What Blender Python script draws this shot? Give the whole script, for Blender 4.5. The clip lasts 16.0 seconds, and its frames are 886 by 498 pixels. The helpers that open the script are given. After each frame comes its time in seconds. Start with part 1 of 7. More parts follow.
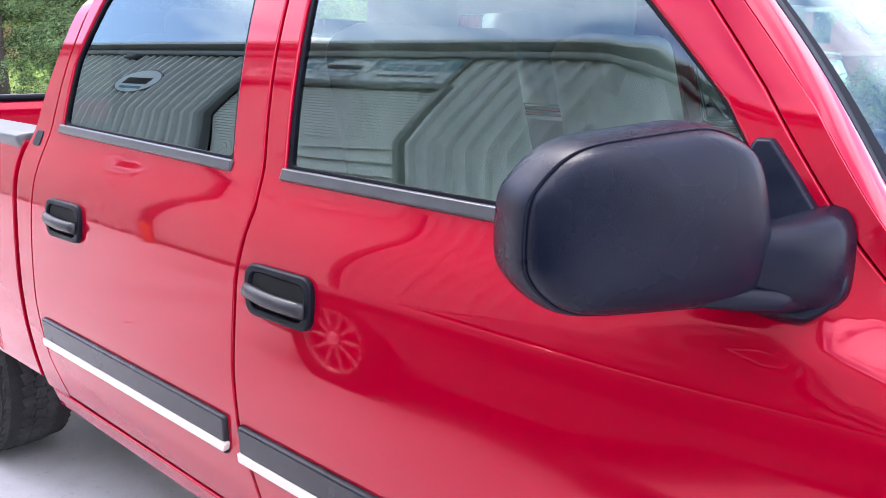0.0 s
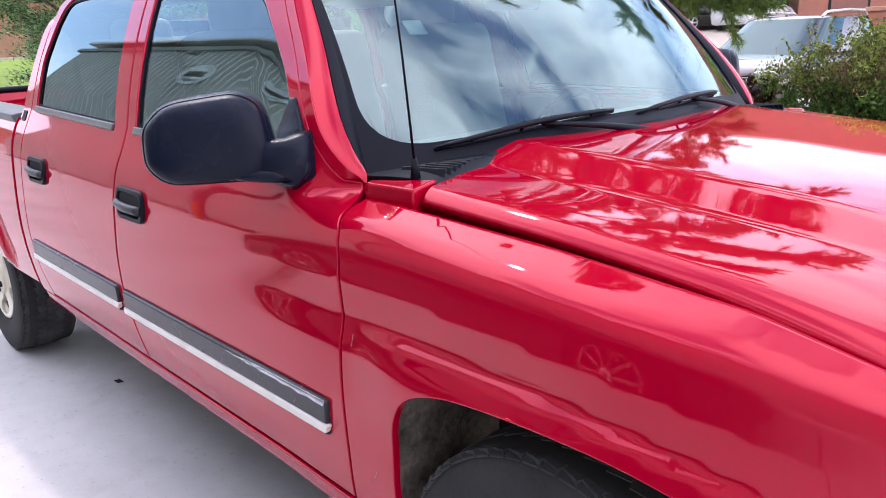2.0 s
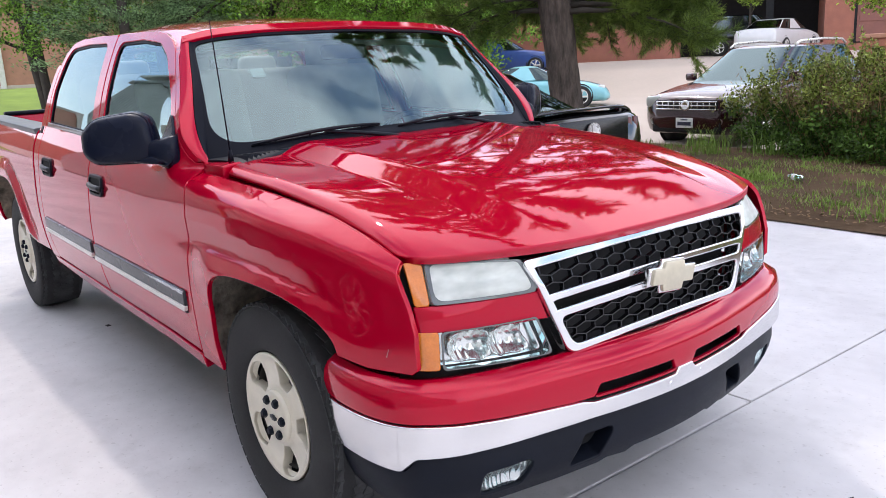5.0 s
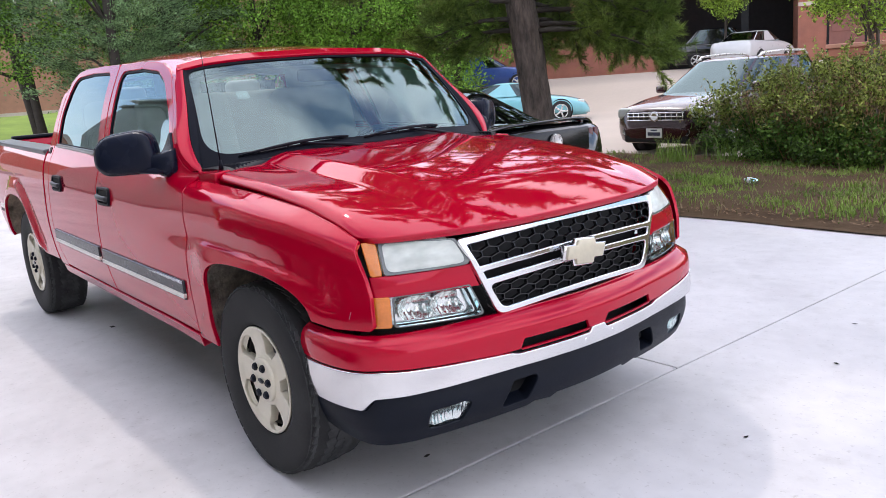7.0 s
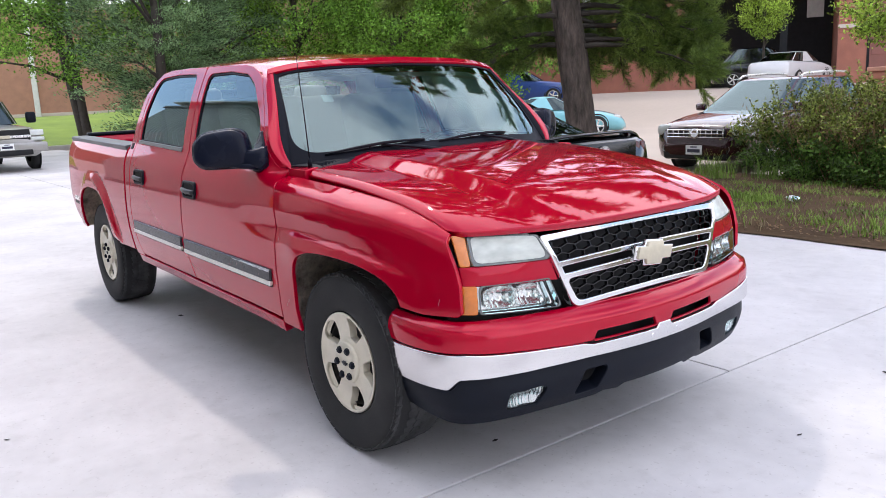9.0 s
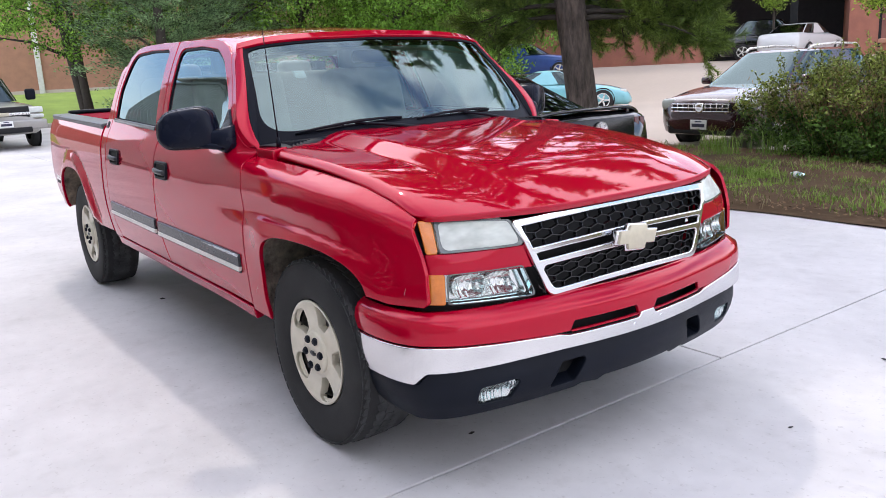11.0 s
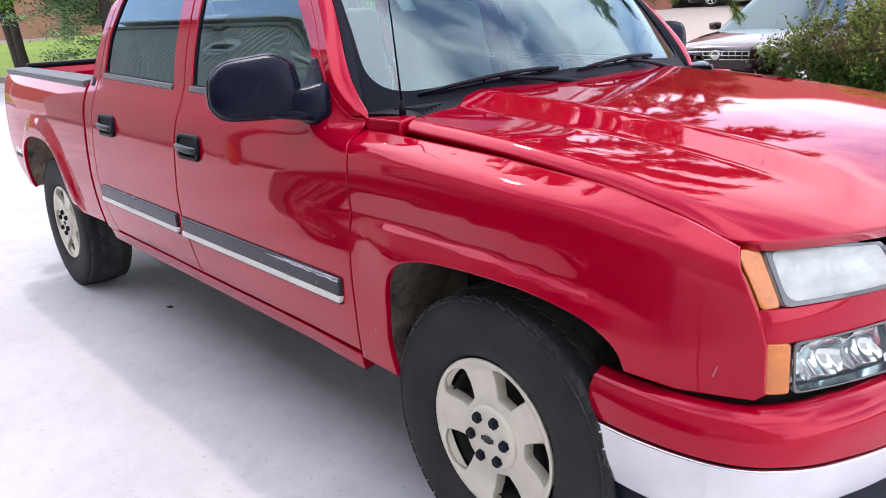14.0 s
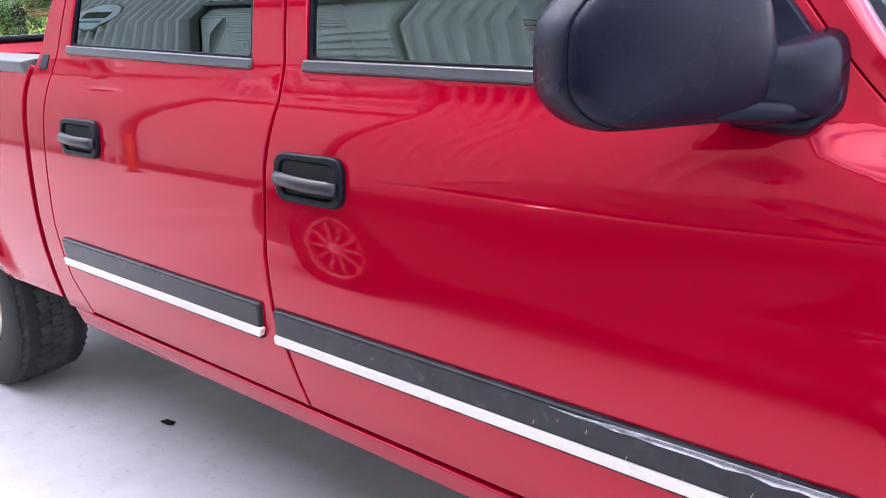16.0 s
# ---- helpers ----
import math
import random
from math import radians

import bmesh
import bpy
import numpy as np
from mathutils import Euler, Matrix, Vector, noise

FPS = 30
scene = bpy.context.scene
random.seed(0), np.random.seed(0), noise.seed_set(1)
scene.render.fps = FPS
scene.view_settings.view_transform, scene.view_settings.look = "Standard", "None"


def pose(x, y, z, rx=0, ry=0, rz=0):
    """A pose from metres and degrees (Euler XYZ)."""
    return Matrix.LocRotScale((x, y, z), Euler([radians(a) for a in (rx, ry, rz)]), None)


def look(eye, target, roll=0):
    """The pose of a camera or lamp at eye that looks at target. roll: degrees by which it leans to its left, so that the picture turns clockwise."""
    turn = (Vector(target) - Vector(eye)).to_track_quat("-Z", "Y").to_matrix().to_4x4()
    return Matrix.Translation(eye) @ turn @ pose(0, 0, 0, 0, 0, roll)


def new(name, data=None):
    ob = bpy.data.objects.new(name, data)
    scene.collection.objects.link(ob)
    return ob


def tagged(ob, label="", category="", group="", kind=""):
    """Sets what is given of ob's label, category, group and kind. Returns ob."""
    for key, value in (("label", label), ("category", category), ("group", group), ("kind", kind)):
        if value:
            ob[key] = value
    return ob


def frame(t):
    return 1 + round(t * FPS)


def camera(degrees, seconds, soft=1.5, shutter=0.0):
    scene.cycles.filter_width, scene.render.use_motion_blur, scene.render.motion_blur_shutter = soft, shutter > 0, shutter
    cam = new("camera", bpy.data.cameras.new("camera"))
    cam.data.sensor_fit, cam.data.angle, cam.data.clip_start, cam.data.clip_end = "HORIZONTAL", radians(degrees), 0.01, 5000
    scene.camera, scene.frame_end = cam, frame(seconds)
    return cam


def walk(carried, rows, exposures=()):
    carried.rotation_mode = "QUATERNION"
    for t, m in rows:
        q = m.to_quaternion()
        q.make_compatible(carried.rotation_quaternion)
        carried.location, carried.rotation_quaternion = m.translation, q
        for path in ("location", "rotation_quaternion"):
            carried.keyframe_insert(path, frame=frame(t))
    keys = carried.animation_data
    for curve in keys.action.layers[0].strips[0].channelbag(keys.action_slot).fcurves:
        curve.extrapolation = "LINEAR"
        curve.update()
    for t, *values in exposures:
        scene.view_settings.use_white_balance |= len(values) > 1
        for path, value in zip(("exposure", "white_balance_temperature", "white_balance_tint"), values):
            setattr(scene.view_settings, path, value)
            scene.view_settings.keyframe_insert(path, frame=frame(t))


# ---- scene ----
cam = camera(58.0, 16.0, soft=0.8)
PATH = [
    (0, (-0.437, -1.808, 1.443), (-1.752, -0.371, 0.989), -0.1),
    (0.5, (-0.126, -1.799, 1.473), (-1.491, -0.419, 0.993), 0.2),
    (1, (0.184, -1.946, 1.474), (-1.254, -0.639, 1.003), 1.6),
    (1.5, (0.466, -1.932, 1.476), (-1.038, -0.713, 0.973), -0.3),
    (2, (0.793, -1.852, 1.478), (-0.653, -0.57, 0.962), -2.7),
    (2.5, (1.044, -1.865, 1.453), (-0.298, -0.488, 0.903), -2.9),
    (3, (1.355, -1.92, 1.47), (-0.019, -0.57, 0.931), -3.1),
    (3.2, (1.478, -1.914, 1.465), (0.059, -0.607, 0.938), -3.1),
    (5.3, (2.375, -2.034, 1.51), (0.84, -0.833, 1.06), -2.8),
    (5.5, (2.428, -2.066, 1.509), (0.899, -0.852, 1.074), -3.0),
    (6, (2.556, -2.218, 1.509), (1.036, -0.984, 1.102), -3.4),
    (6.5, (2.653, -2.273, 1.517), (1.136, -1.035, 1.112), -3.8),
    (7, (2.807, -2.234, 1.504), (1.279, -1.011, 1.09), -4.2),
    (7.5, (2.877, -2.267, 1.499), (1.332, -1.068, 1.079), -4.2),
    (8, (2.86, -2.383, 1.508), (1.297, -1.205, 1.098), -3.8),
    (8.5, (2.847, -2.48, 1.498), (1.278, -1.305, 1.102), -3.1),
    (9, (2.857, -2.548, 1.499), (1.286, -1.37, 1.117), -2.6),
    (9.2, (2.864, -2.565, 1.494), (1.291, -1.387, 1.12), -2.3),
    (11.5, (2.741, -2.293, 1.495), (1.167, -1.148, 1.031), -3.2),
    (12, (2.517, -2.305, 1.479), (0.953, -1.158, 0.992), -3.1),
    (12.5, (2.259, -2.307, 1.47), (0.709, -1.15, 0.962), -3.2),
    (13, (1.966, -2.201, 1.475), (0.446, -1.017, 0.939), -3.5),
    (13.5, (1.694, -2.154, 1.457), (0.193, -0.957, 0.897), -3.7),
    (14, (1.373, -2.213, 1.464), (-0.101, -0.984, 0.902), -3.2),
    (14.5, (0.974, -2.163, 1.442), (-0.492, -0.928, 0.871), -3.1),
    (15, (0.598, -2.172, 1.435), (-0.864, -0.937, 0.853), -2.8),
    (15.5, (0.204, -2.186, 1.432), (-1.175, -0.86, 0.849), -2.6),
    (16, (-0.412, -1.977, 1.336), (-1.658, -0.522, 0.761), -2.6),
]
walk(cam, [(t, look(eye, target, roll)) for t, eye, target, roll in PATH], [(0, 1.54, 6250, 22), (1.0, 1.12, 6250, 22), (2.5, 0.82, 6300, 20), (3.2, 0.66, 6350, 19), (5.3, 0.48, 6450, 16), (6.6, 0.46, 6450, 16), (7.5, 0.34, 6450, 17), (8.8, 0.40, 6450, 16), (12.5, 0.40, 6450, 16), (14.5, 0.84, 6300, 20), (16, 1.38, 6250, 22)])

# ---- sky and sun ----
SUN_ELEVATION, SUN_AZIMUTH = radians(54), radians(160)   # azimuth: counter-clockwise from +x, where the sun stands
world = bpy.data.worlds.new("sky")
scene.world = world
world.use_nodes = True
wt = world.node_tree
wt.nodes.clear()


def wn(kind, **values):
    n = wt.nodes.new(kind)
    for k, v in values.items():
        n.inputs[k].default_value = v
    return n


w_out, w_bg = wn("ShaderNodeOutputWorld"), wn("ShaderNodeBackground", Strength=0.225)
w_sky = wt.nodes.new("ShaderNodeTexSky")
w_sky.sky_type, w_sky.sun_disc = "NISHITA", False
w_sky.sun_elevation, w_sky.sun_rotation = SUN_ELEVATION, math.pi / 2 - SUN_AZIMUTH
w_co, w_map = wt.nodes.new("ShaderNodeTexCoord"), wt.nodes.new("ShaderNodeMapping")
w_map.inputs["Location"].default_value, w_map.inputs["Scale"].default_value = (2.3, 1.1, -0.5), (1.0, 1.0, 2.2)
w_noise = wn("ShaderNodeTexNoise", Scale=2.1, Detail=7.0, Roughness=0.56, Distortion=0.5)
w_ramp = wt.nodes.new("ShaderNodeValToRGB")
w_ramp.color_ramp.elements[0].position, w_ramp.color_ramp.elements[1].position = 0.37, 0.58
w_mix = wt.nodes.new("ShaderNodeMixRGB")
w_mix.inputs[2].default_value = (8.2, 8.4, 8.9, 1)
for a, b in ((w_co.outputs["Generated"], w_map.inputs["Vector"]), (w_map.outputs[0], w_noise.inputs["Vector"]), (w_noise.outputs["Fac"], w_ramp.inputs[0]),
             (w_ramp.outputs[0], w_mix.inputs[0]), (w_sky.outputs[0], w_mix.inputs[1]), (w_mix.outputs[0], w_bg.inputs["Color"]), (w_bg.outputs[0], w_out.inputs[0])):
    wt.links.new(a, b)

sun = new("sun", bpy.data.lights.new("sun", "SUN"))
sun.data.energy, sun.data.angle, sun.data.color = 0.72, radians(2.0), (1.0, 0.925, 0.82)
sun_from = Vector((math.cos(SUN_ELEVATION) * math.cos(SUN_AZIMUTH), math.cos(SUN_ELEVATION) * math.sin(SUN_AZIMUTH), math.sin(SUN_ELEVATION)))
sun.matrix_world = look(sun_from * 50, (0, 0, 0))


# ---- materials ----
def material(name, colour, rough=0.5, metal=0.0, spread=0.12, scale=6.0, fine=60.0, bump=0.0, bump_scale=120.0, coat=0.0, second=None, spec=0.5, vary=0.0, space="Object"):
    """Principled surface: a base colour that drifts at a large and a fine scale, with uneven gloss and fine relief."""
    m = bpy.data.materials.new(name)
    m.use_nodes = True
    t = m.node_tree
    p = t.nodes["Principled BSDF"]
    co = t.nodes.new("ShaderNodeTexCoord")
    a, b = t.nodes.new("ShaderNodeTexNoise"), t.nodes.new("ShaderNodeTexNoise")
    a.inputs["Scale"].default_value, a.inputs["Detail"].default_value = scale, 6.0
    b.inputs["Scale"].default_value, b.inputs["Detail"].default_value = fine, 4.0
    for n in (a, b):
        t.links.new(co.outputs[space], n.inputs["Vector"])
    mix = t.nodes.new("ShaderNodeMixRGB")
    lo = [c * (1 - spread) for c in colour]
    hi = second or [min(1.0, c * (1 + spread)) for c in colour]
    mix.inputs[1].default_value, mix.inputs[2].default_value = (*lo, 1), (*hi, 1)
    add = t.nodes.new("ShaderNodeMath")
    add.operation = "MULTIPLY_ADD"
    t.links.new(b.outputs["Fac"], add.inputs[0])
    add.inputs[1].default_value = 0.5
    sub = t.nodes.new("ShaderNodeMath")
    sub.operation = "MULTIPLY_ADD"
    t.links.new(a.outputs["Fac"], sub.inputs[0])
    sub.inputs[1].default_value, sub.inputs[2].default_value = 1.6, -0.55
    t.links.new(sub.outputs[0], add.inputs[2])
    add.use_clamp = True
    t.links.new(add.outputs[0], mix.inputs[0])
    out = mix.outputs[0]
    if vary:
        info, hsv = t.nodes.new("ShaderNodeObjectInfo"), t.nodes.new("ShaderNodeHueSaturation")
        ma = t.nodes.new("ShaderNodeMath")
        ma.operation = "MULTIPLY_ADD"
        t.links.new(info.outputs["Random"], ma.inputs[0])
        ma.inputs[1].default_value, ma.inputs[2].default_value = vary, 1 - vary / 2
        t.links.new(ma.outputs[0], hsv.inputs["Value"])
        t.links.new(out, hsv.inputs["Color"])
        out = hsv.outputs[0]
    t.links.new(out, p.inputs["Base Color"])
    ro = t.nodes.new("ShaderNodeMath")
    ro.operation = "MULTIPLY_ADD"
    t.links.new(a.outputs["Fac"], ro.inputs[0])
    ro.inputs[1].default_value, ro.inputs[2].default_value = rough * 0.4, rough * 0.8
    t.links.new(ro.outputs[0], p.inputs["Roughness"])
    p.inputs["Metallic"].default_value = metal
    p.inputs["Specular IOR Level"].default_value = spec
    p.inputs["Coat Weight"].default_value, p.inputs["Coat Roughness"].default_value = coat, 0.02
    if bump:
        c, bu = t.nodes.new("ShaderNodeTexNoise"), t.nodes.new("ShaderNodeBump")
        c.inputs["Scale"].default_value, c.inputs["Detail"].default_value = bump_scale, 5.0
        t.links.new(co.outputs[space], c.inputs["Vector"])
        bu.inputs["Strength"].default_value, bu.inputs["Distance"].default_value = 1.0, bump
        t.links.new(c.outputs["Fac"], bu.inputs["Height"])
        t.links.new(bu.outputs[0], p.inputs["Normal"])
    return m


def glass(name, tint, gloss=1.85):
    """A thin pane: clear or tinted see-through with the mirror sheen that grows at a slant."""
    m = bpy.data.materials.new(name)
    m.use_nodes = True
    t = m.node_tree
    t.nodes.clear()
    o, mix, tr, gl, fr = (t.nodes.new("ShaderNode" + k) for k in ("OutputMaterial", "MixShader", "BsdfTransparent", "BsdfGlossy", "Fresnel"))
    tr.inputs[0].default_value = (*tint, 1)
    gl.inputs["Roughness"].default_value = 0.0
    gl.inputs[0].default_value = (0.74, 0.95, 0.98, 1)
    fr.inputs[0].default_value = gloss
    for a, b in ((fr.outputs[0], mix.inputs[0]), (tr.outputs[0], mix.inputs[1]), (gl.outputs[0], mix.inputs[2]), (mix.outputs[0], o.inputs[0])):
        t.links.new(a, b)
    return m


M = {}
M["red"] = material("red_paint", (0.43, 0.0003, 0.019), 0.035, 0.15, 0.05, 1.5, 900.0, coat=0.30, spec=0.5)
M["red"].node_tree.nodes["Principled BSDF"].inputs["Specular Tint"].default_value = (1.0, 0.30, 0.42, 1.0)
M["red"].node_tree.nodes["Principled BSDF"].inputs["Coat IOR"].default_value = 1.52
M["red"].node_tree.nodes["Principled BSDF"].inputs["Coat Roughness"].default_value = 0.006
M["black_plastic"] = material("black_plastic", (0.004, 0.006, 0.012), 0.46, spread=0.3, scale=5, bump=0.0003, bump_scale=900, spec=0.18)
M["grey_plastic"] = material("grey_plastic", (0.020, 0.021, 0.025), 0.38, spread=0.2, scale=9, bump=0.0002, bump_scale=700)
M["rubber"] = material("tyre_rubber", (0.015, 0.0155, 0.017), 0.72, spread=0.35, scale=9, fine=120, bump=0.0004, bump_scale=300, second=(0.038, 0.038, 0.038), spec=0.30)
M["tread"] = material("worn_tread_rubber", (0.032, 0.033, 0.035), 0.8, spread=0.4, scale=14, fine=120, second=(0.085, 0.086, 0.088), spec=0.2)
M["seal"] = material("rubber_seal", (0.004, 0.005, 0.010), 0.5, spec=0.12)
M["under"] = material("dark_underbody", (0.008, 0.008, 0.009), 0.8, spread=0.4)
M["dirty_liner"] = material("dusty_liner", (0.035, 0.034, 0.033), 0.85, spread=0.5, scale=11, fine=60, second=(0.90, 0.79, 0.63), bump=0.004, bump_scale=40)
M["alloy"] = material("painted_alloy", (0.70, 0.645, 0.52), 0.36, 0.12, 0.07, 20, 150, coat=0.3)
M["alloy_dark"] = material("brake_metal", (0.10, 0.095, 0.09), 0.5, 0.7, 0.4, 30)
M["chrome"] = material("chrome", (0.78, 0.79, 0.81), 0.10, 1.0, 0.04, 8)
M["bumper_chrome"] = material("worn_bumper_chrome", (0.74, 0.735, 0.74), 0.17, 0.96, 0.07, 5, 90)
M["lamp_edge"] = material("smoked_lens_edge", (0.10, 0.11, 0.11), 0.12, 0.0, 0.1, 20, coat=1.0)
M["silver_trim"] = material("bright_trim", (0.74, 0.73, 0.71), 0.28, 0.6, 0.06, 30)
M["ivory_strip"] = material("cream_bright_strip", (0.80, 0.76, 0.70), 0.36, 0.15, 0.05, 12, 90, coat=0.3)
M["ivory"] = material("pale_gold_emblem", (0.56, 0.51, 0.39), 0.34, 0.25, 0.08, 30)
M["glass"] = glass("windscreen_glass", (0.74, 0.93, 0.88), 2.25)
M["glass_side"] = glass("side_glass", (0.74, 0.90, 0.83), 2.0)
M["glass_dark"] = glass("privacy_glass", (0.05, 0.055, 0.06), 2.05)
M["glass_car"] = glass("car_glass", (0.12, 0.15, 0.16))
M["lamp_cover"] = glass("lamp_cover", (0.95, 0.97, 0.97), 1.5)
M["lamp_bowl"] = material("lamp_inner_housing", (0.62, 0.64, 0.61), 0.35, 0.3, 0.10, 30, 90)
M["lamp_haze"] = material("hazed_lamp_lens", (0.62, 0.65, 0.62), 0.16, 0.0, 0.12, 8, 60, coat=0.6)
M["lamp_cloudy"] = glass("clouded_lamp_cover", (0.90, 0.94, 0.91), 1.55)
haze_t = M["lamp_cloudy"].node_tree
haze_d, haze_m = haze_t.nodes.new("ShaderNodeBsdfDiffuse"), haze_t.nodes.new("ShaderNodeMixShader")
haze_n = haze_t.nodes.new("ShaderNodeTexNoise")
haze_n.inputs["Scale"].default_value = 4.0
haze_d.inputs[0].default_value = (0.86, 0.89, 0.83, 1)
haze_o = [n for n in haze_t.nodes if n.type == "OUTPUT_MATERIAL"][0]
haze_s = haze_o.inputs[0].links[0].from_socket
haze_k = haze_t.nodes.new("ShaderNodeMath")
haze_k.operation = "MULTIPLY_ADD"
haze_k.inputs[1].default_value, haze_k.inputs[2].default_value = 0.5, 0.32
for a, b in ((haze_n.outputs["Fac"], haze_k.inputs[0]), (haze_k.outputs[0], haze_m.inputs[0]), (haze_s, haze_m.inputs[1]), (haze_d.outputs[0], haze_m.inputs[2]), (haze_m.outputs[0], haze_o.inputs[0])):
    haze_t.links.new(a, b)
M["lamp_silver"] = material("silvered_lamp_reflector", (0.93, 0.93, 0.91), 0.14, 0.85, 0.05, 20, 90)
M["amber"] = material("amber_lens", (0.66, 0.19, 0.02), 0.14, 0.0, 0.25, 14, 160, bump=0.0012, bump_scale=90, coat=1.0)
M["red_lens"] = material("red_lens", (0.30, 0.01, 0.01), 0.2, coat=0.6)
M["seat"] = material("grey_seat_cloth", (0.52, 0.51, 0.46), 0.9, spread=0.15, scale=12, fine=300, bump=0.001, bump_scale=500)
M["dash"] = material("tan_dash_vinyl", (0.40, 0.39, 0.35), 0.65, spread=0.15, bump=0.0003, bump_scale=500)
M["white_card"] = material("white_paper", (0.8, 0.8, 0.78), 0.7, spread=0.05)

M["moulding"] = material("charcoal_moulding", (0.012, 0.014, 0.020), 0.26, spread=0.3, scale=18, fine=200, bump=0.0002, bump_scale=400, second=(0.026, 0.030, 0.036), spec=0.35)
M["mirror_shell"] = material("mirror_shell_plastic", (0.0055, 0.0080, 0.0190), 0.27, spread=0.25, scale=9, bump=0.00025, bump_scale=1100, spec=0.16)
M["belt"] = material("satin_belt_moulding", (0.045, 0.048, 0.055), 0.30, spread=0.2, scale=12, spec=0.5, coat=0.4)
M["gloss_black"] = material("gloss_black_plastic", (0.006, 0.006, 0.008), 0.22, spread=0.2)
M["rail"] = material("weathered_rail_plastic", (0.10, 0.105, 0.115), 0.40, spread=0.2, scale=8)

# ---- mesh tools ----
def part(name, bm, mat, parent=None, label="", smooth=True):
    """Links a bmesh or mesh as one object under a thing or under a part."""
    if isinstance(bm, bmesh.types.BMesh):
        me = bpy.data.meshes.new(name)
        bm.to_mesh(me)
        bm.free()
        me.shade_smooth() if smooth else me.shade_flat()
    else:
        me = bm
    if mat:
        me.materials.append(mat)
    ob = new(name, me)
    if parent:
        ob.parent = parent
    if label:
        ob["label"] = label
    return ob


def thing(name, label, category, group="", at=None, kind=""):
    ob = new(name)
    ob.empty_display_size = 0.2
    if at is not None:
        ob.matrix_world = at
    return tagged(ob, label, category, group, kind)


def slab(bm, m, size, bevel=0.0, seg=2):
    """A box of that size at the pose m, its edges rounded."""
    made = bmesh.ops.create_cube(bm, size=1.0, matrix=m @ Matrix.Diagonal((*size, 1)))
    if bevel:
        edges = {e for v in made["verts"] for e in v.link_edges}
        bmesh.ops.bevel(bm, geom=list(edges), offset=bevel, segments=seg, profile=0.5, affect="EDGES")


def box(size, bevel=0.0, m=None, seg=2):
    bm = bmesh.new()
    slab(bm, m or Matrix(), size, bevel, seg)
    return bm


def tube(bm, points, radius, n=8, cap=True):
    """A round rod along points; radius may be a list."""
    pts = [Vector(p) for p in points]
    rad = radius if isinstance(radius, (list, tuple)) else [radius] * len(pts)
    rings, side = [], None
    for i, p in enumerate(pts):
        d = (pts[min(i + 1, len(pts) - 1)] - pts[max(i - 1, 0)]).normalized()
        side = (side or (Vector((0, 0, 1)) if abs(d.z) < 0.9 else Vector((1, 0, 0))))
        u = (side - d * side.dot(d)).normalized()
        v, side = d.cross(u), u
        rings.append([bm.verts.new(p + (u * math.cos(2 * math.pi * k / n) + v * math.sin(2 * math.pi * k / n)) * rad[i]) for k in range(n)])
    for a, b in zip(rings, rings[1:]):
        for k in range(n):
            bm.faces.new((a[k], a[(k + 1) % n], b[(k + 1) % n], b[k]))
    if cap:
        bm.faces.new(rings[0][::-1])
        bm.faces.new(rings[-1])


def lathe(profile, n=48, closed=False):
    """Turns (radius, y) pairs round the y axis."""
    bm = bmesh.new()
    rings = [[bm.verts.new((r * math.cos(2 * math.pi * k / n), y, r * math.sin(2 * math.pi * k / n))) for k in range(n)] for r, y in profile]
    pairs = list(zip(rings, rings[1:])) + ([(rings[-1], rings[0])] if closed else [])
    for a, b in pairs:
        for k in range(n):
            bm.faces.new((a[k], a[(k + 1) % n], b[(k + 1) % n], b[k]))
    return bm


def prism(points, depth, bevel=0.0):
    """A flat outline in x, z with that depth along y (from 0 to -depth), edges rounded."""
    bm = bmesh.new()
    f = bm.faces.new([bm.verts.new((x, 0, z)) for x, z in points])
    got = bmesh.ops.extrude_face_region(bm, geom=[f])
    bmesh.ops.translate(bm, verts=[v for v in got["geom"] if isinstance(v, bmesh.types.BMVert)], vec=(0, -depth, 0))
    bmesh.ops.recalc_face_normals(bm, faces=bm.faces)
    if bevel:
        bmesh.ops.bevel(bm, geom=list(bm.edges), offset=bevel, segments=2, profile=0.5, affect="EDGES")
    return bm


def rounded(points, radius, n=5):
    """A closed outline with its corners rounded; radius is one number or one for each corner."""
    pts = [np.array(p, float) for p in points]
    rad = radius if isinstance(radius, (list, tuple)) else [radius] * len(pts)
    out = []
    for i, p in enumerate(pts):
        a, b = pts[i - 1] - p, pts[(i + 1) % len(pts)] - p
        la, lb = np.linalg.norm(a), np.linalg.norm(b)
        r = rad[i]
        if r <= 0:
            out.append(tuple(p))
            continue
        half = math.acos(np.clip(a @ b / (la * lb), -1, 1)) / 2
        t = min(r / max(math.tan(half), 1e-4), 0.48 * la, 0.48 * lb)
        s, e = p + a / la * t, p + b / lb * t
        for k in range(n + 1):
            w = k / n
            out.append(tuple((1 - w) ** 2 * s + 2 * w * (1 - w) * p + w * w * e))
    return out


def resample(points, step):
    out = []
    for i, p in enumerate(points):
        p, q = np.array(p, float), np.array(points[(i + 1) % len(points)], float)
        k = max(1, int(np.linalg.norm(q - p) / step))
        out += [p + (q - p) * j / k for j in range(k)]
    keep = [p for i, p in enumerate(out) if np.linalg.norm(p - out[i - 1]) > 1e-5]
    return np.array(keep)


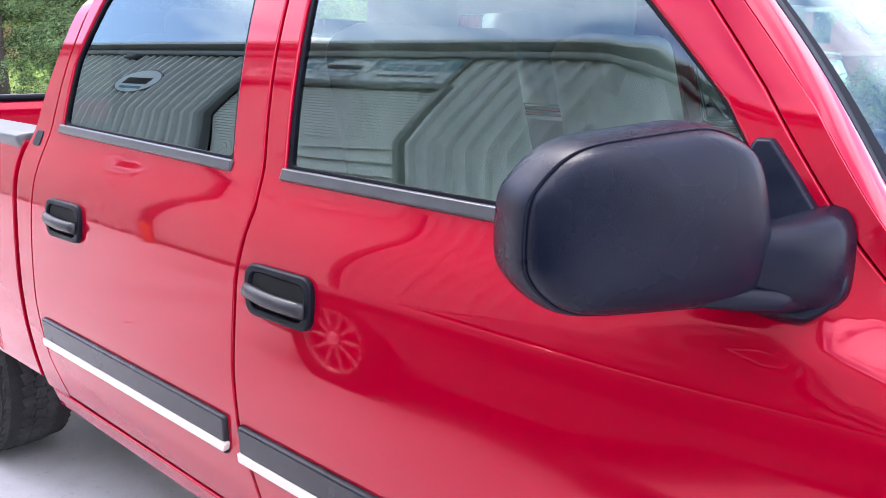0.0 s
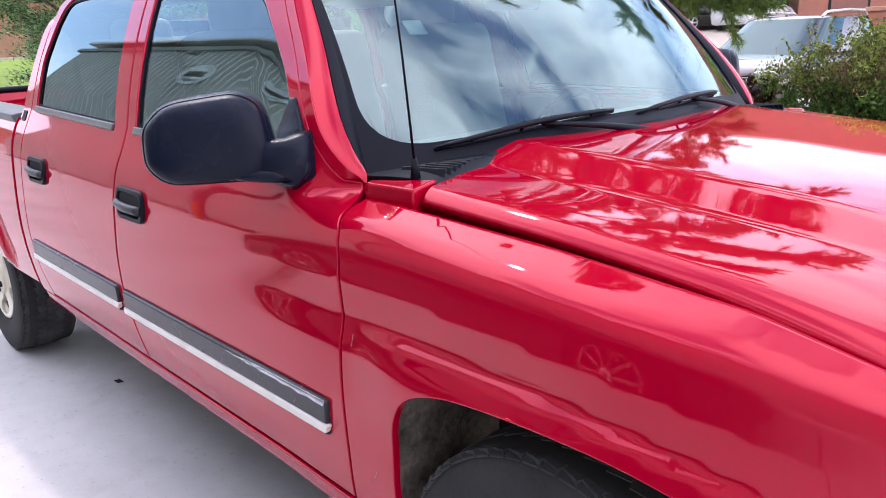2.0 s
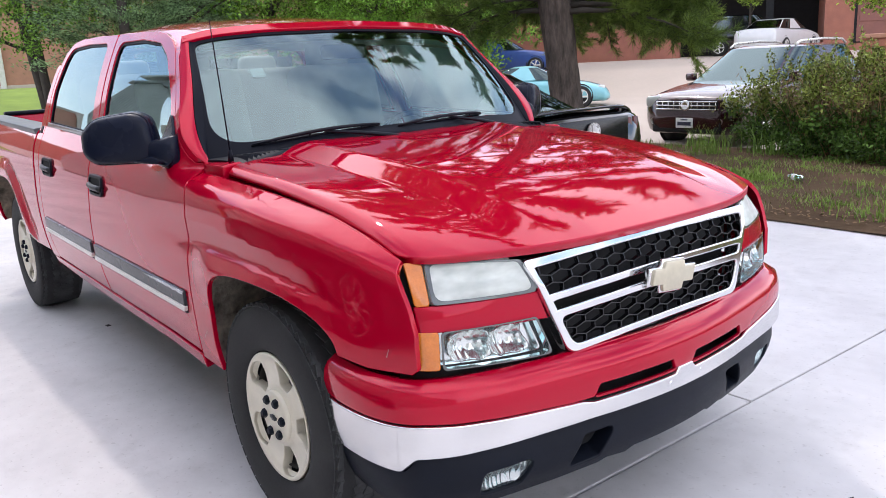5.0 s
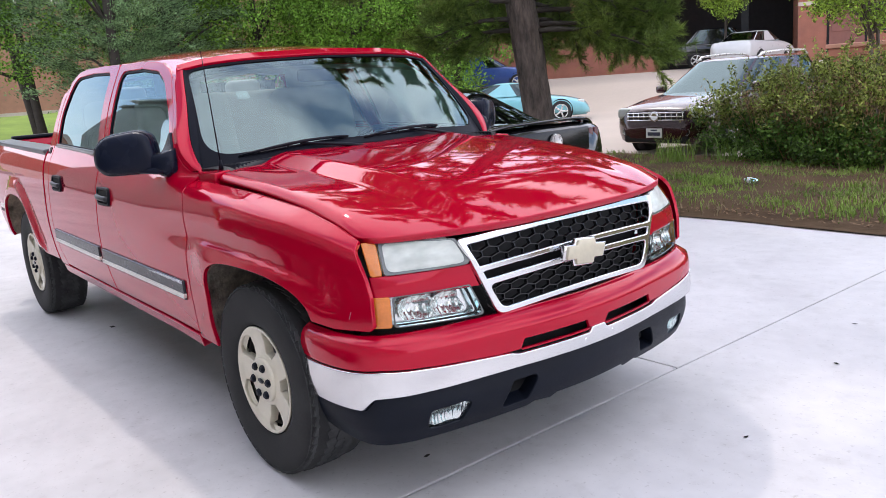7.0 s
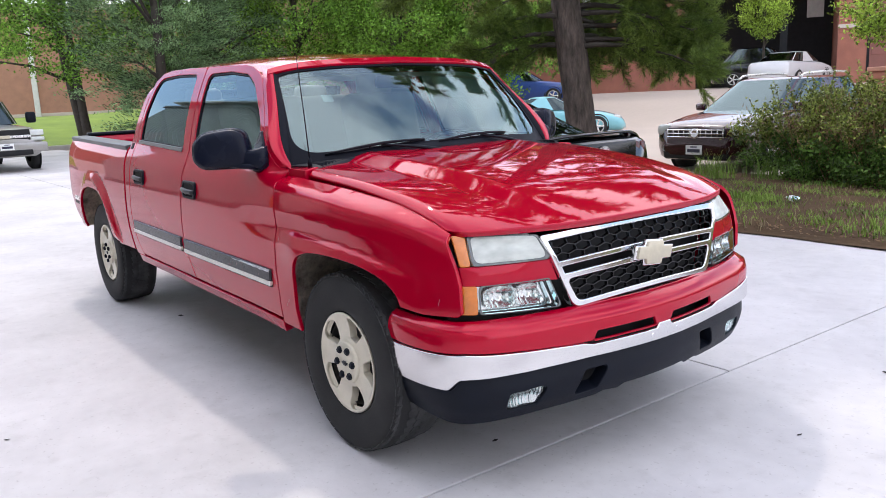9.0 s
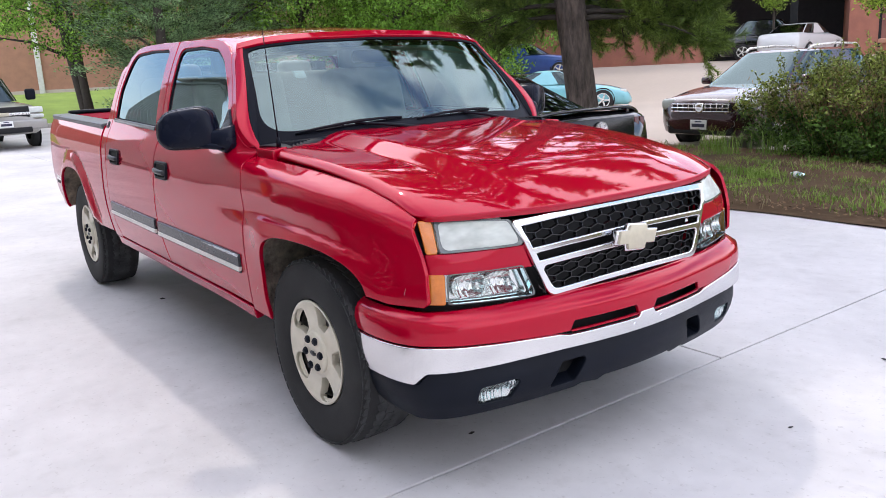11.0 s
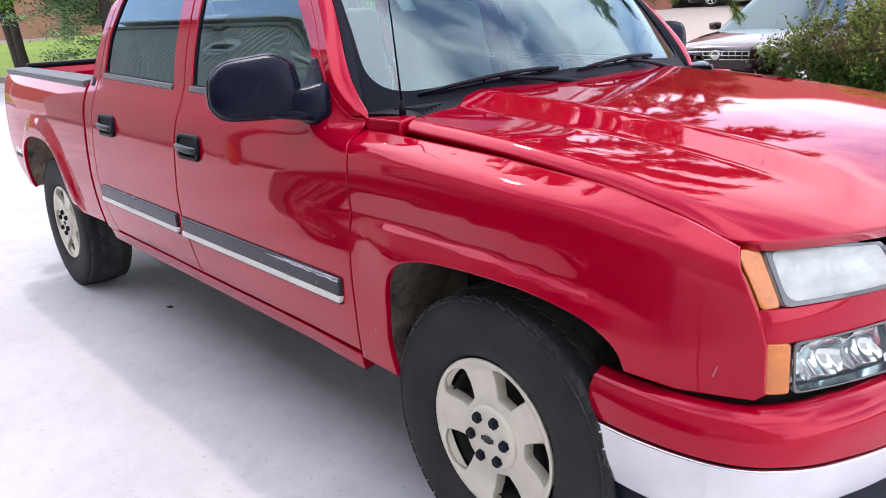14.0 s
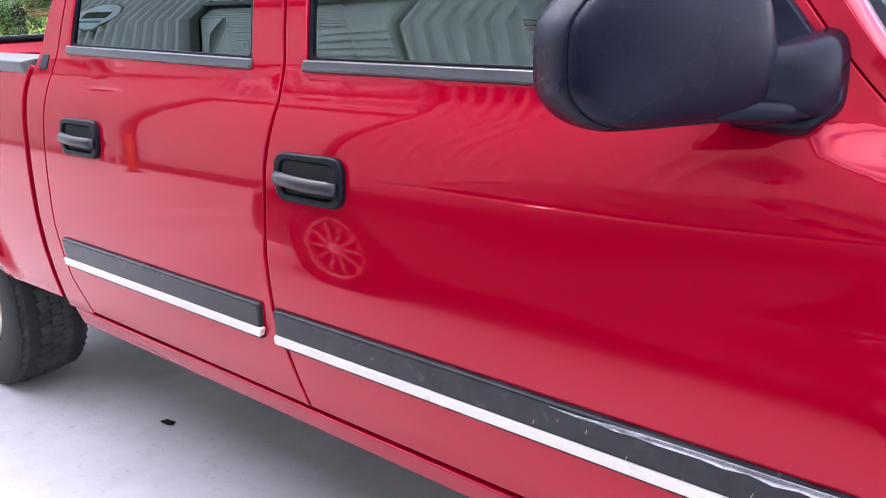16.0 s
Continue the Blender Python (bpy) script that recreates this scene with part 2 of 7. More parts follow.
def inside(loop, pts):
    x, y = pts[:, 0], pts[:, 1]
    hit = np.zeros(len(pts), bool)
    for (x0, y0), (x1, y1) in zip(loop, np.roll(loop, -1, 0)):
        if y0 != y1:
            hit ^= ((y0 > y) != (y1 > y)) & (x < (x1 - x0) * (y - y0) / (y1 - y0) + x0)
    return hit


def near(loop, pts):
    best = np.full(len(pts), 1e9)
    for p, q in zip(loop, np.roll(loop, -1, 0)):
        d = q - p
        t = np.clip(((pts - p) @ d) / max(d @ d, 1e-12), 0, 1)
        best = np.minimum(best, np.linalg.norm(pts - p - t[:, None] * d, axis=1))
    return best


def sheet(outline, shape, holes=(), step=0.04, lip=0.015, edge=0.004, flip=1.0, name="sheet", down=None):
    """A panel: the outline (with holes) laid on the surface shape(u, v), with rolled edges and a turned-in lip; its shading follows the surface itself."""
    from mathutils.geometry import delaunay_2d_cdt
    loops = []
    for n, lp in enumerate([outline, *holes]):
        p = resample(lp, step * 0.6)
        area = 0.5 * np.sum(p[:, 0] * np.roll(p[:, 1], -1) - np.roll(p[:, 0], -1) * p[:, 1])
        loops.append(p if (area > 0) == (n == 0) else p[::-1])

    def at(uv):
        return np.stack([np.broadcast_to(c, len(uv)) for c in shape(uv[:, 0], uv[:, 1])], 1)

    def normal(uv):
        h = 1e-3
        du = at(uv + (h, 0)) - at(uv - (h, 0))
        dv = at(uv + (0, h)) - at(uv - (0, h))
        c = np.cross(du, dv) * flip
        return c / np.maximum(np.linalg.norm(c, axis=1, keepdims=True), 1e-12)

    verts, norms, faces, inner, cons = [], [], [], [], []
    total = 0
    for p in loops:
        tan = np.roll(p, -1, 0) - np.roll(p, 1, 0)
        tan /= np.maximum(np.linalg.norm(tan, axis=1, keepdims=True), 1e-9)
        left = np.stack([-tan[:, 1], tan[:, 0]], 1)
        n, base = len(p), total
        nb = normal(p)
        out = at(p) - at(p + left * 0.002)
        out -= nb * (out * nb).sum(1, keepdims=True)
        out /= np.maximum(np.linalg.norm(out, axis=1, keepdims=True), 1e-9)
        rings = [(0.0, edge + (0.0 if callable(lip) else lip), 1.0), (0.0, edge, 1.0), (0.3 * edge, 0.3 * edge, 0.7), (edge, 0.0, 0.0)]
        for inset, drop, tilt in rings:
            q = p + left * inset
            verts.append(at(q) - normal(q) * drop)
            norms.append(out * tilt + nb * (1 - tilt))
        if down is not None:
            verts[-4] = verts[-3] + np.array(down) * (lip(p)[:, None] if callable(lip) else lip)
        for r in range(3):
            for k in range(n):
                a, b, c, d = base + r * n + k, base + r * n + (k + 1) % n, base + (r + 1) * n + (k + 1) % n, base + (r + 1) * n + k
                faces.append((a, b, c, d) if flip > 0 else (d, c, b, a))
        total += 4 * n
        cons.append((len(inner), n, base + 3 * n))
        inner += [tuple(q) for q in p + left * edge]
    lo, hi = loops[0].min(0), loops[0].max(0)
    gx, gy = np.meshgrid(np.arange(lo[0] + step / 2, hi[0], step), np.arange(lo[1] + step / 2, hi[1], step))
    grid = np.stack([gx.ravel(), gy.ravel()], 1)
    ok = inside(loops[0], grid)
    for lp in loops[1:]:
        ok &= ~inside(lp, grid)
    for lp in loops:
        ok &= near(lp, grid) > step * 0.45 + edge
    grid = grid[ok]
    index = {}
    for start, n, base in cons:
        for k in range(n):
            index[start + k] = base + k
    if len(grid):
        verts.append(at(grid))
        norms.append(normal(grid))
        for k in range(len(grid)):
            index[len(inner) + k] = total + k
    pts = inner + [tuple(q) for q in grid]
    edges = [(s + k, s + (k + 1) % n) for s, n, _ in cons for k in range(n)]
    co, _, tris, orig, _, _ = delaunay_2d_cdt([Vector(q) for q in pts], edges, [], 0, 1e-7)
    co = np.array([tuple(c) for c in co])
    tri = np.array([t for t in tris if len(t) == 3])
    mid = co[tri].mean(1)
    ring = [np.array(inner[s:s + n]) for s, n, _ in cons]
    good = inside(ring[0], mid)
    for lp in ring[1:]:
        good &= ~inside(lp, mid)
    for t in tri[good]:
        ids = [index[orig[i][0]] for i in t if orig[i]]
        if len(ids) == 3 and len(set(ids)) == 3:
            a, b, c = co[t]
            ccw = (b[0] - a[0]) * (c[1] - a[1]) - (b[1] - a[1]) * (c[0] - a[0]) > 0
            faces.append(tuple(ids) if ccw == (flip > 0) else tuple(ids[::-1]))
    verts, norms = np.concatenate(verts), np.concatenate(norms)
    norms /= np.maximum(np.linalg.norm(norms, axis=1, keepdims=True), 1e-9)
    me = bpy.data.meshes.new(name)
    me.from_pydata(verts.tolist(), [], faces)
    me.shade_smooth()
    me.normals_split_custom_set_from_vertices(norms.tolist())
    return me


def curve_table(points, soft=0.0, n=600):
    """A smooth function through (x, value) pairs; soft rounds its corners."""
    xs, ys = np.array(points, float).T
    lo, hi = xs[0] - 4 * soft - 0.01, xs[-1] + 4 * soft + 0.01
    g = np.linspace(lo, hi, n)
    left, right = (ys[1] - ys[0]) / (xs[1] - xs[0]), (ys[-1] - ys[-2]) / (xs[-1] - xs[-2])
    v = np.interp(g, xs, ys)
    v = np.where(g < xs[0], ys[0] + (g - xs[0]) * left, np.where(g > xs[-1], ys[-1] + (g - xs[-1]) * right, v))
    if soft:
        d = g[1] - g[0]
        k = np.arange(-int(3 * soft / d), int(3 * soft / d) + 1) * d
        w = np.exp(-0.5 * (k / soft) ** 2)
        pad = len(k) // 2
        ext = np.concatenate([v[0] + (v[1] - v[0]) * np.arange(-pad, 0), v, v[-1] + (v[-1] - v[-2]) * np.arange(1, pad + 1)])
        v = np.convolve(ext, w / w.sum(), "valid")
    return lambda x: np.interp(x, g, v)


def spline(points, n=5):
    """A smooth open line through points."""
    p = [np.array(q, float) for q in points]
    p = [2 * p[0] - p[1], *p, 2 * p[-1] - p[-2]]
    out = []
    for a, b, c, d in zip(p, p[1:], p[2:], p[3:]):
        for k in range(n):
            t = k / n
            out.append(tuple(0.5 * (2 * b + (c - a) * t + (2 * a - 5 * b + 4 * c - d) * t * t + (3 * b - a - 3 * c + d) * t ** 3)))
    return out + [tuple(p[-2])]


def smooth(a, b, x):
    t = np.clip((x - a) / (b - a), 0, 1)
    return t * t * (3 - 2 * t)

# ---- the red pickup: x ahead, front axle at x = 0, rear axle at x = -3.645 ----
truck = thing("pickup_truck", "glossy red crew-cab pickup truck parked on the concrete", "pickup truck")

# half width of the body side against height, and its changes along the length
panel_side = curve_table([(0.34, 0.905), (0.40, 0.930), (0.47, 0.952), (0.55, 0.968), (0.65, 0.981), (0.74, 0.986), (0.80, 0.986), (0.88, 0.983), (0.95, 0.9785), (1.02, 0.973), (1.06, 0.968), (1.10, 0.959),
                          (1.14, 0.944), (1.18, 0.923), (1.22, 0.905), (1.30, 0.880)], 0.018)


def side_base(z):
    """Half width of door panels, running into the evenly curved glass above the belt line."""
    h, t = z - 1.22, smooth(1.19, 1.27, z)
    return panel_side(z) * (1 - t) + (0.904 - 0.244 * h - 0.341 * h * h) * t


nose_taper = curve_table([(-0.6, 0), (-0.1, 0), (0.1, 0.010), (0.3, 0.034), (0.45, 0.062), (0.6, 0.100), (0.7, 0.135)], 0.05)
fender_top = curve_table([(-0.9, 1.162), (-0.50, 1.158), (-0.43, 1.156), (-0.05, 1.129), (0.3, 1.091), (0.5, 1.045), (0.62, 1.002), (0.68, 0.985)], 0.02)
shoulder = curve_table([(-0.2, 1.0), (-0.05, 1.0), (-0.022, 1.46), (0, 1.02), (0.026, 0.15), (0.058, 0.0), (0.3, 0.0)], 0.010)
valley_up = curve_table([(-1.5, 1.00), (-1.0, 1.012), (-0.5, 1.012), (-0.2, 0.998), (0.1, 0.980), (0.35, 0.95), (0.6, 0.90)], 0.12)
valley_low = curve_table([(-1.5, 0.925), (-0.6, 0.932), (-0.386, 0.932), (-0.2, 0.925), (0.0, 0.920), (0.15, 0.905), (0.30, 0.886), (0.45, 0.855), (0.6, 0.80)], 0.06)
valley_depth = curve_table([(-1.8, 0), (-0.98, 0), (-0.82, 0.0025), (-0.66, 0.006), (-0.5, 0.0105), (-0.1, 0.020), (0.12, 0.017), (0.36, 0.003), (0.5, 0), (0.7, 0)], 0.08)


def half_width(x, z):
    zr = z + 0.020 * (x + 0.5)
    zr = np.where(x > -0.5, z, zr)
    # shoulder of the front wing, above a side that stands steeper than the doors
    ramp, top = smooth(-0.74, -0.53, x) * (1 - smooth(1.15, 1.33, z)), fender_top(x)
    upright = lambda z: side_base(z) + 0.30 * smooth(-0.95, -0.45, x) * smooth(1.22, 1.12, z) * np.maximum(side_base(0.90 + 0 * z) - side_base(z), 0)
    w = upright(zr) - nose_taper(x)
    meet = 0.856 - 0.03 * np.clip((x + 0.43) / 1.1, 0, 1)
    w = w - ramp * shoulder(top - z) * np.maximum(upright(top) - nose_taper(x) - meet, 0)
    # the pressed-in wedge from the door into the wing, and the flare below it
    up, low = valley_up(x), valley_low(x)
    s = (up - z) / np.maximum(up - low, 0.012)
    dent = np.clip(s, 0, 1) ** 1.05 * smooth(low - 0.085, low, z)
    w = w - valley_depth(x) * dent
    flare = smooth(-0.52, -0.30, x) * (1 - smooth(0.30, 0.50, x))
    w = w + 0.017 * flare * smooth(low + 0.002, low - 0.026, z) * smooth(0.64, 0.85, z)
    # flare of the rear wheel arch
    r = np.hypot((x + 3.69) / 1.0, (z - 0.47) / 1.02)
    w = w + 0.027 * (1 - smooth(0.485, 0.56, r)) * smooth(0.5, 0.6, z) * (x < -2.9)
    # fuller at the foot of the windscreen pillar
    w = w + 0.016 * smooth(-1.05, -0.68, x) * smooth(1.10, 1.18, z) * (1 - smooth(1.34, 1.50, z))
    # the box's side draws in towards the tail
    w = w - 0.012 * smooth(-4.0, -4.6, x) ** 2
    return w


def side_panel(name, outline, mat, parent, holes=(), step=0.035, lip=0.02, edge=0.004, label="", out=0.0, sides=(-1, 1)):
    made = []
    for s in sides:
        me = sheet(outline, lambda u, v: (u, s * (half_width(u, v) + out), v), holes, step, lip, edge, -s, name)
        made.append(part(name, me, mat, parent, label))
    return made


A_LINE = [(-0.615, 1.190), (-0.80, 1.415), (-0.98, 1.612), (-1.06, 1.655), (-1.16, 1.685)]          # between door frame and windscreen pillar
DOOR_TOP = [(-1.25, 1.698), (-1.50, 1.708), (-1.79, 1.714)]
REAR_TOP = [(-1.82, 1.714), (-2.10, 1.722), (-2.42, 1.722), (-2.55, 1.708), (-2.64, 1.66)]
B_GAP = [(-1.805, 1.70), (-1.77, 1.45), (-1.735, 1.25), (-1.722, 1.17), (-1.748, 1.03), (-1.760, 0.85), (-1.755, 0.73), (-1.70, 0.495)]
C_GAP = [(-2.67, 1.60), (-2.70, 1.45), (-2.722, 1.25), (-2.725, 1.17), (-2.745, 1.0), (-2.752, 0.78), (-2.735, 0.62), (-2.68, 0.51)]
F_GAP = [(-0.545, 0.485), (-0.532, 0.62), (-0.527, 0.75), (-0.522, 0.90), (-0.520, 1.05), (-0.527, 1.105), (-0.548, 1.146)]
WIN_F = rounded([(-0.705, 1.222), (-0.845, 1.398), (-1.05, 1.585), (-1.18, 1.642), (-1.42, 1.666), (-1.735, 1.668), (-1.668, 1.245)], [0.01, 0.05, 0.2, 0.15, 0.1, 0.05, 0.012])
WIN_R = rounded([(-1.842, 1.247), (-1.918, 1.674), (-2.25, 1.684), (-2.575, 1.672), (-2.655, 1.45), (-2.655, 1.278)], [0.012, 0.06, 0.1, 0.13, 0.15, 0.012])

GAP = 0.0028
front_doors = side_panel("front_door", [(x - GAP, z) for x, z in F_GAP] + [(-0.580, 1.184)] + A_LINE + DOOR_TOP + [(x + GAP, z) for x, z in B_GAP], M["red"], truck, [WIN_F], step=0.021, edge=0.005)
rear_doors = side_panel("rear_door", [(x - GAP, z) for x, z in B_GAP[::-1]] + REAR_TOP + [(x + GAP, z) for x, z in C_GAP], M["red"], truck, [WIN_R], step=0.035, edge=0.005)

ARCH_F = [(0.412, 0.712), (0.392, 0.762), (0.33, 0.812), (0.22, 0.842), (0.08, 0.858), (-0.09, 0.860), (-0.21, 0.848), (-0.30, 0.812), (-0.350, 0.742), (-0.372, 0.64), (-0.382, 0.55), (-0.372, 0.455)]
ARCH_F = spline(ARCH_F, 4)
wing = [(x + GAP * 0.5, z) for x, z in F_GAP[::-1]] + [(-0.548, 0.462)] + ARCH_F[::-1] + [(0.52, 0.698), (0.672, 0.706), (0.690, 0.722), (0.688, 0.82), (0.672, 0.88), (0.644, 0.945), (0.622, 0.985)]
wing += [(x, float(fender_top(x))) for x in np.linspace(0.610, -0.540, 40)]
side_panel("front_fender", wing, M["red"], truck, step=0.0125, lip=0.012, edge=0.004)

ARCH_R = [(-4.075, 0.56), (-4.07, 0.68), (-4.03, 0.79), (-3.95, 0.86), (-3.83, 0.900), (-3.69, 0.908), (-3.53, 0.898), (-3.42, 0.86), (-3.34, 0.79), (-3.30, 0.68), (-3.285, 0.55), (-3.27, 0.515)]
ARCH_R = spline(ARCH_R, 4)
box_side = [(-2.868, 0.52), (-2.868, 1.235), (-4.40, 1.272), (-4.45, 1.25), (-4.475, 1.0), (-4.46, 0.80), (-4.40, 0.66), (-4.33, 0.60), (-4.12, 0.55)] + ARCH_R
side_panel("box_side", box_side, M["red"], truck, step=0.03, lip=0.014)

# sill under the doors
side_panel("rocker_panel", [(-0.55, 0.415), (-0.55, 0.472), (-1.2, 0.480), (-1.70, 0.486), (-2.0, 0.492), (-2.80, 0.500), (-2.80, 0.44)], M["red"], truck, step=0.04, lip=0.04, edge=0.006, out=0.003)

# cab shell: pillars and roof; v is the height up to 1.62 and then the way over the roof
over = np.array([(0.7515, 1.62), (0.732, 1.655), (0.70, 1.688), (0.64, 1.715), (0.54, 1.735), (0.40, 1.748), (0.2, 1.757), (0.0, 1.760)])
way = np.concatenate([[0], np.cumsum(np.hypot(*np.diff(over, axis=0).T))]) + 1.62
over_w, over_z = curve_table(list(zip(way, over[:, 0])), 0.02), curve_table(list(zip(way, over[:, 1])), 0.02)
ROOF_MID = float(way[-1])


def cab_shape(s):
    def shape(u, v):
        t = smooth(1.56, 1.66, v)
        w = half_width(u, np.minimum(v, 1.66)) * (1 - t) + over_w(v) * t
        z = v * (1 - t) + over_z(v) * t
        sag = -0.075 * np.clip((u + 1.75) / 0.85, 0, 2) ** 2 - 0.05 * np.clip((-2.2 - u) / 0.5, 0, 2) ** 2
        return u, s * np.maximum(w, 0 * w), z + sag * smooth(1.60, 1.75, v) + 0.008 * smooth(1.6, 1.75, v)
    return shape


PILLAR = [(-0.582, 1.190), (-0.74, 1.395), (-0.912, 1.578)]      # front edge of the red pillar
header = [(-0.905, ROOF_MID), (-0.908, ROOF_MID - 0.25), (-0.925, ROOF_MID - 0.48), (-0.955, 1.70), (-0.955, 1.655)]
shell = header + PILLAR[::-1] + A_LINE + DOOR_TOP + REAR_TOP + C_GAP
shell += [(-2.70, 0.50), (-2.838, 0.50), (-2.838, 1.20), (-2.805, 1.32), (-2.735, 1.60), (-2.695, 1.70), (-2.665, 1.80), (-2.655, ROOF_MID)]
for s in (-1, 1):
    part("cab_shell", sheet(shell, cab_shape(s), (), 0.04, 0.012, 0.0014, -s, "cab_shell"), M["red"], truck)

# glass and its seals
for s in (-1, 1):
    for hole, door, g, n in ((WIN_F, front_doors, "glass_side", "window"), (WIN_R, rear_doors, "glass_dark", "window")):
        d = door[0 if s < 0 else 1]
        pane = part(n, sheet(hole, lambda u, v: (u, s * (half_width(u, v) - 0.012), v), (), 0.06, 0.002, 0.001, -s, n), M[g], d, "clear side glass" if hole is WIN_F else "dark tinted side glass")
        lo, hi = np.array(hole).min(0), np.array(hole).max(0)
        c = (lo + hi) / 2
        small = [tuple(c + (np.array(p) - c) * (1 - 0.024 / (hi - lo))) for p in hole]
        part("window_seal", sheet(hole, lambda u, v: (u, s * (half_width(u, v) - 0.006), v), [small], 0.05, 0.01, 0.002, -s, "seal"), M["seal"], d)
    # moulding along the foot of the glass
    for d, a, b in ((front_doors, (-0.80, 1.208), (-1.672, 1.229)), (rear_doors, (-1.835, 1.231), (-2.662, 1.262))):
        bar = [(a[0], a[1] + 0.001), (a[0], a[1] + 0.024), (b[0], b[1] + 0.024), (b[0], b[1] + 0.001)]
        part("belt_moulding", sheet(rounded(bar, 0.006, 3), lambda u, v: (u, s * (half_width(u, v) + 0.007), v), (), 0.03, 0.012, 0.005, -s, "belt"), M["belt"], d[0 if s < 0 else 1], "dark satin belt moulding")

# protective strips: charcoal with a bright lower edge
for s in (-1, 1):
    for d, x0, x1, z0, z1 in ((front_doors, -0.582, -1.748, 0.628, 0.640), (rear_doors, -1.790, -2.708, 0.644, 0.658)):
        k = 0 if s < 0 else 1
        for n, lo, hi, mat, lift in (("side_moulding", 0.0, 0.094, "moulding", 0.011), ("bright_strip", 0.011, 0.033, "ivory_strip", 0.016)):
            quad = [(x0 - 0.012, z0 + lo), (x0, z0 + hi), (x1, z1 + hi), (x1 - 0.002, z1 + lo)]
            part(n, sheet(rounded(quad, 0.012 if n[0] == "s" else 0.004, 4), lambda u, v: (u, s * (half_width(u, v) + lift), v), (), 0.03, 0.012, 0.009 if n[0] == "s" else 0.002, -s, n),
                 M[mat], d[k], "charcoal plastic side moulding" if n[0] == "s" else "bright silver strip")


# the front strip's upper edge, rubbed towards its front end
# sky reflected in the rubbed chamfer is put into this silver colour
M["rubbed"] = material("rubbed_edge_sky_sheen", (0.62, 0.64, 0.68), 0.22, 0.8, 0.45, 40, 220)
top_z, edge_n = 0.722, 14
rub = [(-0.590 - 0.47 * k / edge_n, top_z - 0.002) for k in range(edge_n + 1)]
rub += [(-0.590 - 0.47 * k / edge_n, top_z - 0.005 - 0.013 * (1 - k / edge_n) ** 0.6 * (0.75 + 0.25 * math.sin(2.7 * k))) for k in range(edge_n, -1, -1)]
part("rubbed_edge", sheet(rub, lambda u, v: (u, -(half_width(u, v) + 0.0135 - 0.5 * np.clip(v - (top_z - 0.010), 0, 1)), v), (), 0.02, 0.002, 0.0008, 1.0, "rubbed"), M["rubbed"], front_doors[0], "rubbed edge with sky reflection in its silver colour")


# door handles: a recessed cup with a rounded plate and a pull bar
def door_handle(x, z, door, s):
    plate = rounded([(x - 0.102, z + 0.049), (x + 0.102, z + 0.049), (x + 0.102, z - 0.051), (x - 0.094, z - 0.051)], 0.036, 6)
    cup = rounded([(x - 0.080, z + 0.033), (x + 0.082, z + 0.030), (x + 0.080, z - 0.034), (x - 0.072, z - 0.034)], 0.022, 5)
    h = part("door_handle", sheet(plate, lambda u, v: (u, s * (half_width(u, v) + 0.012), v), [cup], 0.012, 0.016, 0.006, -s, "handle"), M["black_plastic"], door, "black plastic door handle")
    part("handle_recess", sheet(cup, lambda u, v: (u, s * (half_width(u, v) + 0.0065 - 0.0015 * np.clip(1 - ((u - x) / 0.085) ** 2, 0, 1)), v), (), 0.012, 0.003, 0.001, -s, "recess"), M["under"], h)
    bm = bmesh.new()
    pts = [(x + (k / 8 - 0.5) * 0.175, s * (float(half_width(np.array(x), np.array(z))) + 0.012 + 0.010 * math.sin(math.pi * k / 8)), z - 0.004 - 0.006 * k / 8) for k in range(9)]
    tube(bm, pts, 0.0125, 10)
    for v in bm.verts:
        v.co.z = (v.co.z - z) * 1.15 + z
    part("pull_bar", bm, M["grey_plastic"], h)


for s in (-1, 1):
    door_handle(-1.606, 1.030, front_doors[0 if s < 0 else 1], s)
    door_handle(-2.520, 1.052, rear_doors[0 if s < 0 else 1], s)

# hood: s runs from its rear edge to its nose
hood_rear = curve_table([(-0.1, -0.50), (0.0, -0.50), (0.40, -0.515), (0.52, -0.51), (0.60, -0.475), (0.73, -0.430), (0.86, -0.402)], 0.02)
hood_front = curve_table([(-0.3, 0.816), (0.0, 0.820), (0.3, 0.814), (0.45, 0.790), (0.54, 0.766), (0.70, 0.698), (0.80, 0.622), (0.86, 0.55)], 0.05)
hood_edge = curve_table([(0, 1.196), (0.35, 1.156), (0.65, 1.116), (0.85, 1.072), (0.94, 1.038), (1.0, 1.006)], 0.05)
hood_mid = curve_table([(0, 1.244), (0.3, 1.208), (0.55, 1.172), (0.74, 1.128), (0.82, 1.104), (0.88, 1.070), (0.95, 1.036), (1.0, 1.004)], 0.05)


bevel = curve_table([(-3, 1.0), (-1, 1.0), (1, 0.0), (3, 0.0)], 0.14)


def hood_shape(u, v):
    y, s = np.abs(v), u / 1.25
    x = hood_rear(y) + s * (hood_front(y) - hood_rear(y))
    edge_y = 0.852 - 0.03 * s
    t = y / edge_y
    ridge = 0.645 - 0.085 * s
    rise = 0.30 * (1 - t ** 2) + 0.70 * bevel((t - ridge) / 0.078)
    e = s + (1 - smooth(0.15, 0.75, s)) * ((x + 0.505) / 1.32 - s)
    z = hood_edge(e) + (hood_mid(e) - hood_edge(e)) * rise - 0.004 * np.clip((t - 0.80) / 0.2, 0, 1.2) ** 2 - 0.031 * np.clip((t - 0.946) / 0.054, 0, 1.2) ** 2 * (1 - 0.55 * smooth(0.72, 1.0, s))
    return x, v, z


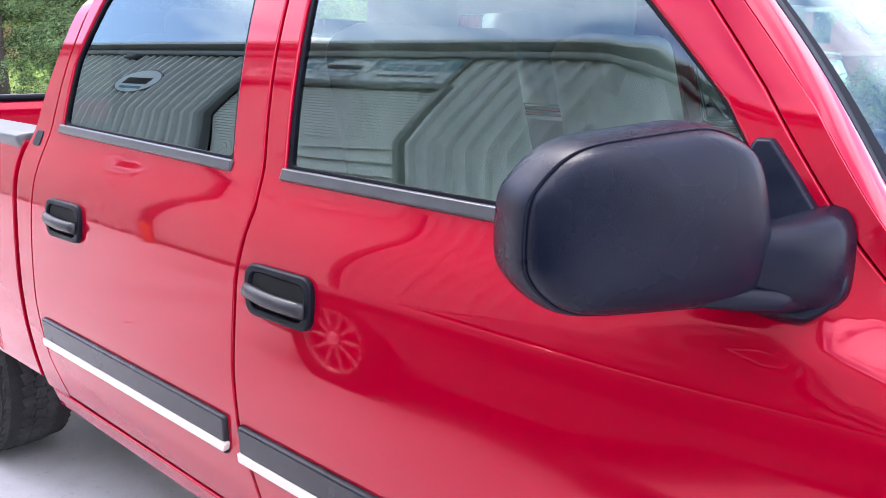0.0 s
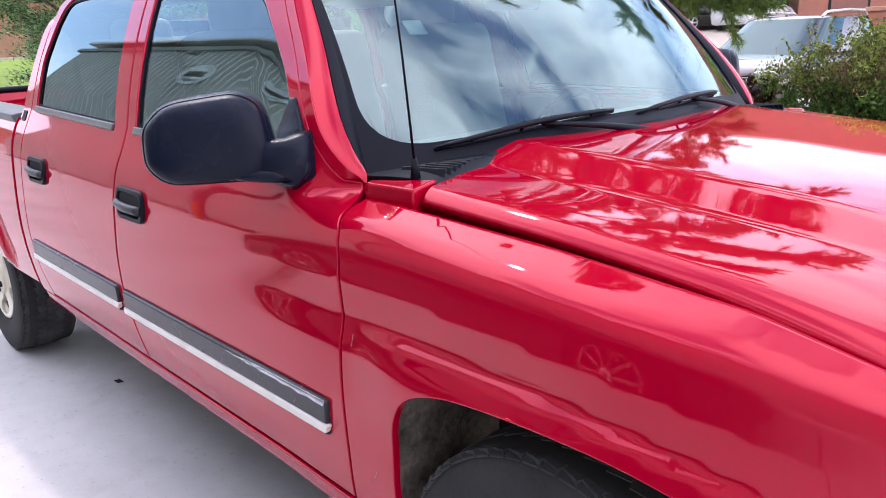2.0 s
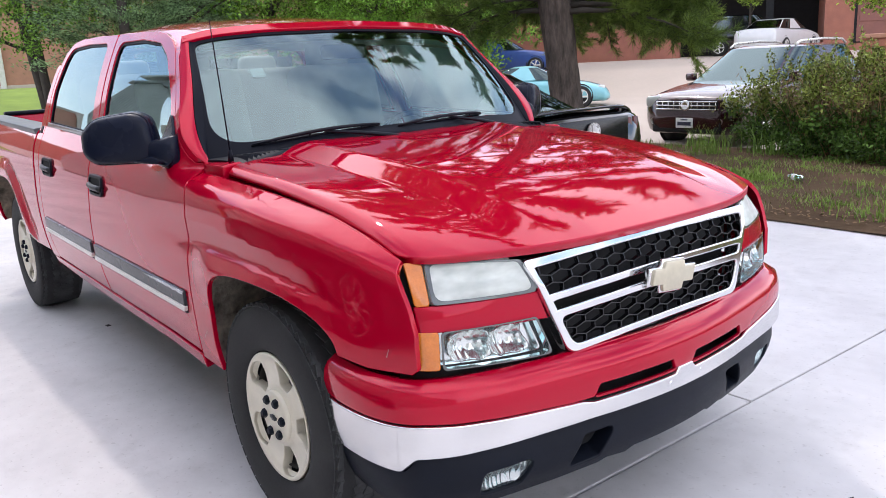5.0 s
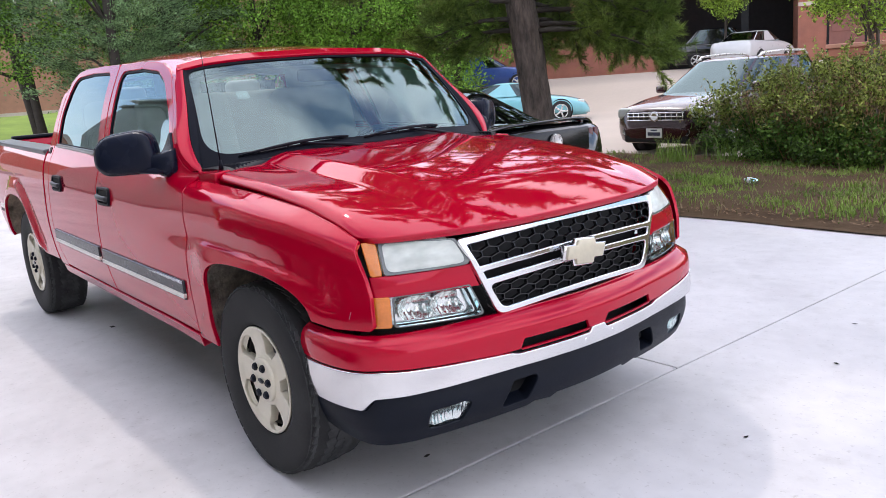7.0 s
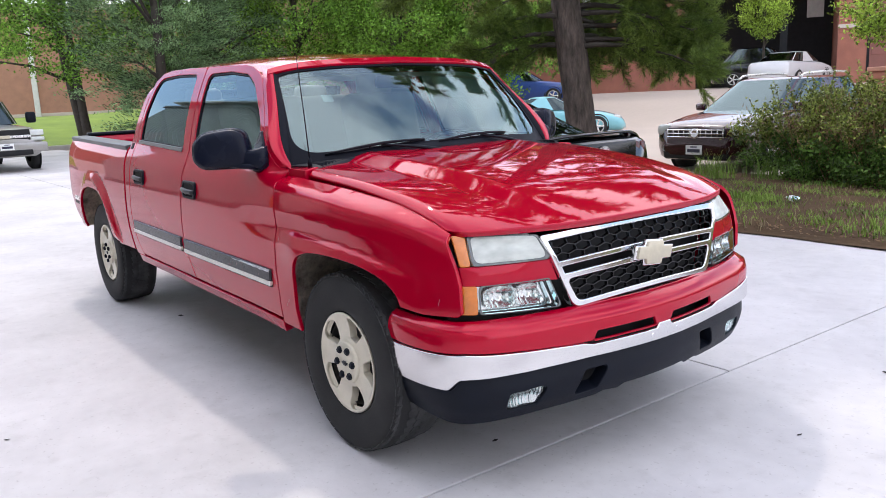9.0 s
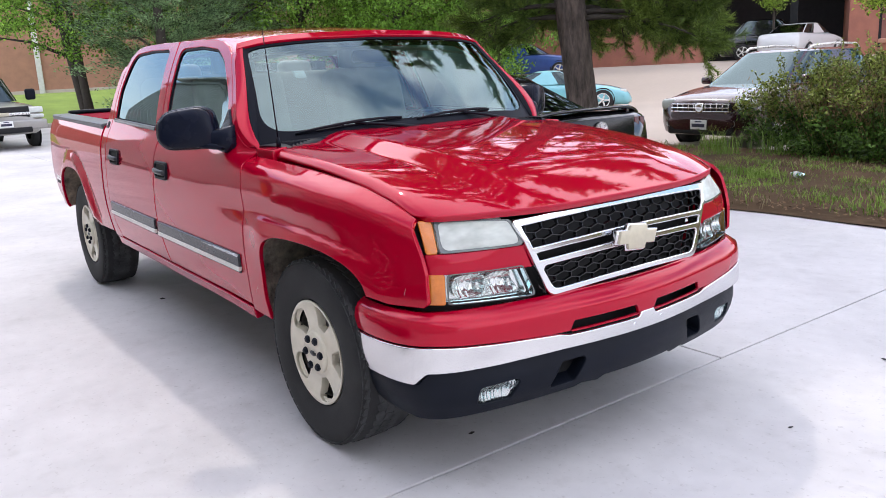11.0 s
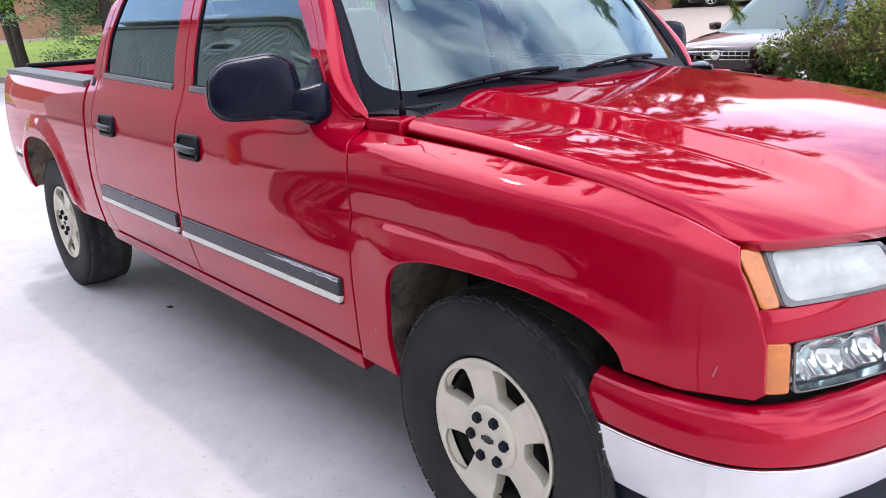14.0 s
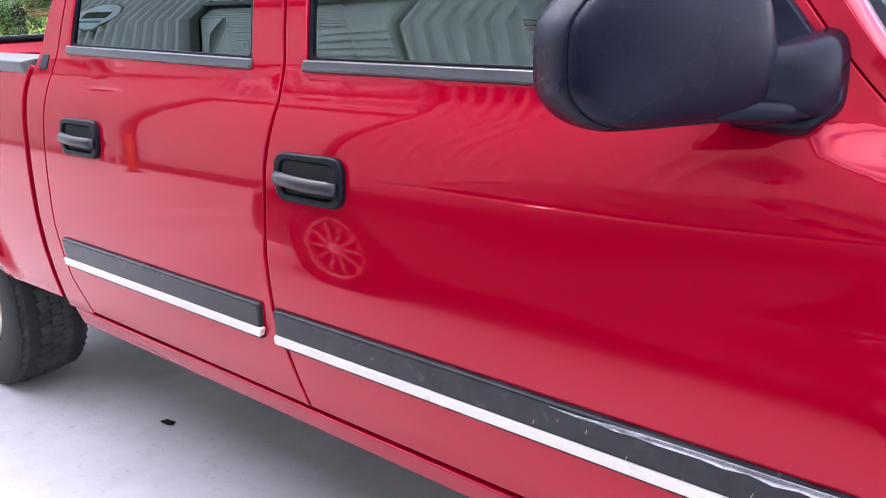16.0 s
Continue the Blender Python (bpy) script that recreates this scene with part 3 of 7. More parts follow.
hood_line = [(0, -0.851), (0, 0.851)] + [(1.25 * k / 10, 0.851 - 0.03 * k / 10) for k in range(1, 11)] + [(1.25 * k / 10, -0.851 + 0.03 * k / 10) for k in range(10, 0, -1)]
hood = part("hood", sheet(rounded(hood_line, [0.010] * 2 + [0] * 9 + [0.06, 0.06] + [0] * 9, 4), hood_shape, (), 0.017, lambda p: 0.038 - 0.028 * smooth(0.80, 1.22, p[:, 0]), 0.010, 1.0, "hood", (0, 0, -1)), M["red"], truck)
# the wing's cap behind the hood's corner
for s in (-1, 1):
    cap = [(-0.424, 0.780), (-0.406, 0.860), (-0.548, 0.874), (-0.556, 0.852)]
    part("fender_cap", sheet(cap, lambda u, v: (u, s * v, 1.193 - 0.03 * (u + 0.45) - 0.10 * (v - 0.80)), (), 0.02, 0.062, 0.008, float(s), "cap", (0, 0, -1)), M["red"], truck)

# nose: lamps, the red bars between them, grille
nose_x = curve_table([(-0.2, 0.810), (0.0, 0.810), (0.25, 0.806), (0.42, 0.795), (0.50, 0.787), (0.55, 0.778), (0.62, 0.760), (0.70, 0.734), (0.77, 0.706), (0.81, 0.686), (0.84, 0.662), (0.86, 0.62)], 0.015)


def nose(s, out=0.0):
    def shape(u, v):
        a = np.abs(u)
        lean = 0.08 * (0.85 - v) - 0.30 * np.clip(v - 0.90, 0, 1) - 0.45 * np.clip(v - 0.86, 0, 1) * smooth(0.55, 0.82, a)
        return nose_x(a) + lean + out, s * u, v
    return shape


for s in (-1, 1):
    fl = 1.0 if s > 0 else -1.0
    part("header_panel", sheet([(0.47, 0.800), (0.50, 0.884), (0.832, 0.886), (0.842, 0.815)], nose(s), (), 0.03, 0.02, 0.005, fl, "header"), M["red"], truck)
    part("lamp_backing", sheet([(0.43, 0.655), (0.55, 0.99), (0.80, 0.99), (0.845, 0.82), (0.848, 0.655)], nose(s, -0.058), (), 0.06, 0.0, 0.001, fl, "backing"), M["under"], truck)
    for n, lens, amber, bowls in (("headlight", [(0.503, 0.884), (0.535, 0.976), (0.66, 0.987), (0.766, 0.989), (0.793, 0.886)], [(0.796, 0.886), (0.769, 0.989), (0.812, 0.992), (0.832, 0.884)], [[(0.545, 0.900), (0.568, 0.966), (0.735, 0.976), (0.755, 0.900)]]),
                                  ("driving_lamp", [(0.466, 0.700), (0.514, 0.815), (0.784, 0.816), (0.788, 0.710)], [(0.791, 0.710), (0.787, 0.816), (0.842, 0.819), (0.846, 0.712)], [[(0.530, 0.722), (0.556, 0.798), (0.642, 0.802), (0.642, 0.722)], [(0.650, 0.722), (0.650, 0.802), (0.755, 0.804), (0.757, 0.724)]])):
        box_in = part(n, sheet(rounded(lens, 0.012, 4), nose(s, -0.045), (), 0.03, 0.0, 0.001, fl, n), M["lamp_bowl" if n[0] == "h" else "lamp_silver"], truck, "clouded headlight with amber corner" if n[0] == "h" else "clear lower lamp with amber corner")
        part("lens", sheet(rounded(lens, 0.014, 4), nose(s, 0.004), (), 0.025, 0.03, 0.005, fl, "lens"), M["lamp_cloudy" if n[0] == "h" else "lamp_cover"], box_in, "hazy plastic lens")
        part("turn_signal", sheet(rounded(amber, 0.010, 4), nose(s, 0.003), (), 0.02, 0.03, 0.004, fl, "amber"), M["amber"], box_in, "amber lens")
        edge_c = np.mean(lens, 0)
        inner = rounded([tuple(edge_c + (np.array(p) - edge_c) * ((0.92, 0.85) if n[0] == "h" else (0.965, 0.93))) for p in lens], 0.02, 4)
        part("lens_rim", sheet(rounded(lens, 0.014, 4), nose(s, 0.0055), [inner], 0.02, 0.002, 0.001, fl, "rim"), M["lamp_edge"], box_in, "dark lens border")
        rim = rounded([lens[0], lens[1], *amber[2:3], amber[3]], 0.016, 4)
        grow = [tuple(np.mean(rim, 0) + (np.array(p) - np.mean(rim, 0)) * (1.05, 1.16)) for p in rim]
        part("bezel", sheet(grow, nose(s, -0.052), (), 0.03, 0.0, 0.002, fl, "bezel"), M["under"], box_in)
        for bowl in bowls:
            mid = np.mean(bowl, 0)
            span = np.ptp(np.array(bowl), 0) / 2

            def cup(u, v, mid=mid, span=span):
                r2 = ((u - mid[0]) / span[0]) ** 2 + ((v - mid[1]) / span[1]) ** 2
                x, y, z = nose(s, -0.010)(u, v)
                return x - 0.030 * np.clip(1.25 - r2, 0, 1.25) + 0.0016 * np.sin(u * 330 + 9 * v), y, z
            part("reflector", sheet(rounded(bowl, 0.02, 5), cup, (), 0.006, 0.004, 0.002, fl, "reflector"), M["lamp_silver"], box_in, "fluted silver reflector")


def grille_shape(out=0.0):
    def shape(u, v):
        return nose_x(np.abs(u)) + 0.016 + 0.08 * (0.85 - v) - 0.30 * np.clip(v - 0.90, 0, 1) + out, u, v
    return shape


def band(z, y):
    """Grille lines bow upwards a little at the middle."""
    return z + 0.014 * (1 - (y / 0.54) ** 2)


def strip(lo, hi, w0, w1, n=6):
    top = [(w1 * (1 - 2 * k / n), band(hi, w1 * (1 - 2 * k / n))) for k in range(n + 1)]
    low = [(w0 * (2 * k / n - 1), band(lo, w0 * (2 * k / n - 1))) for k in range(n + 1)]
    return low + top


grille = part("grille", sheet(rounded(strip(0.676, 0.976, 0.418, 0.545), [0.06] + [0] * 5 + [0.06, 0.02] + [0] * 5 + [0.02], 6), grille_shape(0.0),
                              [strip(0.870, 0.944, 0.472, 0.502), strip(0.820, 0.842, 0.448, 0.458), rounded(strip(0.705, 0.790, 0.392, 0.434), [0.04] + [0] * 5 + [0.04, 0.012] + [0] * 5 + [0.012], 5)], 0.03, 0.03, 0.008, 1.0, "grille"), M["chrome"], truck, "chrome grille surround with black honeycomb")
part("grille_back", sheet(strip(0.69, 0.955, 0.42, 0.52), grille_shape(-0.075), (), 0.06, 0.0, 0.001, 1.0, "back"), M["under"], grille)
CELL, TALL = 0.074, 0.037
for lo, hi, w0, w1 in ((0.862, 0.952, 0.476, 0.508), (0.694, 0.798, 0.40, 0.446)):
    bm = bmesh.new()
    for row in range(-1, 5):
        for col in range(-13, 14):
            y0 = col * CELL + (row % 2) * CELL / 2
            z0 = lo + 0.012 + row * TALL * 0.75
            hexa = [(y0, z0 + TALL / 2), (y0 + CELL / 2, z0 + TALL / 4), (y0 + CELL / 2, z0 - TALL / 4), (y0, z0 - TALL / 2)]
            for (ya, za), (yb, zb) in zip(hexa, hexa[1:]):
                ym, zm = (ya + yb) / 2, (za + zb) / 2
                if lo - 0.005 < zm < hi + 0.006 and abs(ym) < w0 + (w1 - w0) * (zm - lo) / (hi - lo) + 0.008:
                    pa, pb = [Vector(c) for c in zip(*grille_shape(-0.016)(np.array([ya, yb]), np.array([band(za, ya), band(zb, yb)])))]
                    mid, d = (pa + pb) / 2, pb - pa
                    along = d.normalized()
                    deep = (Vector((1, 0, 0)) - along * along.x).normalized()
                    turn = Matrix((deep, along, deep.cross(along))).transposed().to_4x4()
                    slab(bm, Matrix.Translation(mid - Vector((0.008, 0, 0))) @ turn, (0.014, d.length + 0.002, 0.0034))
    part("honeycomb", bm, M["gloss_black"], grille, "black plastic honeycomb", smooth=False)
# the emblem: a plain cross-shaped plate with a chrome rim
bow = [(-0.118, -0.030), (-0.060, -0.030), (-0.056, -0.055), (0.050, -0.055), (0.056, -0.030), (0.112, -0.030), (0.124, 0.026), (0.062, 0.026), (0.056, 0.050), (-0.050, 0.050), (-0.056, 0.026), (-0.110, 0.026)]
for n, k, dx, mat in (("emblem_rim", 1.0, 0.0, "bumper_chrome"), ("emblem", 0.87, 0.010, "ivory")):
    bm = prism([(x * k, z * k) for x, z in bow], 0.018, 0.004)
    bm.transform(Matrix.Translation((0.843 + dx, 0, 0.842)) @ Euler((0, radians(6), radians(90))).to_matrix().to_4x4())
    part(n, bm, M[mat], grille, "pale gold cross-shaped emblem" if n == "emblem" else "")

# bumper: one plan curve, three bands of the section
plan = np.array([(0.30, 0.922), (0.42, 0.940), (0.54, 0.940), (0.64, 0.924), (0.715, 0.885), (0.772, 0.80), (0.818, 0.66), (0.860, 0.46), (0.892, 0.28), (0.910, 0.12), (0.914, 0.0)])
plan = np.concatenate([plan * (1, -1), plan[-2::-1]])
run = np.concatenate([[0], np.cumsum(np.hypot(*np.diff(plan, axis=0).T))])
HALF = run[-1] / 2
plan_x, plan_y = curve_table(list(zip(run - HALF, plan[:, 0])), 0.03), curve_table(list(zip(run - HALF, plan[:, 1])), 0.03)
section = {"red": curve_table([(0.56, 0.0), (0.60, 0.004), (0.64, 0.002), (0.668, -0.010), (0.684, -0.030), (0.694, -0.066)], 0.008),
           "metal": curve_table([(0.38, -0.028), (0.42, -0.012), (0.47, -0.003), (0.52, 0.0), (0.575, -0.002)], 0.01),
           "valance": curve_table([(0.22, -0.09), (0.30, -0.055), (0.36, -0.025), (0.42, -0.012), (0.48, -0.018)], 0.01)}


def bumper_shape(kind, out=0.0):
    def shape(u, v):
        h = 1e-3
        tx, ty = plan_x(u + h) - plan_x(u - h), plan_y(u + h) - plan_y(u - h)
        ln = np.hypot(tx, ty)
        o = section[kind](v) + out
        return plan_x(u) + ty / ln * o, plan_y(u) - tx / ln * o, v
    return shape


E_ = HALF - 0.012
bumper = part("front_bumper", sheet([(-E_, 0.572), (-0.9, 0.585), (-0.45, 0.557), (0.45, 0.557), (0.9, 0.585), (E_, 0.572), (E_, 0.688), (0.93, 0.694), (-0.93, 0.694), (-E_, 0.688)], bumper_shape("red"),
                                    [rounded([(-0.37, 0.560), (-0.045, 0.560), (-0.060, 0.594), (-0.355, 0.594)], 0.006), rounded([(0.37, 0.560), (0.045, 0.560), (0.060, 0.594), (0.355, 0.594)], 0.006)],
                                    0.03, 0.006, 0.005, 1.0, "bumper"), M["red"], truck, "red upper bumper cover")
metal = [(-E_, 0.436), (-0.975, 0.440), (-0.925, 0.486), (-0.4, 0.496), (0.4, 0.496), (0.925, 0.486), (0.975, 0.440), (E_, 0.436), (E_, 0.570), (0.9, 0.583), (0.42, 0.558), (0.38, 0.549), (0.05, 0.549), (0.035, 0.568), (-0.035, 0.568), (-0.05, 0.549), (-0.38, 0.549), (-0.42, 0.558), (-0.9, 0.583), (-E_, 0.570)]
part("bumper_bar", sheet(rounded(metal, [0.01, 0.03, 0.03] + [0] * 2 + [0.03, 0.03, 0.01] + [0.006] * 12, 4), bumper_shape("metal", 0.008), (), 0.035, 0.03, 0.006, 1.0, "bar"), M["bumper_chrome"], bumper, "scuffed bright metal bumper bar")
fog_holes = [rounded([(s * 0.73, 0.410), (s * 0.565, 0.420), (s * 0.615, 0.346), (s * 0.745, 0.340)], 0.02) for s in (-1, 1)]
hook_holes = [rounded([(s * 0.40, 0.440), (s * 0.29, 0.445), (s * 0.34, 0.352), (s * 0.45, 0.345)], 0.015) for s in (-1, 1)]
skirt = [(-E_, 0.438), (-E_, 0.315), (-1.02, 0.290), (-0.72, 0.300), (-0.5, 0.308), (-0.33, 0.318), (-0.30, 0.33), (-0.22, 0.322), (-0.19, 0.338), (-0.05, 0.338), (0.05, 0.338), (0.19, 0.338), (0.22, 0.322), (0.30, 0.33),
         (0.33, 0.318), (0.5, 0.308), (0.72, 0.300), (1.02, 0.290), (E_, 0.315), (E_, 0.438), (0.972, 0.442), (0.922, 0.488), (0.4, 0.498), (-0.4, 0.498), (-0.922, 0.488), (-0.972, 0.442)]
valance = part("valance", sheet(skirt, bumper_shape("valance"), fog_holes + hook_holes, 0.035, 0.05, 0.006, 1.0, "valance"), M["black_plastic"], bumper, "black plastic lower valance")
part("bumper_back", sheet([(-E_ + 0.2, 0.33), (E_ - 0.2, 0.33), (E_ - 0.2, 0.65), (-E_ + 0.2, 0.65)], bumper_shape("metal", -0.085), (), 0.08, 0.0, 0.001, 1.0, "back"), M["under"], bumper)
for hole in fog_holes:
    part("fog_lamp", sheet(hole, bumper_shape("valance", -0.040), (), 0.012, 0.002, 0.004, 1.0, "fog"), M["lamp_edge"], valance, "clear fog lamp")
    mid = np.mean(hole, 0)

    def fog_cup(u, v, mid=mid):
        q = np.clip(1 - ((u - mid[0]) / 0.072) ** 2 - ((v - mid[1]) / 0.036) ** 2, 0, 1)
        x, y, z = bumper_shape("valance", -0.013)(u, v)
        return x - 0.016 * q + 0.0012 * np.sin(u * 420), y, z
    inner = [tuple(mid + (np.array(p) - mid) * 0.93) for p in hole]
    part("fog_reflector", sheet(inner, fog_cup, (), 0.006, 0.002, 0.001, 1.0, "fog"), M["lamp_silver"], valance)
    part("fog_glass", sheet(hole, bumper_shape("valance", -0.007), (), 0.02, 0.002, 0.003, 1.0, "fog"), M["lamp_cover"], valance)
for s in (-1, 1):
    bm = bmesh.new()
    tube(bm, [(0.70, s * 0.34, 0.385), (0.765, s * 0.345, 0.40), (0.79, s * 0.375, 0.385), (0.765, s * 0.405, 0.37), (0.70, s * 0.41, 0.375)], 0.011, 8)
    part("tow_hook", bm, M["under"], bumper)
    bm = lathe([(0.0, -0.004), (0.008, -0.004), (0.010, 0.0), (0.010, 0.004)], 12)
    bm.transform(Matrix.Translation((0.915, s * 0.075 + 0.0, 0.525)) @ Euler((0, 0, radians(90))).to_matrix().to_4x4())
    part("bolt", bm, M["chrome"], bumper)

# windscreen, cowl, wipers, antenna
ws_low_x, ws_low_z = curve_table([(-0.05, -0.40), (0, -0.40), (0.3, -0.425), (0.6, -0.50), (0.80, -0.585), (0.88, -0.64)], 0.05), curve_table([(-0.05, 1.235), (0, 1.235), (0.4, 1.228), (0.7, 1.212), (0.88, 1.195)], 0.05)
ws_top_x, ws_top_z = curve_table([(-0.05, -0.905), (0, -0.905), (0.3, -0.912), (0.55, -0.935), (0.72, -0.965), (0.8, -0.985)], 0.04), curve_table([(-0.05, 1.690), (0, 1.690), (0.4, 1.682), (0.6, 1.668), (0.72, 1.645), (0.8, 1.62)], 0.04)


def screen_shape(u, v):
    a, q = np.abs(u), v / 0.70
    y_low, y_top = 0.855 * a, 0.715 * a
    lowx, lowz, topx, topz = ws_low_x(y_low), ws_low_z(y_low), ws_top_x(y_top), ws_top_z(y_top)
    bulge = 0.022 * np.sin(math.pi * np.clip(q, -0.2, 1.2))
    return lowx + (topx - lowx) * q + bulge * 0.66, np.sign(u) * (y_low + (y_top - y_low) * q), lowz + (topz - lowz) * q + bulge * 0.75


ws_line = rounded([(-1, 0), (1, 0), (1, 0.70), (-1, 0.70)], 0.05, 5)
wind = part("windscreen", sheet(ws_line, screen_shape, (), 0.07, 0.004, 0.002, 1.0, "screen"), M["glass"], truck, "windscreen with a sticker and reflections")
part("windscreen_band", sheet(rounded([(-1.03, -0.03), (1.03, -0.03), (1.03, 0.715), (-1.03, 0.715)], 0.03), lambda u, v: tuple(c + d for c, d in zip(screen_shape(u, v), (0.003, 0, 0.003))),
                              [rounded([(-0.950, 0.045), (0.950, 0.045), (0.972, 0.648), (-0.972, 0.648)], [0.17, 0.17, 0.05, 0.05], 9)], 0.05, 0.002, 0.001, 1.0, "band"), M["seal"], wind)
part("roof_header", sheet([(-1.035, 0.662), (1.035, 0.662), (1.035, 0.728), (-1.035, 0.728)], lambda u, v: tuple(c + d for c, d in zip(screen_shape(u, v), (0.006, 0, 0.006 + 0.16 * (0.728 - v)))), (), 0.04, 0.016, 0.005, 1.0, "header"), M["red"], truck)
part("sun_band", sheet([(-0.955, 0.60), (0.955, 0.60), (0.955, 0.69), (-0.955, 0.69)], lambda u, v: tuple(c - d for c, d in zip(screen_shape(u, v), (0.004, 0, 0.004))), (), 0.07, 0.001, 0.001, 1.0, "shade"), M["glass_car"], wind, "dark shade band")
# black pillar trim between the red pillar and the glass
pillar_x = curve_table([(1.15, -0.550), *[(z, x) for x, z in PILLAR], (1.655, -0.972)], 0.03)


def pillar_shape(s):
    def shape(u, v):
        q = u / 0.6
        z = 1.178 + q * 0.470
        x = pillar_x(z)
        g = screen_shape(s * 0.965 + 0 * u, q * 0.70)
        r = v / 0.08
        k = 4 * r * (1 - r) * 0.006
        return x + (g[0] - x) * r + k, s * (half_width(x, z) - 0.0015) * (1 - r) + g[1] * r, z + (g[2] - z) * r + k
    return shape


for s in (-1, 1):
    part("pillar_cover", sheet([(0, 0), (0, 0.044), (0.6, 0.046), (0.6, 0)], pillar_shape(s), (), 0.03, 0.012, 0.0014, s, "cover"), M["red"], truck)
    part("pillar_trim", sheet([(0, 0.044), (0, 0.08), (0.6, 0.08), (0.6, 0.046)], pillar_shape(s), (), 0.03, 0.006, 0.003, s, "trim"), M["seal"], truck, "black pillar trim")


def cowl_shape(u, v):
    a = np.abs(u)
    back, front = ws_low_x(a) + 0.0, hood_rear(a) + 0.05
    q = v
    return back + (front - back) * q, u, ws_low_z(a) - 0.004 - 0.030 * q - 0.012 * smooth(0.7, 1.0, q) + 0.014 * np.sin(math.pi * np.clip(q, 0, 1))


cowl = part("cowl", sheet([(-0.842, -0.1), (0.842, -0.1), (0.842, 0.22), (0.775, 0.9), (-0.775, 0.9), (-0.842, 0.22)], cowl_shape, (), 0.05, 0.03, 0.002, -1.0, "cowl"), M["black_plastic"], truck, "black plastic cowl with vents")
for s in (-1, 1):
    for k in range(11):
        y = 0.545 + 0.022 * k
        x0, x1 = float(ws_low_x(y)) + 0.03, float(hood_rear(y)) - 0.005
        bm = bmesh.new()
        slab(bm, Matrix.Translation(((x0 + x1) / 2, s * y, 1.206 - 0.03 * (y - 0.54))) @ Euler((radians(s * 25), 0, radians(-s * 14))).to_matrix().to_4x4(), (max(0.03, abs(x1 - x0)), 0.004, 0.022), 0.001, 1)
        part("vent_rib", bm, M["black_plastic"], cowl, smooth=False)


def glass_at(u, v, out):
    p = np.array([float(c) for c in screen_shape(np.array(u), np.array(v))])
    return Vector(p) + Vector((0.66, 0, 0.75)) * out


# each: pivot, where the arm meets the blade, the blade's two ends, on the screen
for pivot, grip, low, high in (((-0.02, -0.06), (-0.48, 0.038), (-0.80, 0.022), (-0.19, 0.050)), ((0.70, -0.06), (0.24, 0.044), (-0.10, 0.028), (0.50, 0.056))):
    wiper = part("wiper", box((0.001, 0.001, 0.001)), M["black_plastic"], truck, "black windscreen wiper")
    bm = bmesh.new()
    a = [glass_at(pivot[0] + (grip[0] - pivot[0]) * k / 10, pivot[1] + (grip[1] - pivot[1]) * k / 10, 0.016 + 0.010 * math.sin(math.pi * k / 10)) for k in range(11)]
    tube(bm, a, [0.012 - 0.0007 * k for k in range(11)], 6)
    part("wiper_arm", bm, M["black_plastic"], wiper)
    bm = bmesh.new()
    c, d = np.array(low), np.array(high) - np.array(low)
    b = [glass_at(*(c + d * (k / 12)), 0.012 + 0.016 * (1 - (k / 6 - 1) ** 2)) for k in range(13)]
    tube(bm, b, [0.003, 0.005, 0.006, 0.006, 0.0065, 0.007, 0.007, 0.007, 0.0065, 0.006, 0.006, 0.005, 0.003], 6)
    for k in (2, 5, 7, 10):
        tube(bm, [b[k], glass_at(*(c + d * (k / 12)), 0.006)], 0.004, 5)
    part("wiper_bridge", bm, M["black_plastic"], wiper)
    bm = bmesh.new()
    tube(bm, [glass_at(*(c + d * (k / 12)), 0.006) for k in range(13)], 0.0045, 6)
    part("wiper_blade", bm, M["seal"], wiper)
bm = bmesh.new()
tube(bm, [(-0.468, -0.800, 1.19), (-0.470, -0.800, 1.235)], [0.012, 0.006], 10)
tube(bm, [(-0.470, -0.800, 1.23), (-0.487, -0.803, 1.45), (-0.503, -0.805, 1.60), (-0.512, -0.806, 1.695)], [0.0028, 0.0024, 0.0020, 0.0016], 6)
part("antenna", bm, M["seal"], truck, "thin black whip antenna")


# outside mirrors: a broad shell with a parting groove round its cap, on an arm from the sail
MIRROR_LINE = rounded([(0.136, -0.050), (0.132, 0.042), (0.092, 0.092), (-0.060, 0.097), (-0.116, 0.072), (-0.134, -0.020), (-0.128, -0.096), (0.100, -0.096)], [0.05, 0.06, 0.07, 0.07, 0.06, 0.08, 0.035, 0.06], 6)


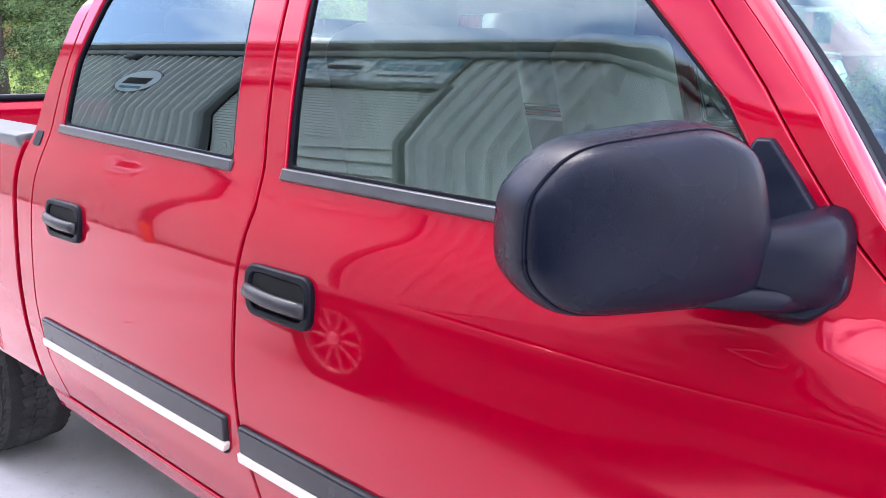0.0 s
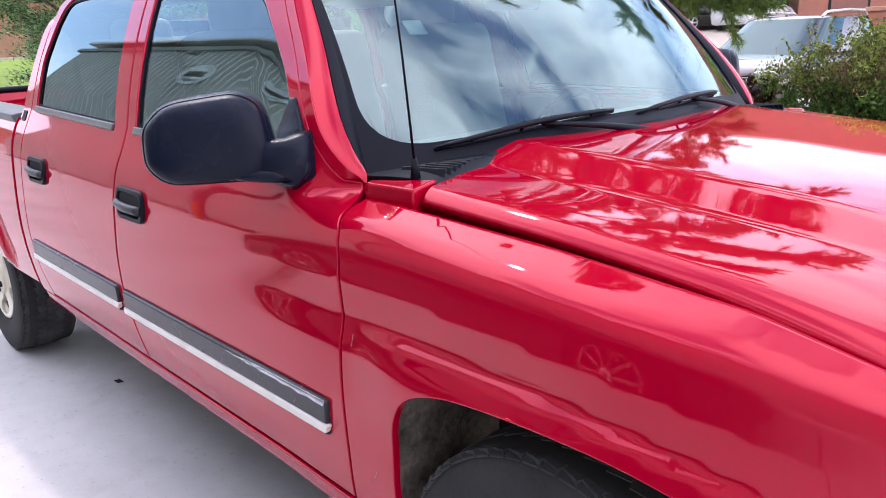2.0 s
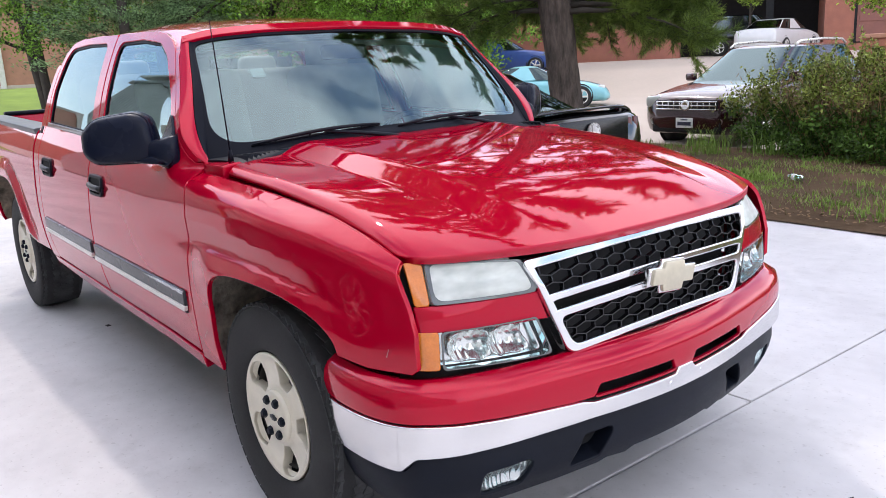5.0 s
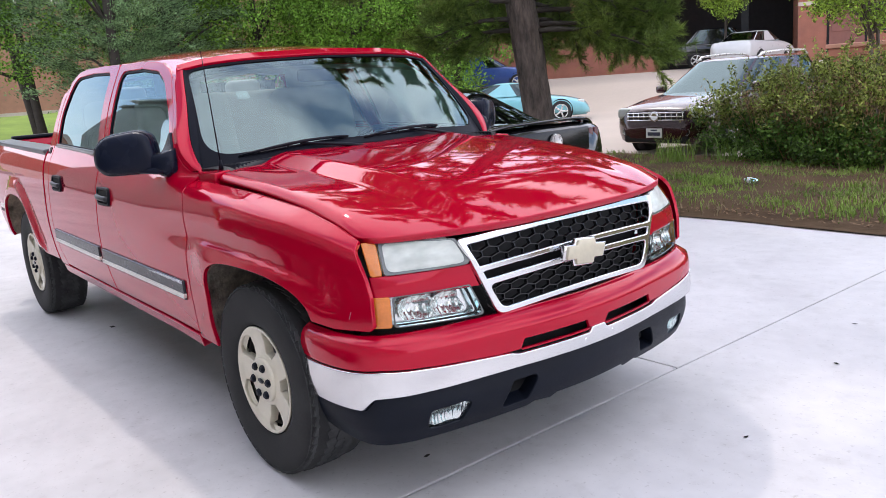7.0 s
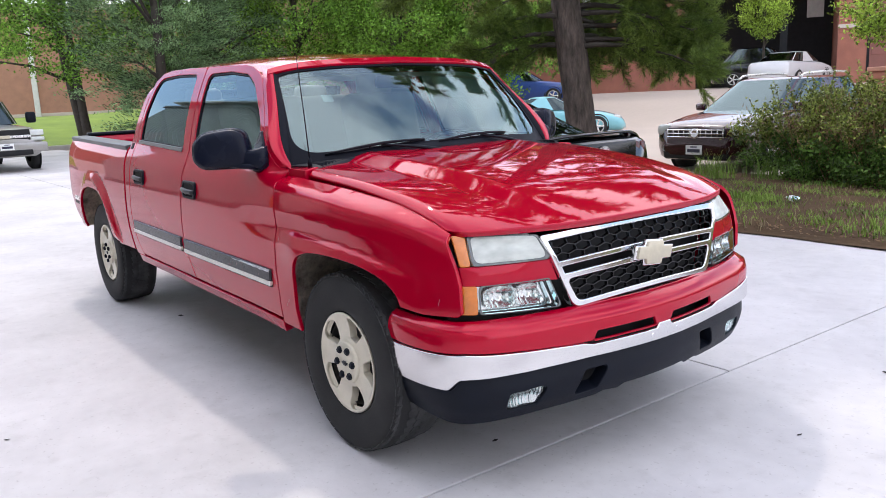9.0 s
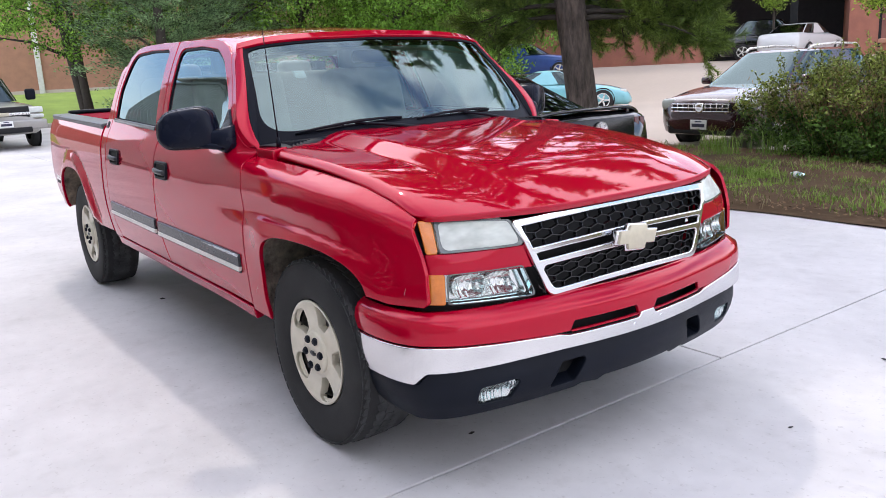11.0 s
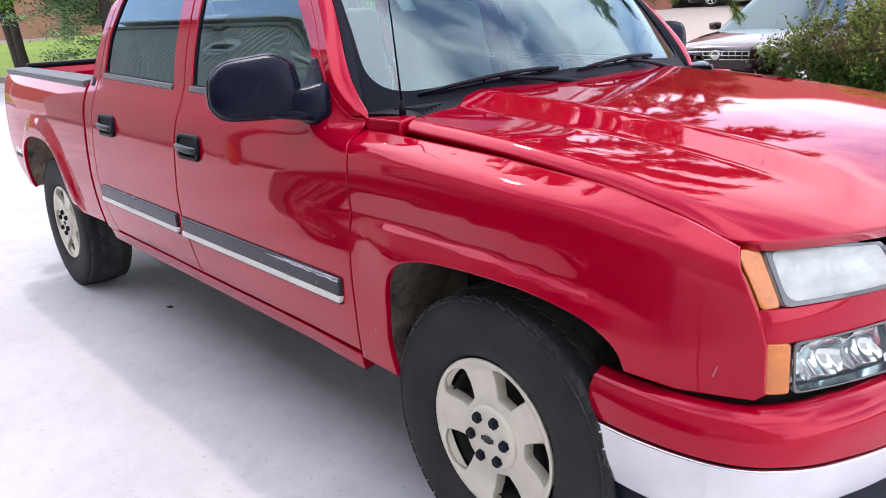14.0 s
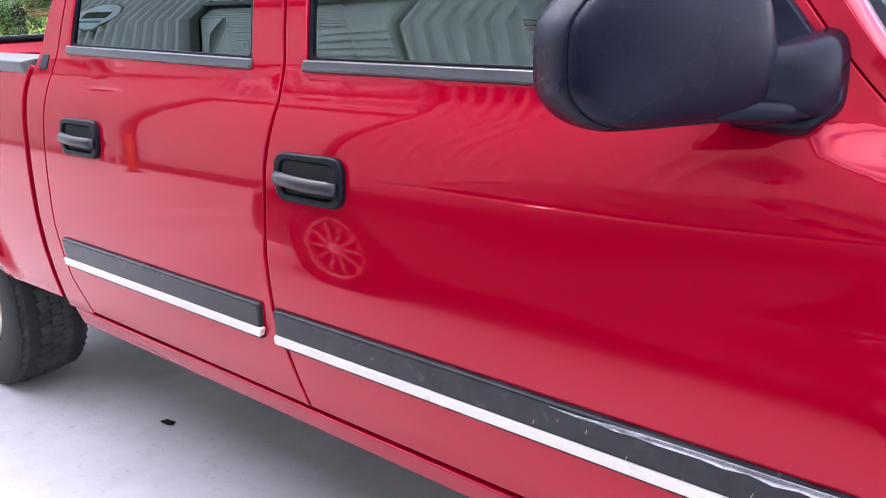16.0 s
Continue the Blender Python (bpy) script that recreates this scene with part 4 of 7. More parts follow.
def mirror(s):
    m = part("side_mirror", box((0.001, 0.001, 0.001), m=Matrix.Translation((-0.8, s * 0.95, 1.2))), M["mirror_shell"], truck, "large matt black side mirror")
    turn = Matrix.Translation((-0.842, s * 1.066, 1.283)) @ Matrix.Rotation(s * radians(33), 4, "Z")
    line = resample(MIRROR_LINE, 0.009)
    cap = np.array((-0.010, 0.012))      # the cap's middle lies above and inside the shell's
    levels = [(-0.040, 0.93, 0), (-0.042, 0.965, 0), (-0.034, 0.99, 0), (-0.018, 1.0, 0), (0.000, 1.0, 0), (0.016, 0.992, 0), (0.028, 0.975, 0.2), (0.0355, 0.955, 0.5), (0.0390, 0.944, 0.6),
              (0.0366, 0.938, 0.6), (0.0385, 0.931, 0.6), (0.0440, 0.920, 0.6), (0.052, 0.885, 0.8), (0.0595, 0.82, 1), (0.066, 0.70, 1), (0.0705, 0.52, 1), (0.073, 0.30, 1), (0.074, 0.1, 1)]
    for _ in range(8):
        line = (np.roll(line, 1, 0) + 2 * line + np.roll(line, -1, 0)) / 4
    bm, rings = bmesh.new(), []
    for depth, k, shift in levels:
        ring = []
        for py, pz in line * k + cap * shift * (1 - k) * 2.0:
            ring.append(bm.verts.new((depth - 0.30 * max(0.0, pz) ** 1.5 - 0.10 * max(0.0, py) ** 2 / 0.133, s * py * 1.06, pz - 0.012 * (py / 0.133) * min(1.0, max(0.0, pz / 0.06)))))
        rings.append(ring)
    n = len(rings[0])
    for a, b in zip(rings, rings[1:]):
        for k in range(n):
            bm.faces.new((a[k], a[(k + 1) % n], b[(k + 1) % n], b[k]))
    bm.faces.new(rings[-1])
    bm.faces.new(rings[0][::-1])
    bmesh.ops.recalc_face_normals(bm, faces=bm.faces)
    bm.transform(turn)
    part("mirror_housing", bm, M["mirror_shell"], m)
    # the arm: a broad foot on the sail that narrows into the shell's lower inner corner, with a cover over its hinge
    for name, path in (("mirror_arm", [(-0.698, 0.900, 1.236, 0.036, 0.058), (-0.708, 0.928, 1.234, 0.044, 0.054), (-0.722, 0.950, 1.233, 0.048, 0.048), (-0.744, 0.972, 1.236, 0.046, 0.042), (-0.770, 0.995, 1.240, 0.042, 0.038), (-0.800, 1.030, 1.244, 0.036, 0.030)]),
                       ("arm_cover", [(-0.728, 0.952, 1.200, 0.040, 0.016), (-0.752, 0.978, 1.202, 0.046, 0.018), (-0.782, 1.012, 1.205, 0.044, 0.016), (-0.805, 1.046, 1.208, 0.036, 0.012)])):
        bm, rings = bmesh.new(), []
        for x, y, z, deep, high in path:
            rings.append([])
            for k in range(20):
                c, d = math.cos(2 * math.pi * k / 20), math.sin(2 * math.pi * k / 20)
                rings[-1].append(bm.verts.new((x + 0.85 * deep * math.copysign(abs(c) ** 0.7, c), s * (y + 0.35 * deep * math.copysign(abs(c) ** 0.7, c)), z + high * math.copysign(abs(d) ** 0.7, d))))
        for a, b in zip(rings, rings[1:]):
            for k in range(20):
                bm.faces.new((a[k], a[(k + 1) % 20], b[(k + 1) % 20], b[k]))
        bm.faces.new(rings[0][::-1])
        bm.faces.new(rings[-1])
        bmesh.ops.recalc_face_normals(bm, faces=bm.faces)
        part(name, bm, M["mirror_shell"], m)
    sail = rounded([(-0.690, 1.178), (-0.660, 1.205), (-0.672, 1.250), (-0.728, 1.310), (-0.775, 1.362), (-0.797, 1.362), (-0.848, 1.240), (-0.800, 1.186)], [0.03, 0.04, 0.06, 0.10, 0.008, 0.01, 0.03, 0.03], 6)
    part("mirror_sail", sheet(sail, lambda u, v: (u, s * (half_width(u, v) + 0.008 + 0.022 * smooth(1.32, 1.20, v)), v), (), 0.025, 0.02, 0.008, -s, "sail"), M["mirror_shell"], m)
    bm = box((0.006, 0.20, 0.130), 0.02, turn @ Matrix.Translation((-0.044, s * -0.012, -0.008)))
    part("mirror_glass", bm, M["chrome"], m)


mirror(-1)
mirror(1)


# wheels
def tread(bm, r, half):
    for row, (y0, w, n, dr) in enumerate(((-half + 0.026, 0.040, 58, -0.002), (-half + 0.082, 0.040, 52, 0.004), (0.0, 0.036, 52, 0.005), (half - 0.082, 0.040, 52, 0.004), (half - 0.026, 0.040, 58, -0.002))):
        for k in range(n):
            a = 2 * math.pi * (k + 0.5 * (row % 2)) / n
            slab(bm, Matrix.Rotation(-a, 4, "Y") @ Matrix.Translation((r - 0.0085 + dr, y0, 0)) @ Matrix.Rotation(radians(18 if row % 2 else -14), 4, "X"), (0.013, w, 2 * math.pi * r / n * 0.93))


def truck_wheel(x, s):
    w = part("wheel", lathe([(0.19, s * -0.06), (0.19, s * 0.09)], 40), M["alloy_dark"], truck, "five-spoke pale alloy wheel")
    w.matrix_local = Matrix.Translation((x, s * 0.822, 0.395)) @ Matrix.Rotation(radians(11) if x == 0 else radians(40), 4, "Y")
    hw = 0.132
    prof = [(0.217, 0.100), (0.222, 0.117), (0.235, 0.126), (0.265, 0.133), (0.305, 0.135), (0.340, 0.133), (0.362, 0.128), (0.378, 0.117), (0.385, 0.100), (0.388, 0.06), (0.389, 0.0)]
    prof = [(r, s * y) for r, y in prof] + [(r, -s * y) for r, y in prof[::-1]]
    tyre = part("tyre", lathe(prof, 72), M["rubber"], w, "worn black all-terrain tyre")
    bm = bmesh.new()
    tread(bm, 0.3885, 0.122)
    for k in range(58):     # shoulder lugs
        a = 2 * math.pi * k / 58
        slab(bm, Matrix.Rotation(-a, 4, "Y") @ Matrix.Translation((0.3690, s * 0.1188, 0)) @ Matrix.Rotation(radians(s * 58), 4, "Z"), (0.020, 0.003, 0.036))
    tagged(part("tread", bm, M["tread"], tyre, smooth=False), kind="stuff")
    dish = curve_table([(0.0, 0.118), (0.05, 0.118), (0.092, 0.116), (0.10, 0.108), (0.15, 0.106), (0.19, 0.112), (0.205, 0.122), (0.216, 0.126), (0.225, 0.118)], 0.004)
    circle = [(0.221 * math.cos(2 * math.pi * k / 72), 0.221 * math.sin(2 * math.pi * k / 72)) for k in range(72)]
    holes = []
    for k in range(5):
        a = radians(80 + 72 * k)
        hole = [(0.112, -0.20), (0.112, 0.20), (0.191, 0.33), (0.202, 0.16), (0.204, 0.0), (0.202, -0.16), (0.191, -0.33)]
        holes.append(rounded([(r * math.cos(a + da), r * math.sin(a + da)) for r, da in hole], 0.012, 4))
    part("rim", sheet(circle, lambda u, v: (u, s * dish(np.hypot(u, v)), v), holes, 0.012, 0.030, 0.005, -s, "rim"), M["alloy"], w, "cream-silver alloy rim")
    cap = part("hub_cap", lathe([(0.0, s * 0.130), (0.06, s * 0.130), (0.084, s * 0.128), (0.090, s * 0.122), (0.091, s * 0.112)], 40), M["alloy"], w)
    for k in range(6):
        a = radians(60 * k + 15)
        bm = lathe([(0.0, s * 0.144), (0.010, s * 0.144), (0.0155, s * 0.139), (0.0165, s * 0.124)], 6)
        bm.transform(Matrix.Translation((0.062 * math.cos(a), 0, 0.062 * math.sin(a))))
        part("lug_nut", bm, M["black_plastic"], w, smooth=False)
    bm = prism([(x_ * 0.19, z_ * 0.19) for x_, z_ in bow], 0.003)
    bm.transform(Matrix.Translation((0, s * 0.1315, 0)) @ Matrix.Rotation(radians(-11 if x == 0 else -40), 4, "Y"))
    part("cap_mark", bm, M["grey_plastic"], w)
    part("brake_disc", lathe([(0.0, s * 0.02), (0.165, s * 0.02), (0.17, s * 0.0)], 40), M["alloy_dark"], w)


for x in (0.0, -3.645):
    for s in (-1, 1):
        truck_wheel(x, s)

# wheel housings: dusty liners curved over each wheel
for x, arch in ((0.0, ARCH_F), (-3.645, ARCH_R)):
    for s in (-1, 1):
        bm = bmesh.new()
        rows = []
        for px, pz in arch:
            c = np.array([x + (0.02 if x == 0 else -0.04), 0.47])
            q = c + (np.array([px, pz]) - c) * 1.05
            rim_q, rim_y = c + (np.array([px, pz]) - c) * 1.006, float(half_width(np.array(px), np.array(pz))) - 0.009
            rows.append([bm.verts.new((rim_q[0], s * rim_y, rim_q[1]))] + [bm.verts.new((q[0], s * y, q[1])) for y in (rim_y - 0.02, 0.55, 0.45)])
        for a, b in zip(rows, rows[1:]):
            for k in range(3):
                bm.faces.new((a[k], a[k + 1], b[k + 1], b[k]))
        cx, cz = np.mean(arch, 0)
        mid = bm.verts.new((cx, s * 0.45, 0.3))
        for a, b in zip(rows, rows[1:]):
            bm.faces.new((a[3], mid, b[3]))
        bmesh.ops.solidify(bm, geom=list(bm.faces), thickness=0.004)
        part("wheel_liner", bm, M["dirty_liner"], truck, "dusty black wheel liner")

# what closes the body inside: firewall, floor, chassis
inner = part("chassis", box((4.9, 0.9, 0.16), 0.02, Matrix.Translation((-1.95, 0, 0.48))), M["under"], truck, "dark chassis")
part("cab_floor", box((2.15, 1.80, 0.06), 0.01, Matrix.Translation((-1.66, 0, 0.52))), M["under"], truck)
part("firewall", box((0.03, 1.72, 0.60), 0.005, Matrix.Translation((-0.50, 0, 0.84))), M["under"], truck)
part("engine_bay", box((1.0, 1.30, 0.45), 0.03, Matrix.Translation((0.08, 0, 0.76))), M["under"], truck)
part("cab_back", box((0.03, 1.72, 0.68), 0.005, Matrix.Translation((-2.80, 0, 0.86))), M["red"], truck)
part("rear_window", box((0.008, 1.40, 0.36), 0.003, Matrix.Translation((-2.765, 0, 1.42)) @ Matrix.Rotation(radians(14), 4, "Y")), M["glass_dark"], truck, "dark tinted rear window")
for s in (-1, 1):
    part("door_card", sheet([(-0.56, 0.53), (-1.70, 0.53), (-1.70, 1.20), (-0.68, 1.19)], lambda u, v: (u, s * (half_width(u, v) - 0.07), v), (), 0.1, 0.02, 0.004, s, "card"), M["dash"], front_doors[0 if s < 0 else 1])
    part("door_card", sheet([(-1.76, 0.53), (-2.70, 0.53), (-2.70, 1.23), (-1.76, 1.21)], lambda u, v: (u, s * (half_width(u, v) - 0.07), v), (), 0.1, 0.02, 0.004, s, "card"), M["dash"], rear_doors[0 if s < 0 else 1])
part("headliner", sheet([(-0.98, -0.66), (-2.6, -0.62), (-2.6, 0.62), (-0.98, 0.66)], lambda u, v: (u, v, 1.668 - 0.05 * (v / 0.66) ** 2 - 0.06 * np.clip((u + 1.75) / 0.85, 0, 2) ** 2), (), 0.15, 0.01, 0.002, -1.0, "headliner"), M["seat"], truck)
dash = part("dashboard", box((0.42, 1.62, 0.30), 0.07, Matrix.Translation((-0.80, 0, 1.045)), 5), M["dash"], truck, "tan vinyl dashboard")
bm = lathe([(0.185 + 0.014 * math.cos(a), 0.014 * math.sin(a)) for a in np.linspace(0, 2 * math.pi, 9)[:-1]], 40, True)
slab(bm, Matrix.Translation((0, 0.01, 0)), (0.34, 0.03, 0.05), 0.012)
bm.transform(Matrix.Translation((-1.07, 0.40, 1.10)) @ Euler((0, radians(0), radians(90))).to_matrix().to_4x4() @ Matrix.Rotation(radians(25), 4, "X"))
part("steering_wheel", bm, M["black_plastic"], truck)


def truck_seat(x, y, wide):
    s_ = part("seat", box((0.52, wide, 0.20), 0.06, Matrix.Translation((x, y, 0.86)), 4), M["seat"], truck, "grey-green cloth seat")
    bm = box((0.16, wide, 0.66), 0.06, Matrix.Translation((x - 0.27, y, 1.20)) @ Matrix.Rotation(radians(-14), 4, "Y"), 4)
    part("backrest", bm, M["seat"], s_)
    for k in ((0,) if wide < 0.8 else (-0.42, 0.42)):
        part("headrest", box((0.10, 0.26, 0.17), 0.045, Matrix.Translation((x - 0.375, y + k, 1.585 if wide < 0.8 else 1.52)), 4), M["seat"], s_)


truck_seat(-1.42, -0.42, 0.54)
truck_seat(-1.42, 0.42, 0.54)
truck_seat(-2.32, 0.0, 1.42)
part("rear_view_mirror", box((0.03, 0.24, 0.065), 0.02, Matrix.Translation((-0.93, 0.0, 1.575)), 3), M["black_plastic"], truck)
part("sticker", box((0.004, 0.06, 0.045), 0.0, Matrix.Translation((-0.80, -0.50, 1.50)) @ Matrix.Rotation(radians(-40), 4, "Y")), M["white_card"], wind, "small white windscreen sticker")

# cargo box: liner, rails, gate
bed = part("cargo_box", box((1.60, 1.60, 0.03), 0.005, Matrix.Translation((-3.66, 0, 0.82))), M["under"], truck, "open cargo box with red inner walls")
for s in (-1, 1):
    part("box_inner_wall", box((1.56, 0.03, 0.44), 0.006, Matrix.Translation((-3.65, s * 0.83, 1.03))), M["red"], bed)
    rail = rounded([(-2.868, 0.79), (-2.868, 0.945), (-4.42, 0.935), (-4.455, 0.90), (-4.455, 0.79)], 0.02)
    top = lambda u, v: (u, s * v, 1.250 - 0.0215 * (u + 2.9) - 0.9 * np.clip(v - 0.915, 0, 1) ** 1.3)
    part("rail_cap", sheet(rail, top, (), 0.03, 0.045, 0.010, s, "rail"), M["rail"], bed, "grey plastic box rail cap")
for s in (-1, 1):
    part("wheel_tub", box((0.98, 0.40, 0.17), 0.03, Matrix.Translation((-3.68, s * 0.632, 0.90)), 3), M["under"], bed, "black wheel tub in the box")
part("box_front_wall", box((0.03, 1.62, 0.44), 0.006, Matrix.Translation((-2.885, 0, 1.03))), M["red"], bed)
part("box_front_rail", box((0.06, 1.60, 0.03), 0.010, Matrix.Translation((-2.89, 0, 1.258))), M["black_plastic"], bed)
gate = part("tailgate", box((0.05, 1.62, 0.52), 0.015, Matrix.Translation((-4.44, 0, 1.02))), M["red"], truck, "red tailgate")
part("tailgate_rail", box((0.075, 1.60, 0.03), 0.010, Matrix.Translation((-4.44, 0, 1.29))), M["black_plastic"], gate)
bm = box((0.16, 1.70, 0.18), 0.04, Matrix.Translation((-4.55, 0, 0.60)), 4)
part("rear_bumper", bm, M["bumper_chrome"], truck, "bright metal rear bumper")
for s in (-1, 1):
    part("tail_lamp", box((0.06, 0.10, 0.42), 0.015, Matrix.Translation((-4.450, s * 0.868, 1.02)), 3), M["red_lens"], truck, "red tail lamp")
# decal on the box side and the small badge on the rear pillar, as plain shapes
for n, x0, x1, z0, z1, mat in (("decal_bar", -4.20, -4.36, 0.765, 0.80, "silver_trim"), ("decal_bar", -4.19, -4.36, 0.735, 0.758, "black_plastic")):
    part(n, sheet([(x0, z0), (x0, z1), (x1, z1 + 0.004), (x1, z0 + 0.004)], lambda u, v: (u, -(half_width(u, v) + 0.0015), v), (), 0.03, 0.001, 0.0005, 1.0, n), M[mat], truck, "plain decal bar")
part("pillar_badge", sheet(rounded([(-2.755, 1.222), (-2.755, 1.262), (-2.80, 1.263), (-2.80, 1.223)], 0.008), lambda u, v: (u, -(half_width(u, v) + 0.003), v), (), 0.01, 0.004, 0.002, 1.0, "badge"), M["black_plastic"], truck, "small dark badge")

# scratches and scuffs in the paint and on the side moulding
M["scratch"] = material("bare_scratch", (0.40, 0.20, 0.20), 0.5, spread=0.2, scale=40)
for x, z, ln, wide, tilt in ((0.600, 0.757, 0.026, 0.0028, 70), (-0.484, 0.885, 0.026, 0.0018, 87), (-0.44, 0.592, 0.020, 0.003, 60), (-0.462, 0.57, 0.014, 0.0022, 80)):
    c, d = math.cos(radians(tilt)), math.sin(radians(tilt))
    line = [(x - c * ln / 2 + d * wide / 2, z - d * ln / 2 - c * wide / 2), (x + c * ln / 2 + d * wide / 4, z + d * ln / 2 - c * wide / 4), (x + c * ln / 2 - d * wide / 4, z + d * ln / 2 + c * wide / 4), (x - c * ln / 2 - d * wide / 2, z - d * ln / 2 + c * wide / 2)]
    part("scratch", sheet(line, lambda u, v: (u, -(half_width(u, v) + 0.0010), v), (), 0.01, 0.0006, 0.0002, 1.0, "scratch"), M["scratch"], truck, "pale scratch in the paint")
for k in range(6):
    x, z = -0.72 - 0.075 * k - 0.04 * math.sin(7 * k), 0.676 + 0.018 * math.sin(5 * k)
    line = [(x, z), (x + 0.003, z + 0.008 + 0.003 * math.sin(3 * k)), (x + 0.0045, z + 0.008), (x + 0.002, z)]
    part("scuff", sheet(line, lambda u, v: (u, -(half_width(u, v) + 0.0116), v), (), 0.01, 0.0006, 0.0002, 1.0, "scuff"), M["scratch"], front_doors[0], "small pale scuff")

# ---- ground ----
M["concrete"] = material("pale_concrete", (0.585, 0.57, 0.568), 0.68, spread=0.20, scale=0.8, fine=9.0, bump=0.0010, bump_scale=45, space="Object", vary=0.05)
con_t = M["concrete"].node_tree      # faint water stains and tyre grime at two more scales
con_p = con_t.nodes["Principled BSDF"]
con_base = con_p.inputs["Base Color"].links[0].from_socket
con_co = [n for n in con_t.nodes if n.type == "TEX_COORD"][0]
for size, low, high, dark_c in ((0.55, 0.52, 0.70, (0.86, 0.85, 0.86)), (5.5, 0.56, 0.72, (0.90, 0.895, 0.89)), (38.0, 0.60, 0.70, (0.80, 0.79, 0.78))):
    con_n, con_r, con_m = (con_t.nodes.new("ShaderNode" + k) for k in ("TexNoise", "ValToRGB", "MixRGB"))
    con_n.inputs["Scale"].default_value, con_n.inputs["Detail"].default_value, con_n.inputs["Roughness"].default_value = size, 5.0, 0.62
    con_r.color_ramp.elements[0].position, con_r.color_ramp.elements[1].position = low, high
    con_r.color_ramp.elements[0].color, con_r.color_ramp.elements[1].color = (1, 1, 1, 1), (*dark_c, 1)
    con_m.blend_type, con_m.inputs[0].default_value = "MULTIPLY", 1.0
    for q0, q1 in ((con_co.outputs["Object"], con_n.inputs["Vector"]), (con_n.outputs["Fac"], con_r.inputs[0]), (con_base, con_m.inputs[1]), (con_r.outputs[0], con_m.inputs[2])):
        con_t.links.new(q0, q1)
    con_base = con_m.outputs[0]
con_t.links.new(con_base, con_p.inputs["Base Color"])
M["soil"] = material("dry_soil", (0.095, 0.062, 0.038), 0.95, spread=0.35, scale=1.5, fine=14, bump=0.012, bump_scale=12, spec=0.05)
M["lot"] = material("tan_lot_paving", (0.46, 0.39, 0.33), 0.85, spread=0.10, scale=0.4, fine=8, bump=0.001, bump_scale=40)
M["lawn"] = material("lawn_turf", (0.19, 0.31, 0.04), 0.95, spread=0.25, scale=0.8, fine=20, second=(0.27, 0.38, 0.07), bump=0.008, bump_scale=25)
M["kerb"] = material("kerb_concrete", (0.48, 0.45, 0.42), 0.8, spread=0.15, scale=3, bump=0.002, bump_scale=30)


def rise(x, y):
    """Height of the ground: level round the truck, up a bank behind the lawn kerb and up a ramp to the workshops."""
    d, a = -0.495 * (x - 2.82) + 0.868 * (y + 2.54), 0.868 * (x - 2.82) + 0.495 * (y + 2.54)
    ramp = 1.2 * smooth(30.0, 36.5, d) * smooth(-38.0, -24.0, a)
    bank = 1.15 * smooth(-31.0, -46.0, x) * smooth(30.0, 20.0, y)
    return ramp + bank


xs = np.concatenate([np.linspace(-420, -70, 8), np.linspace(-60, 30, 91), np.linspace(40, 400, 8)])
ys = np.concatenate([np.linspace(-400, -30, 8), np.linspace(-20, 60, 81), np.linspace(70, 420, 8)])
gx, gy = np.meshgrid(xs, ys)
gz = rise(gx, gy) - 0.045
nx, ny = len(xs), len(ys)
me = bpy.data.meshes.new("ground")
me.from_pydata(np.stack([gx.ravel(), gy.ravel(), gz.ravel()], 1).tolist(), [], [(j * nx + i, j * nx + i + 1, (j + 1) * nx + i + 1, (j + 1) * nx + i) for j in range(ny - 1) for i in range(nx - 1)])
me.shade_smooth()
tagged(part("ground", me, M["lot"]), "tan paved lot reaching far off", "ground", kind="structure")

# concrete yard in slabs with open joints
yard = tagged(new("pavement"), "pale smooth concrete yard in large slabs", "pavement", kind="structure")
edges_x = [-31.3, -20.2, -8.75, 0.548, 5.13, 9.7, 14.3]
for x0, x1 in zip(edges_x, edges_x[1:]):
    for y0, y1 in (((-6.45, 1.03), (1.03, 4.56)) if x1 < 0.7 else ((-6.45, 4.56),)):
        bm = bmesh.new()
        slab(bm, Matrix.Translation(((x0 + x1) / 2, (y0 + y1) / 2, -0.06)), (x1 - x0 - 0.010, y1 - y0 - 0.010, 0.12), 0.005, 2)
        part("slab", bm, M["concrete"], yard, smooth=False)

for x0, x1 in ((-31.3, -26.0), (-26.0, -20.2)):     # apron round the workshop's end
    bm = bmesh.new()
    slab(bm, Matrix.Translation(((x0 + x1) / 2, -13.2, -0.06)), (x1 - x0 - 0.010, 13.5, 0.12), 0.005, 2)
    part("slab", bm, M["concrete"], yard, smooth=False)

# planting strip: uneven soil, with grass tufts
rng = np.random.default_rng(4)
bm = bmesh.new()
bmesh.ops.create_grid(bm, x_segments=90, y_segments=20, size=0.5, matrix=Matrix.Translation((3.0, 6.81, 0)) @ Matrix.Diagonal((28, 4.60, 1, 1)))
for v in bm.verts:
    e = min(v.co.y - 4.56, 9.1 - v.co.y)
    v.co.z = 0.012 + 0.055 * float(smooth(0, 0.6, e)) + 0.05 * noise.noise(v.co * 0.9) * float(smooth(0, 0.4, e)) + 0.012 * noise.noise(v.co * 6)
    v.co.y += 0.05 * noise.noise(Vector((v.co.x * 1.3, 3.1, 0))) if e < 0.02 else 0
tagged(part("planting_bed", bm, M["soil"]), "strip of bare brown soil with patchy grass", "planting bed", kind="structure")

M["grass"] = material("grass_blade", (0.11, 0.24, 0.026), 0.7, spread=0.35, scale=1.2, fine=8, second=(0.27, 0.38, 0.06))
M["straw"] = material("dry_grass_blade", (0.24, 0.19, 0.10), 0.8, spread=0.3, scale=1.2, fine=8)


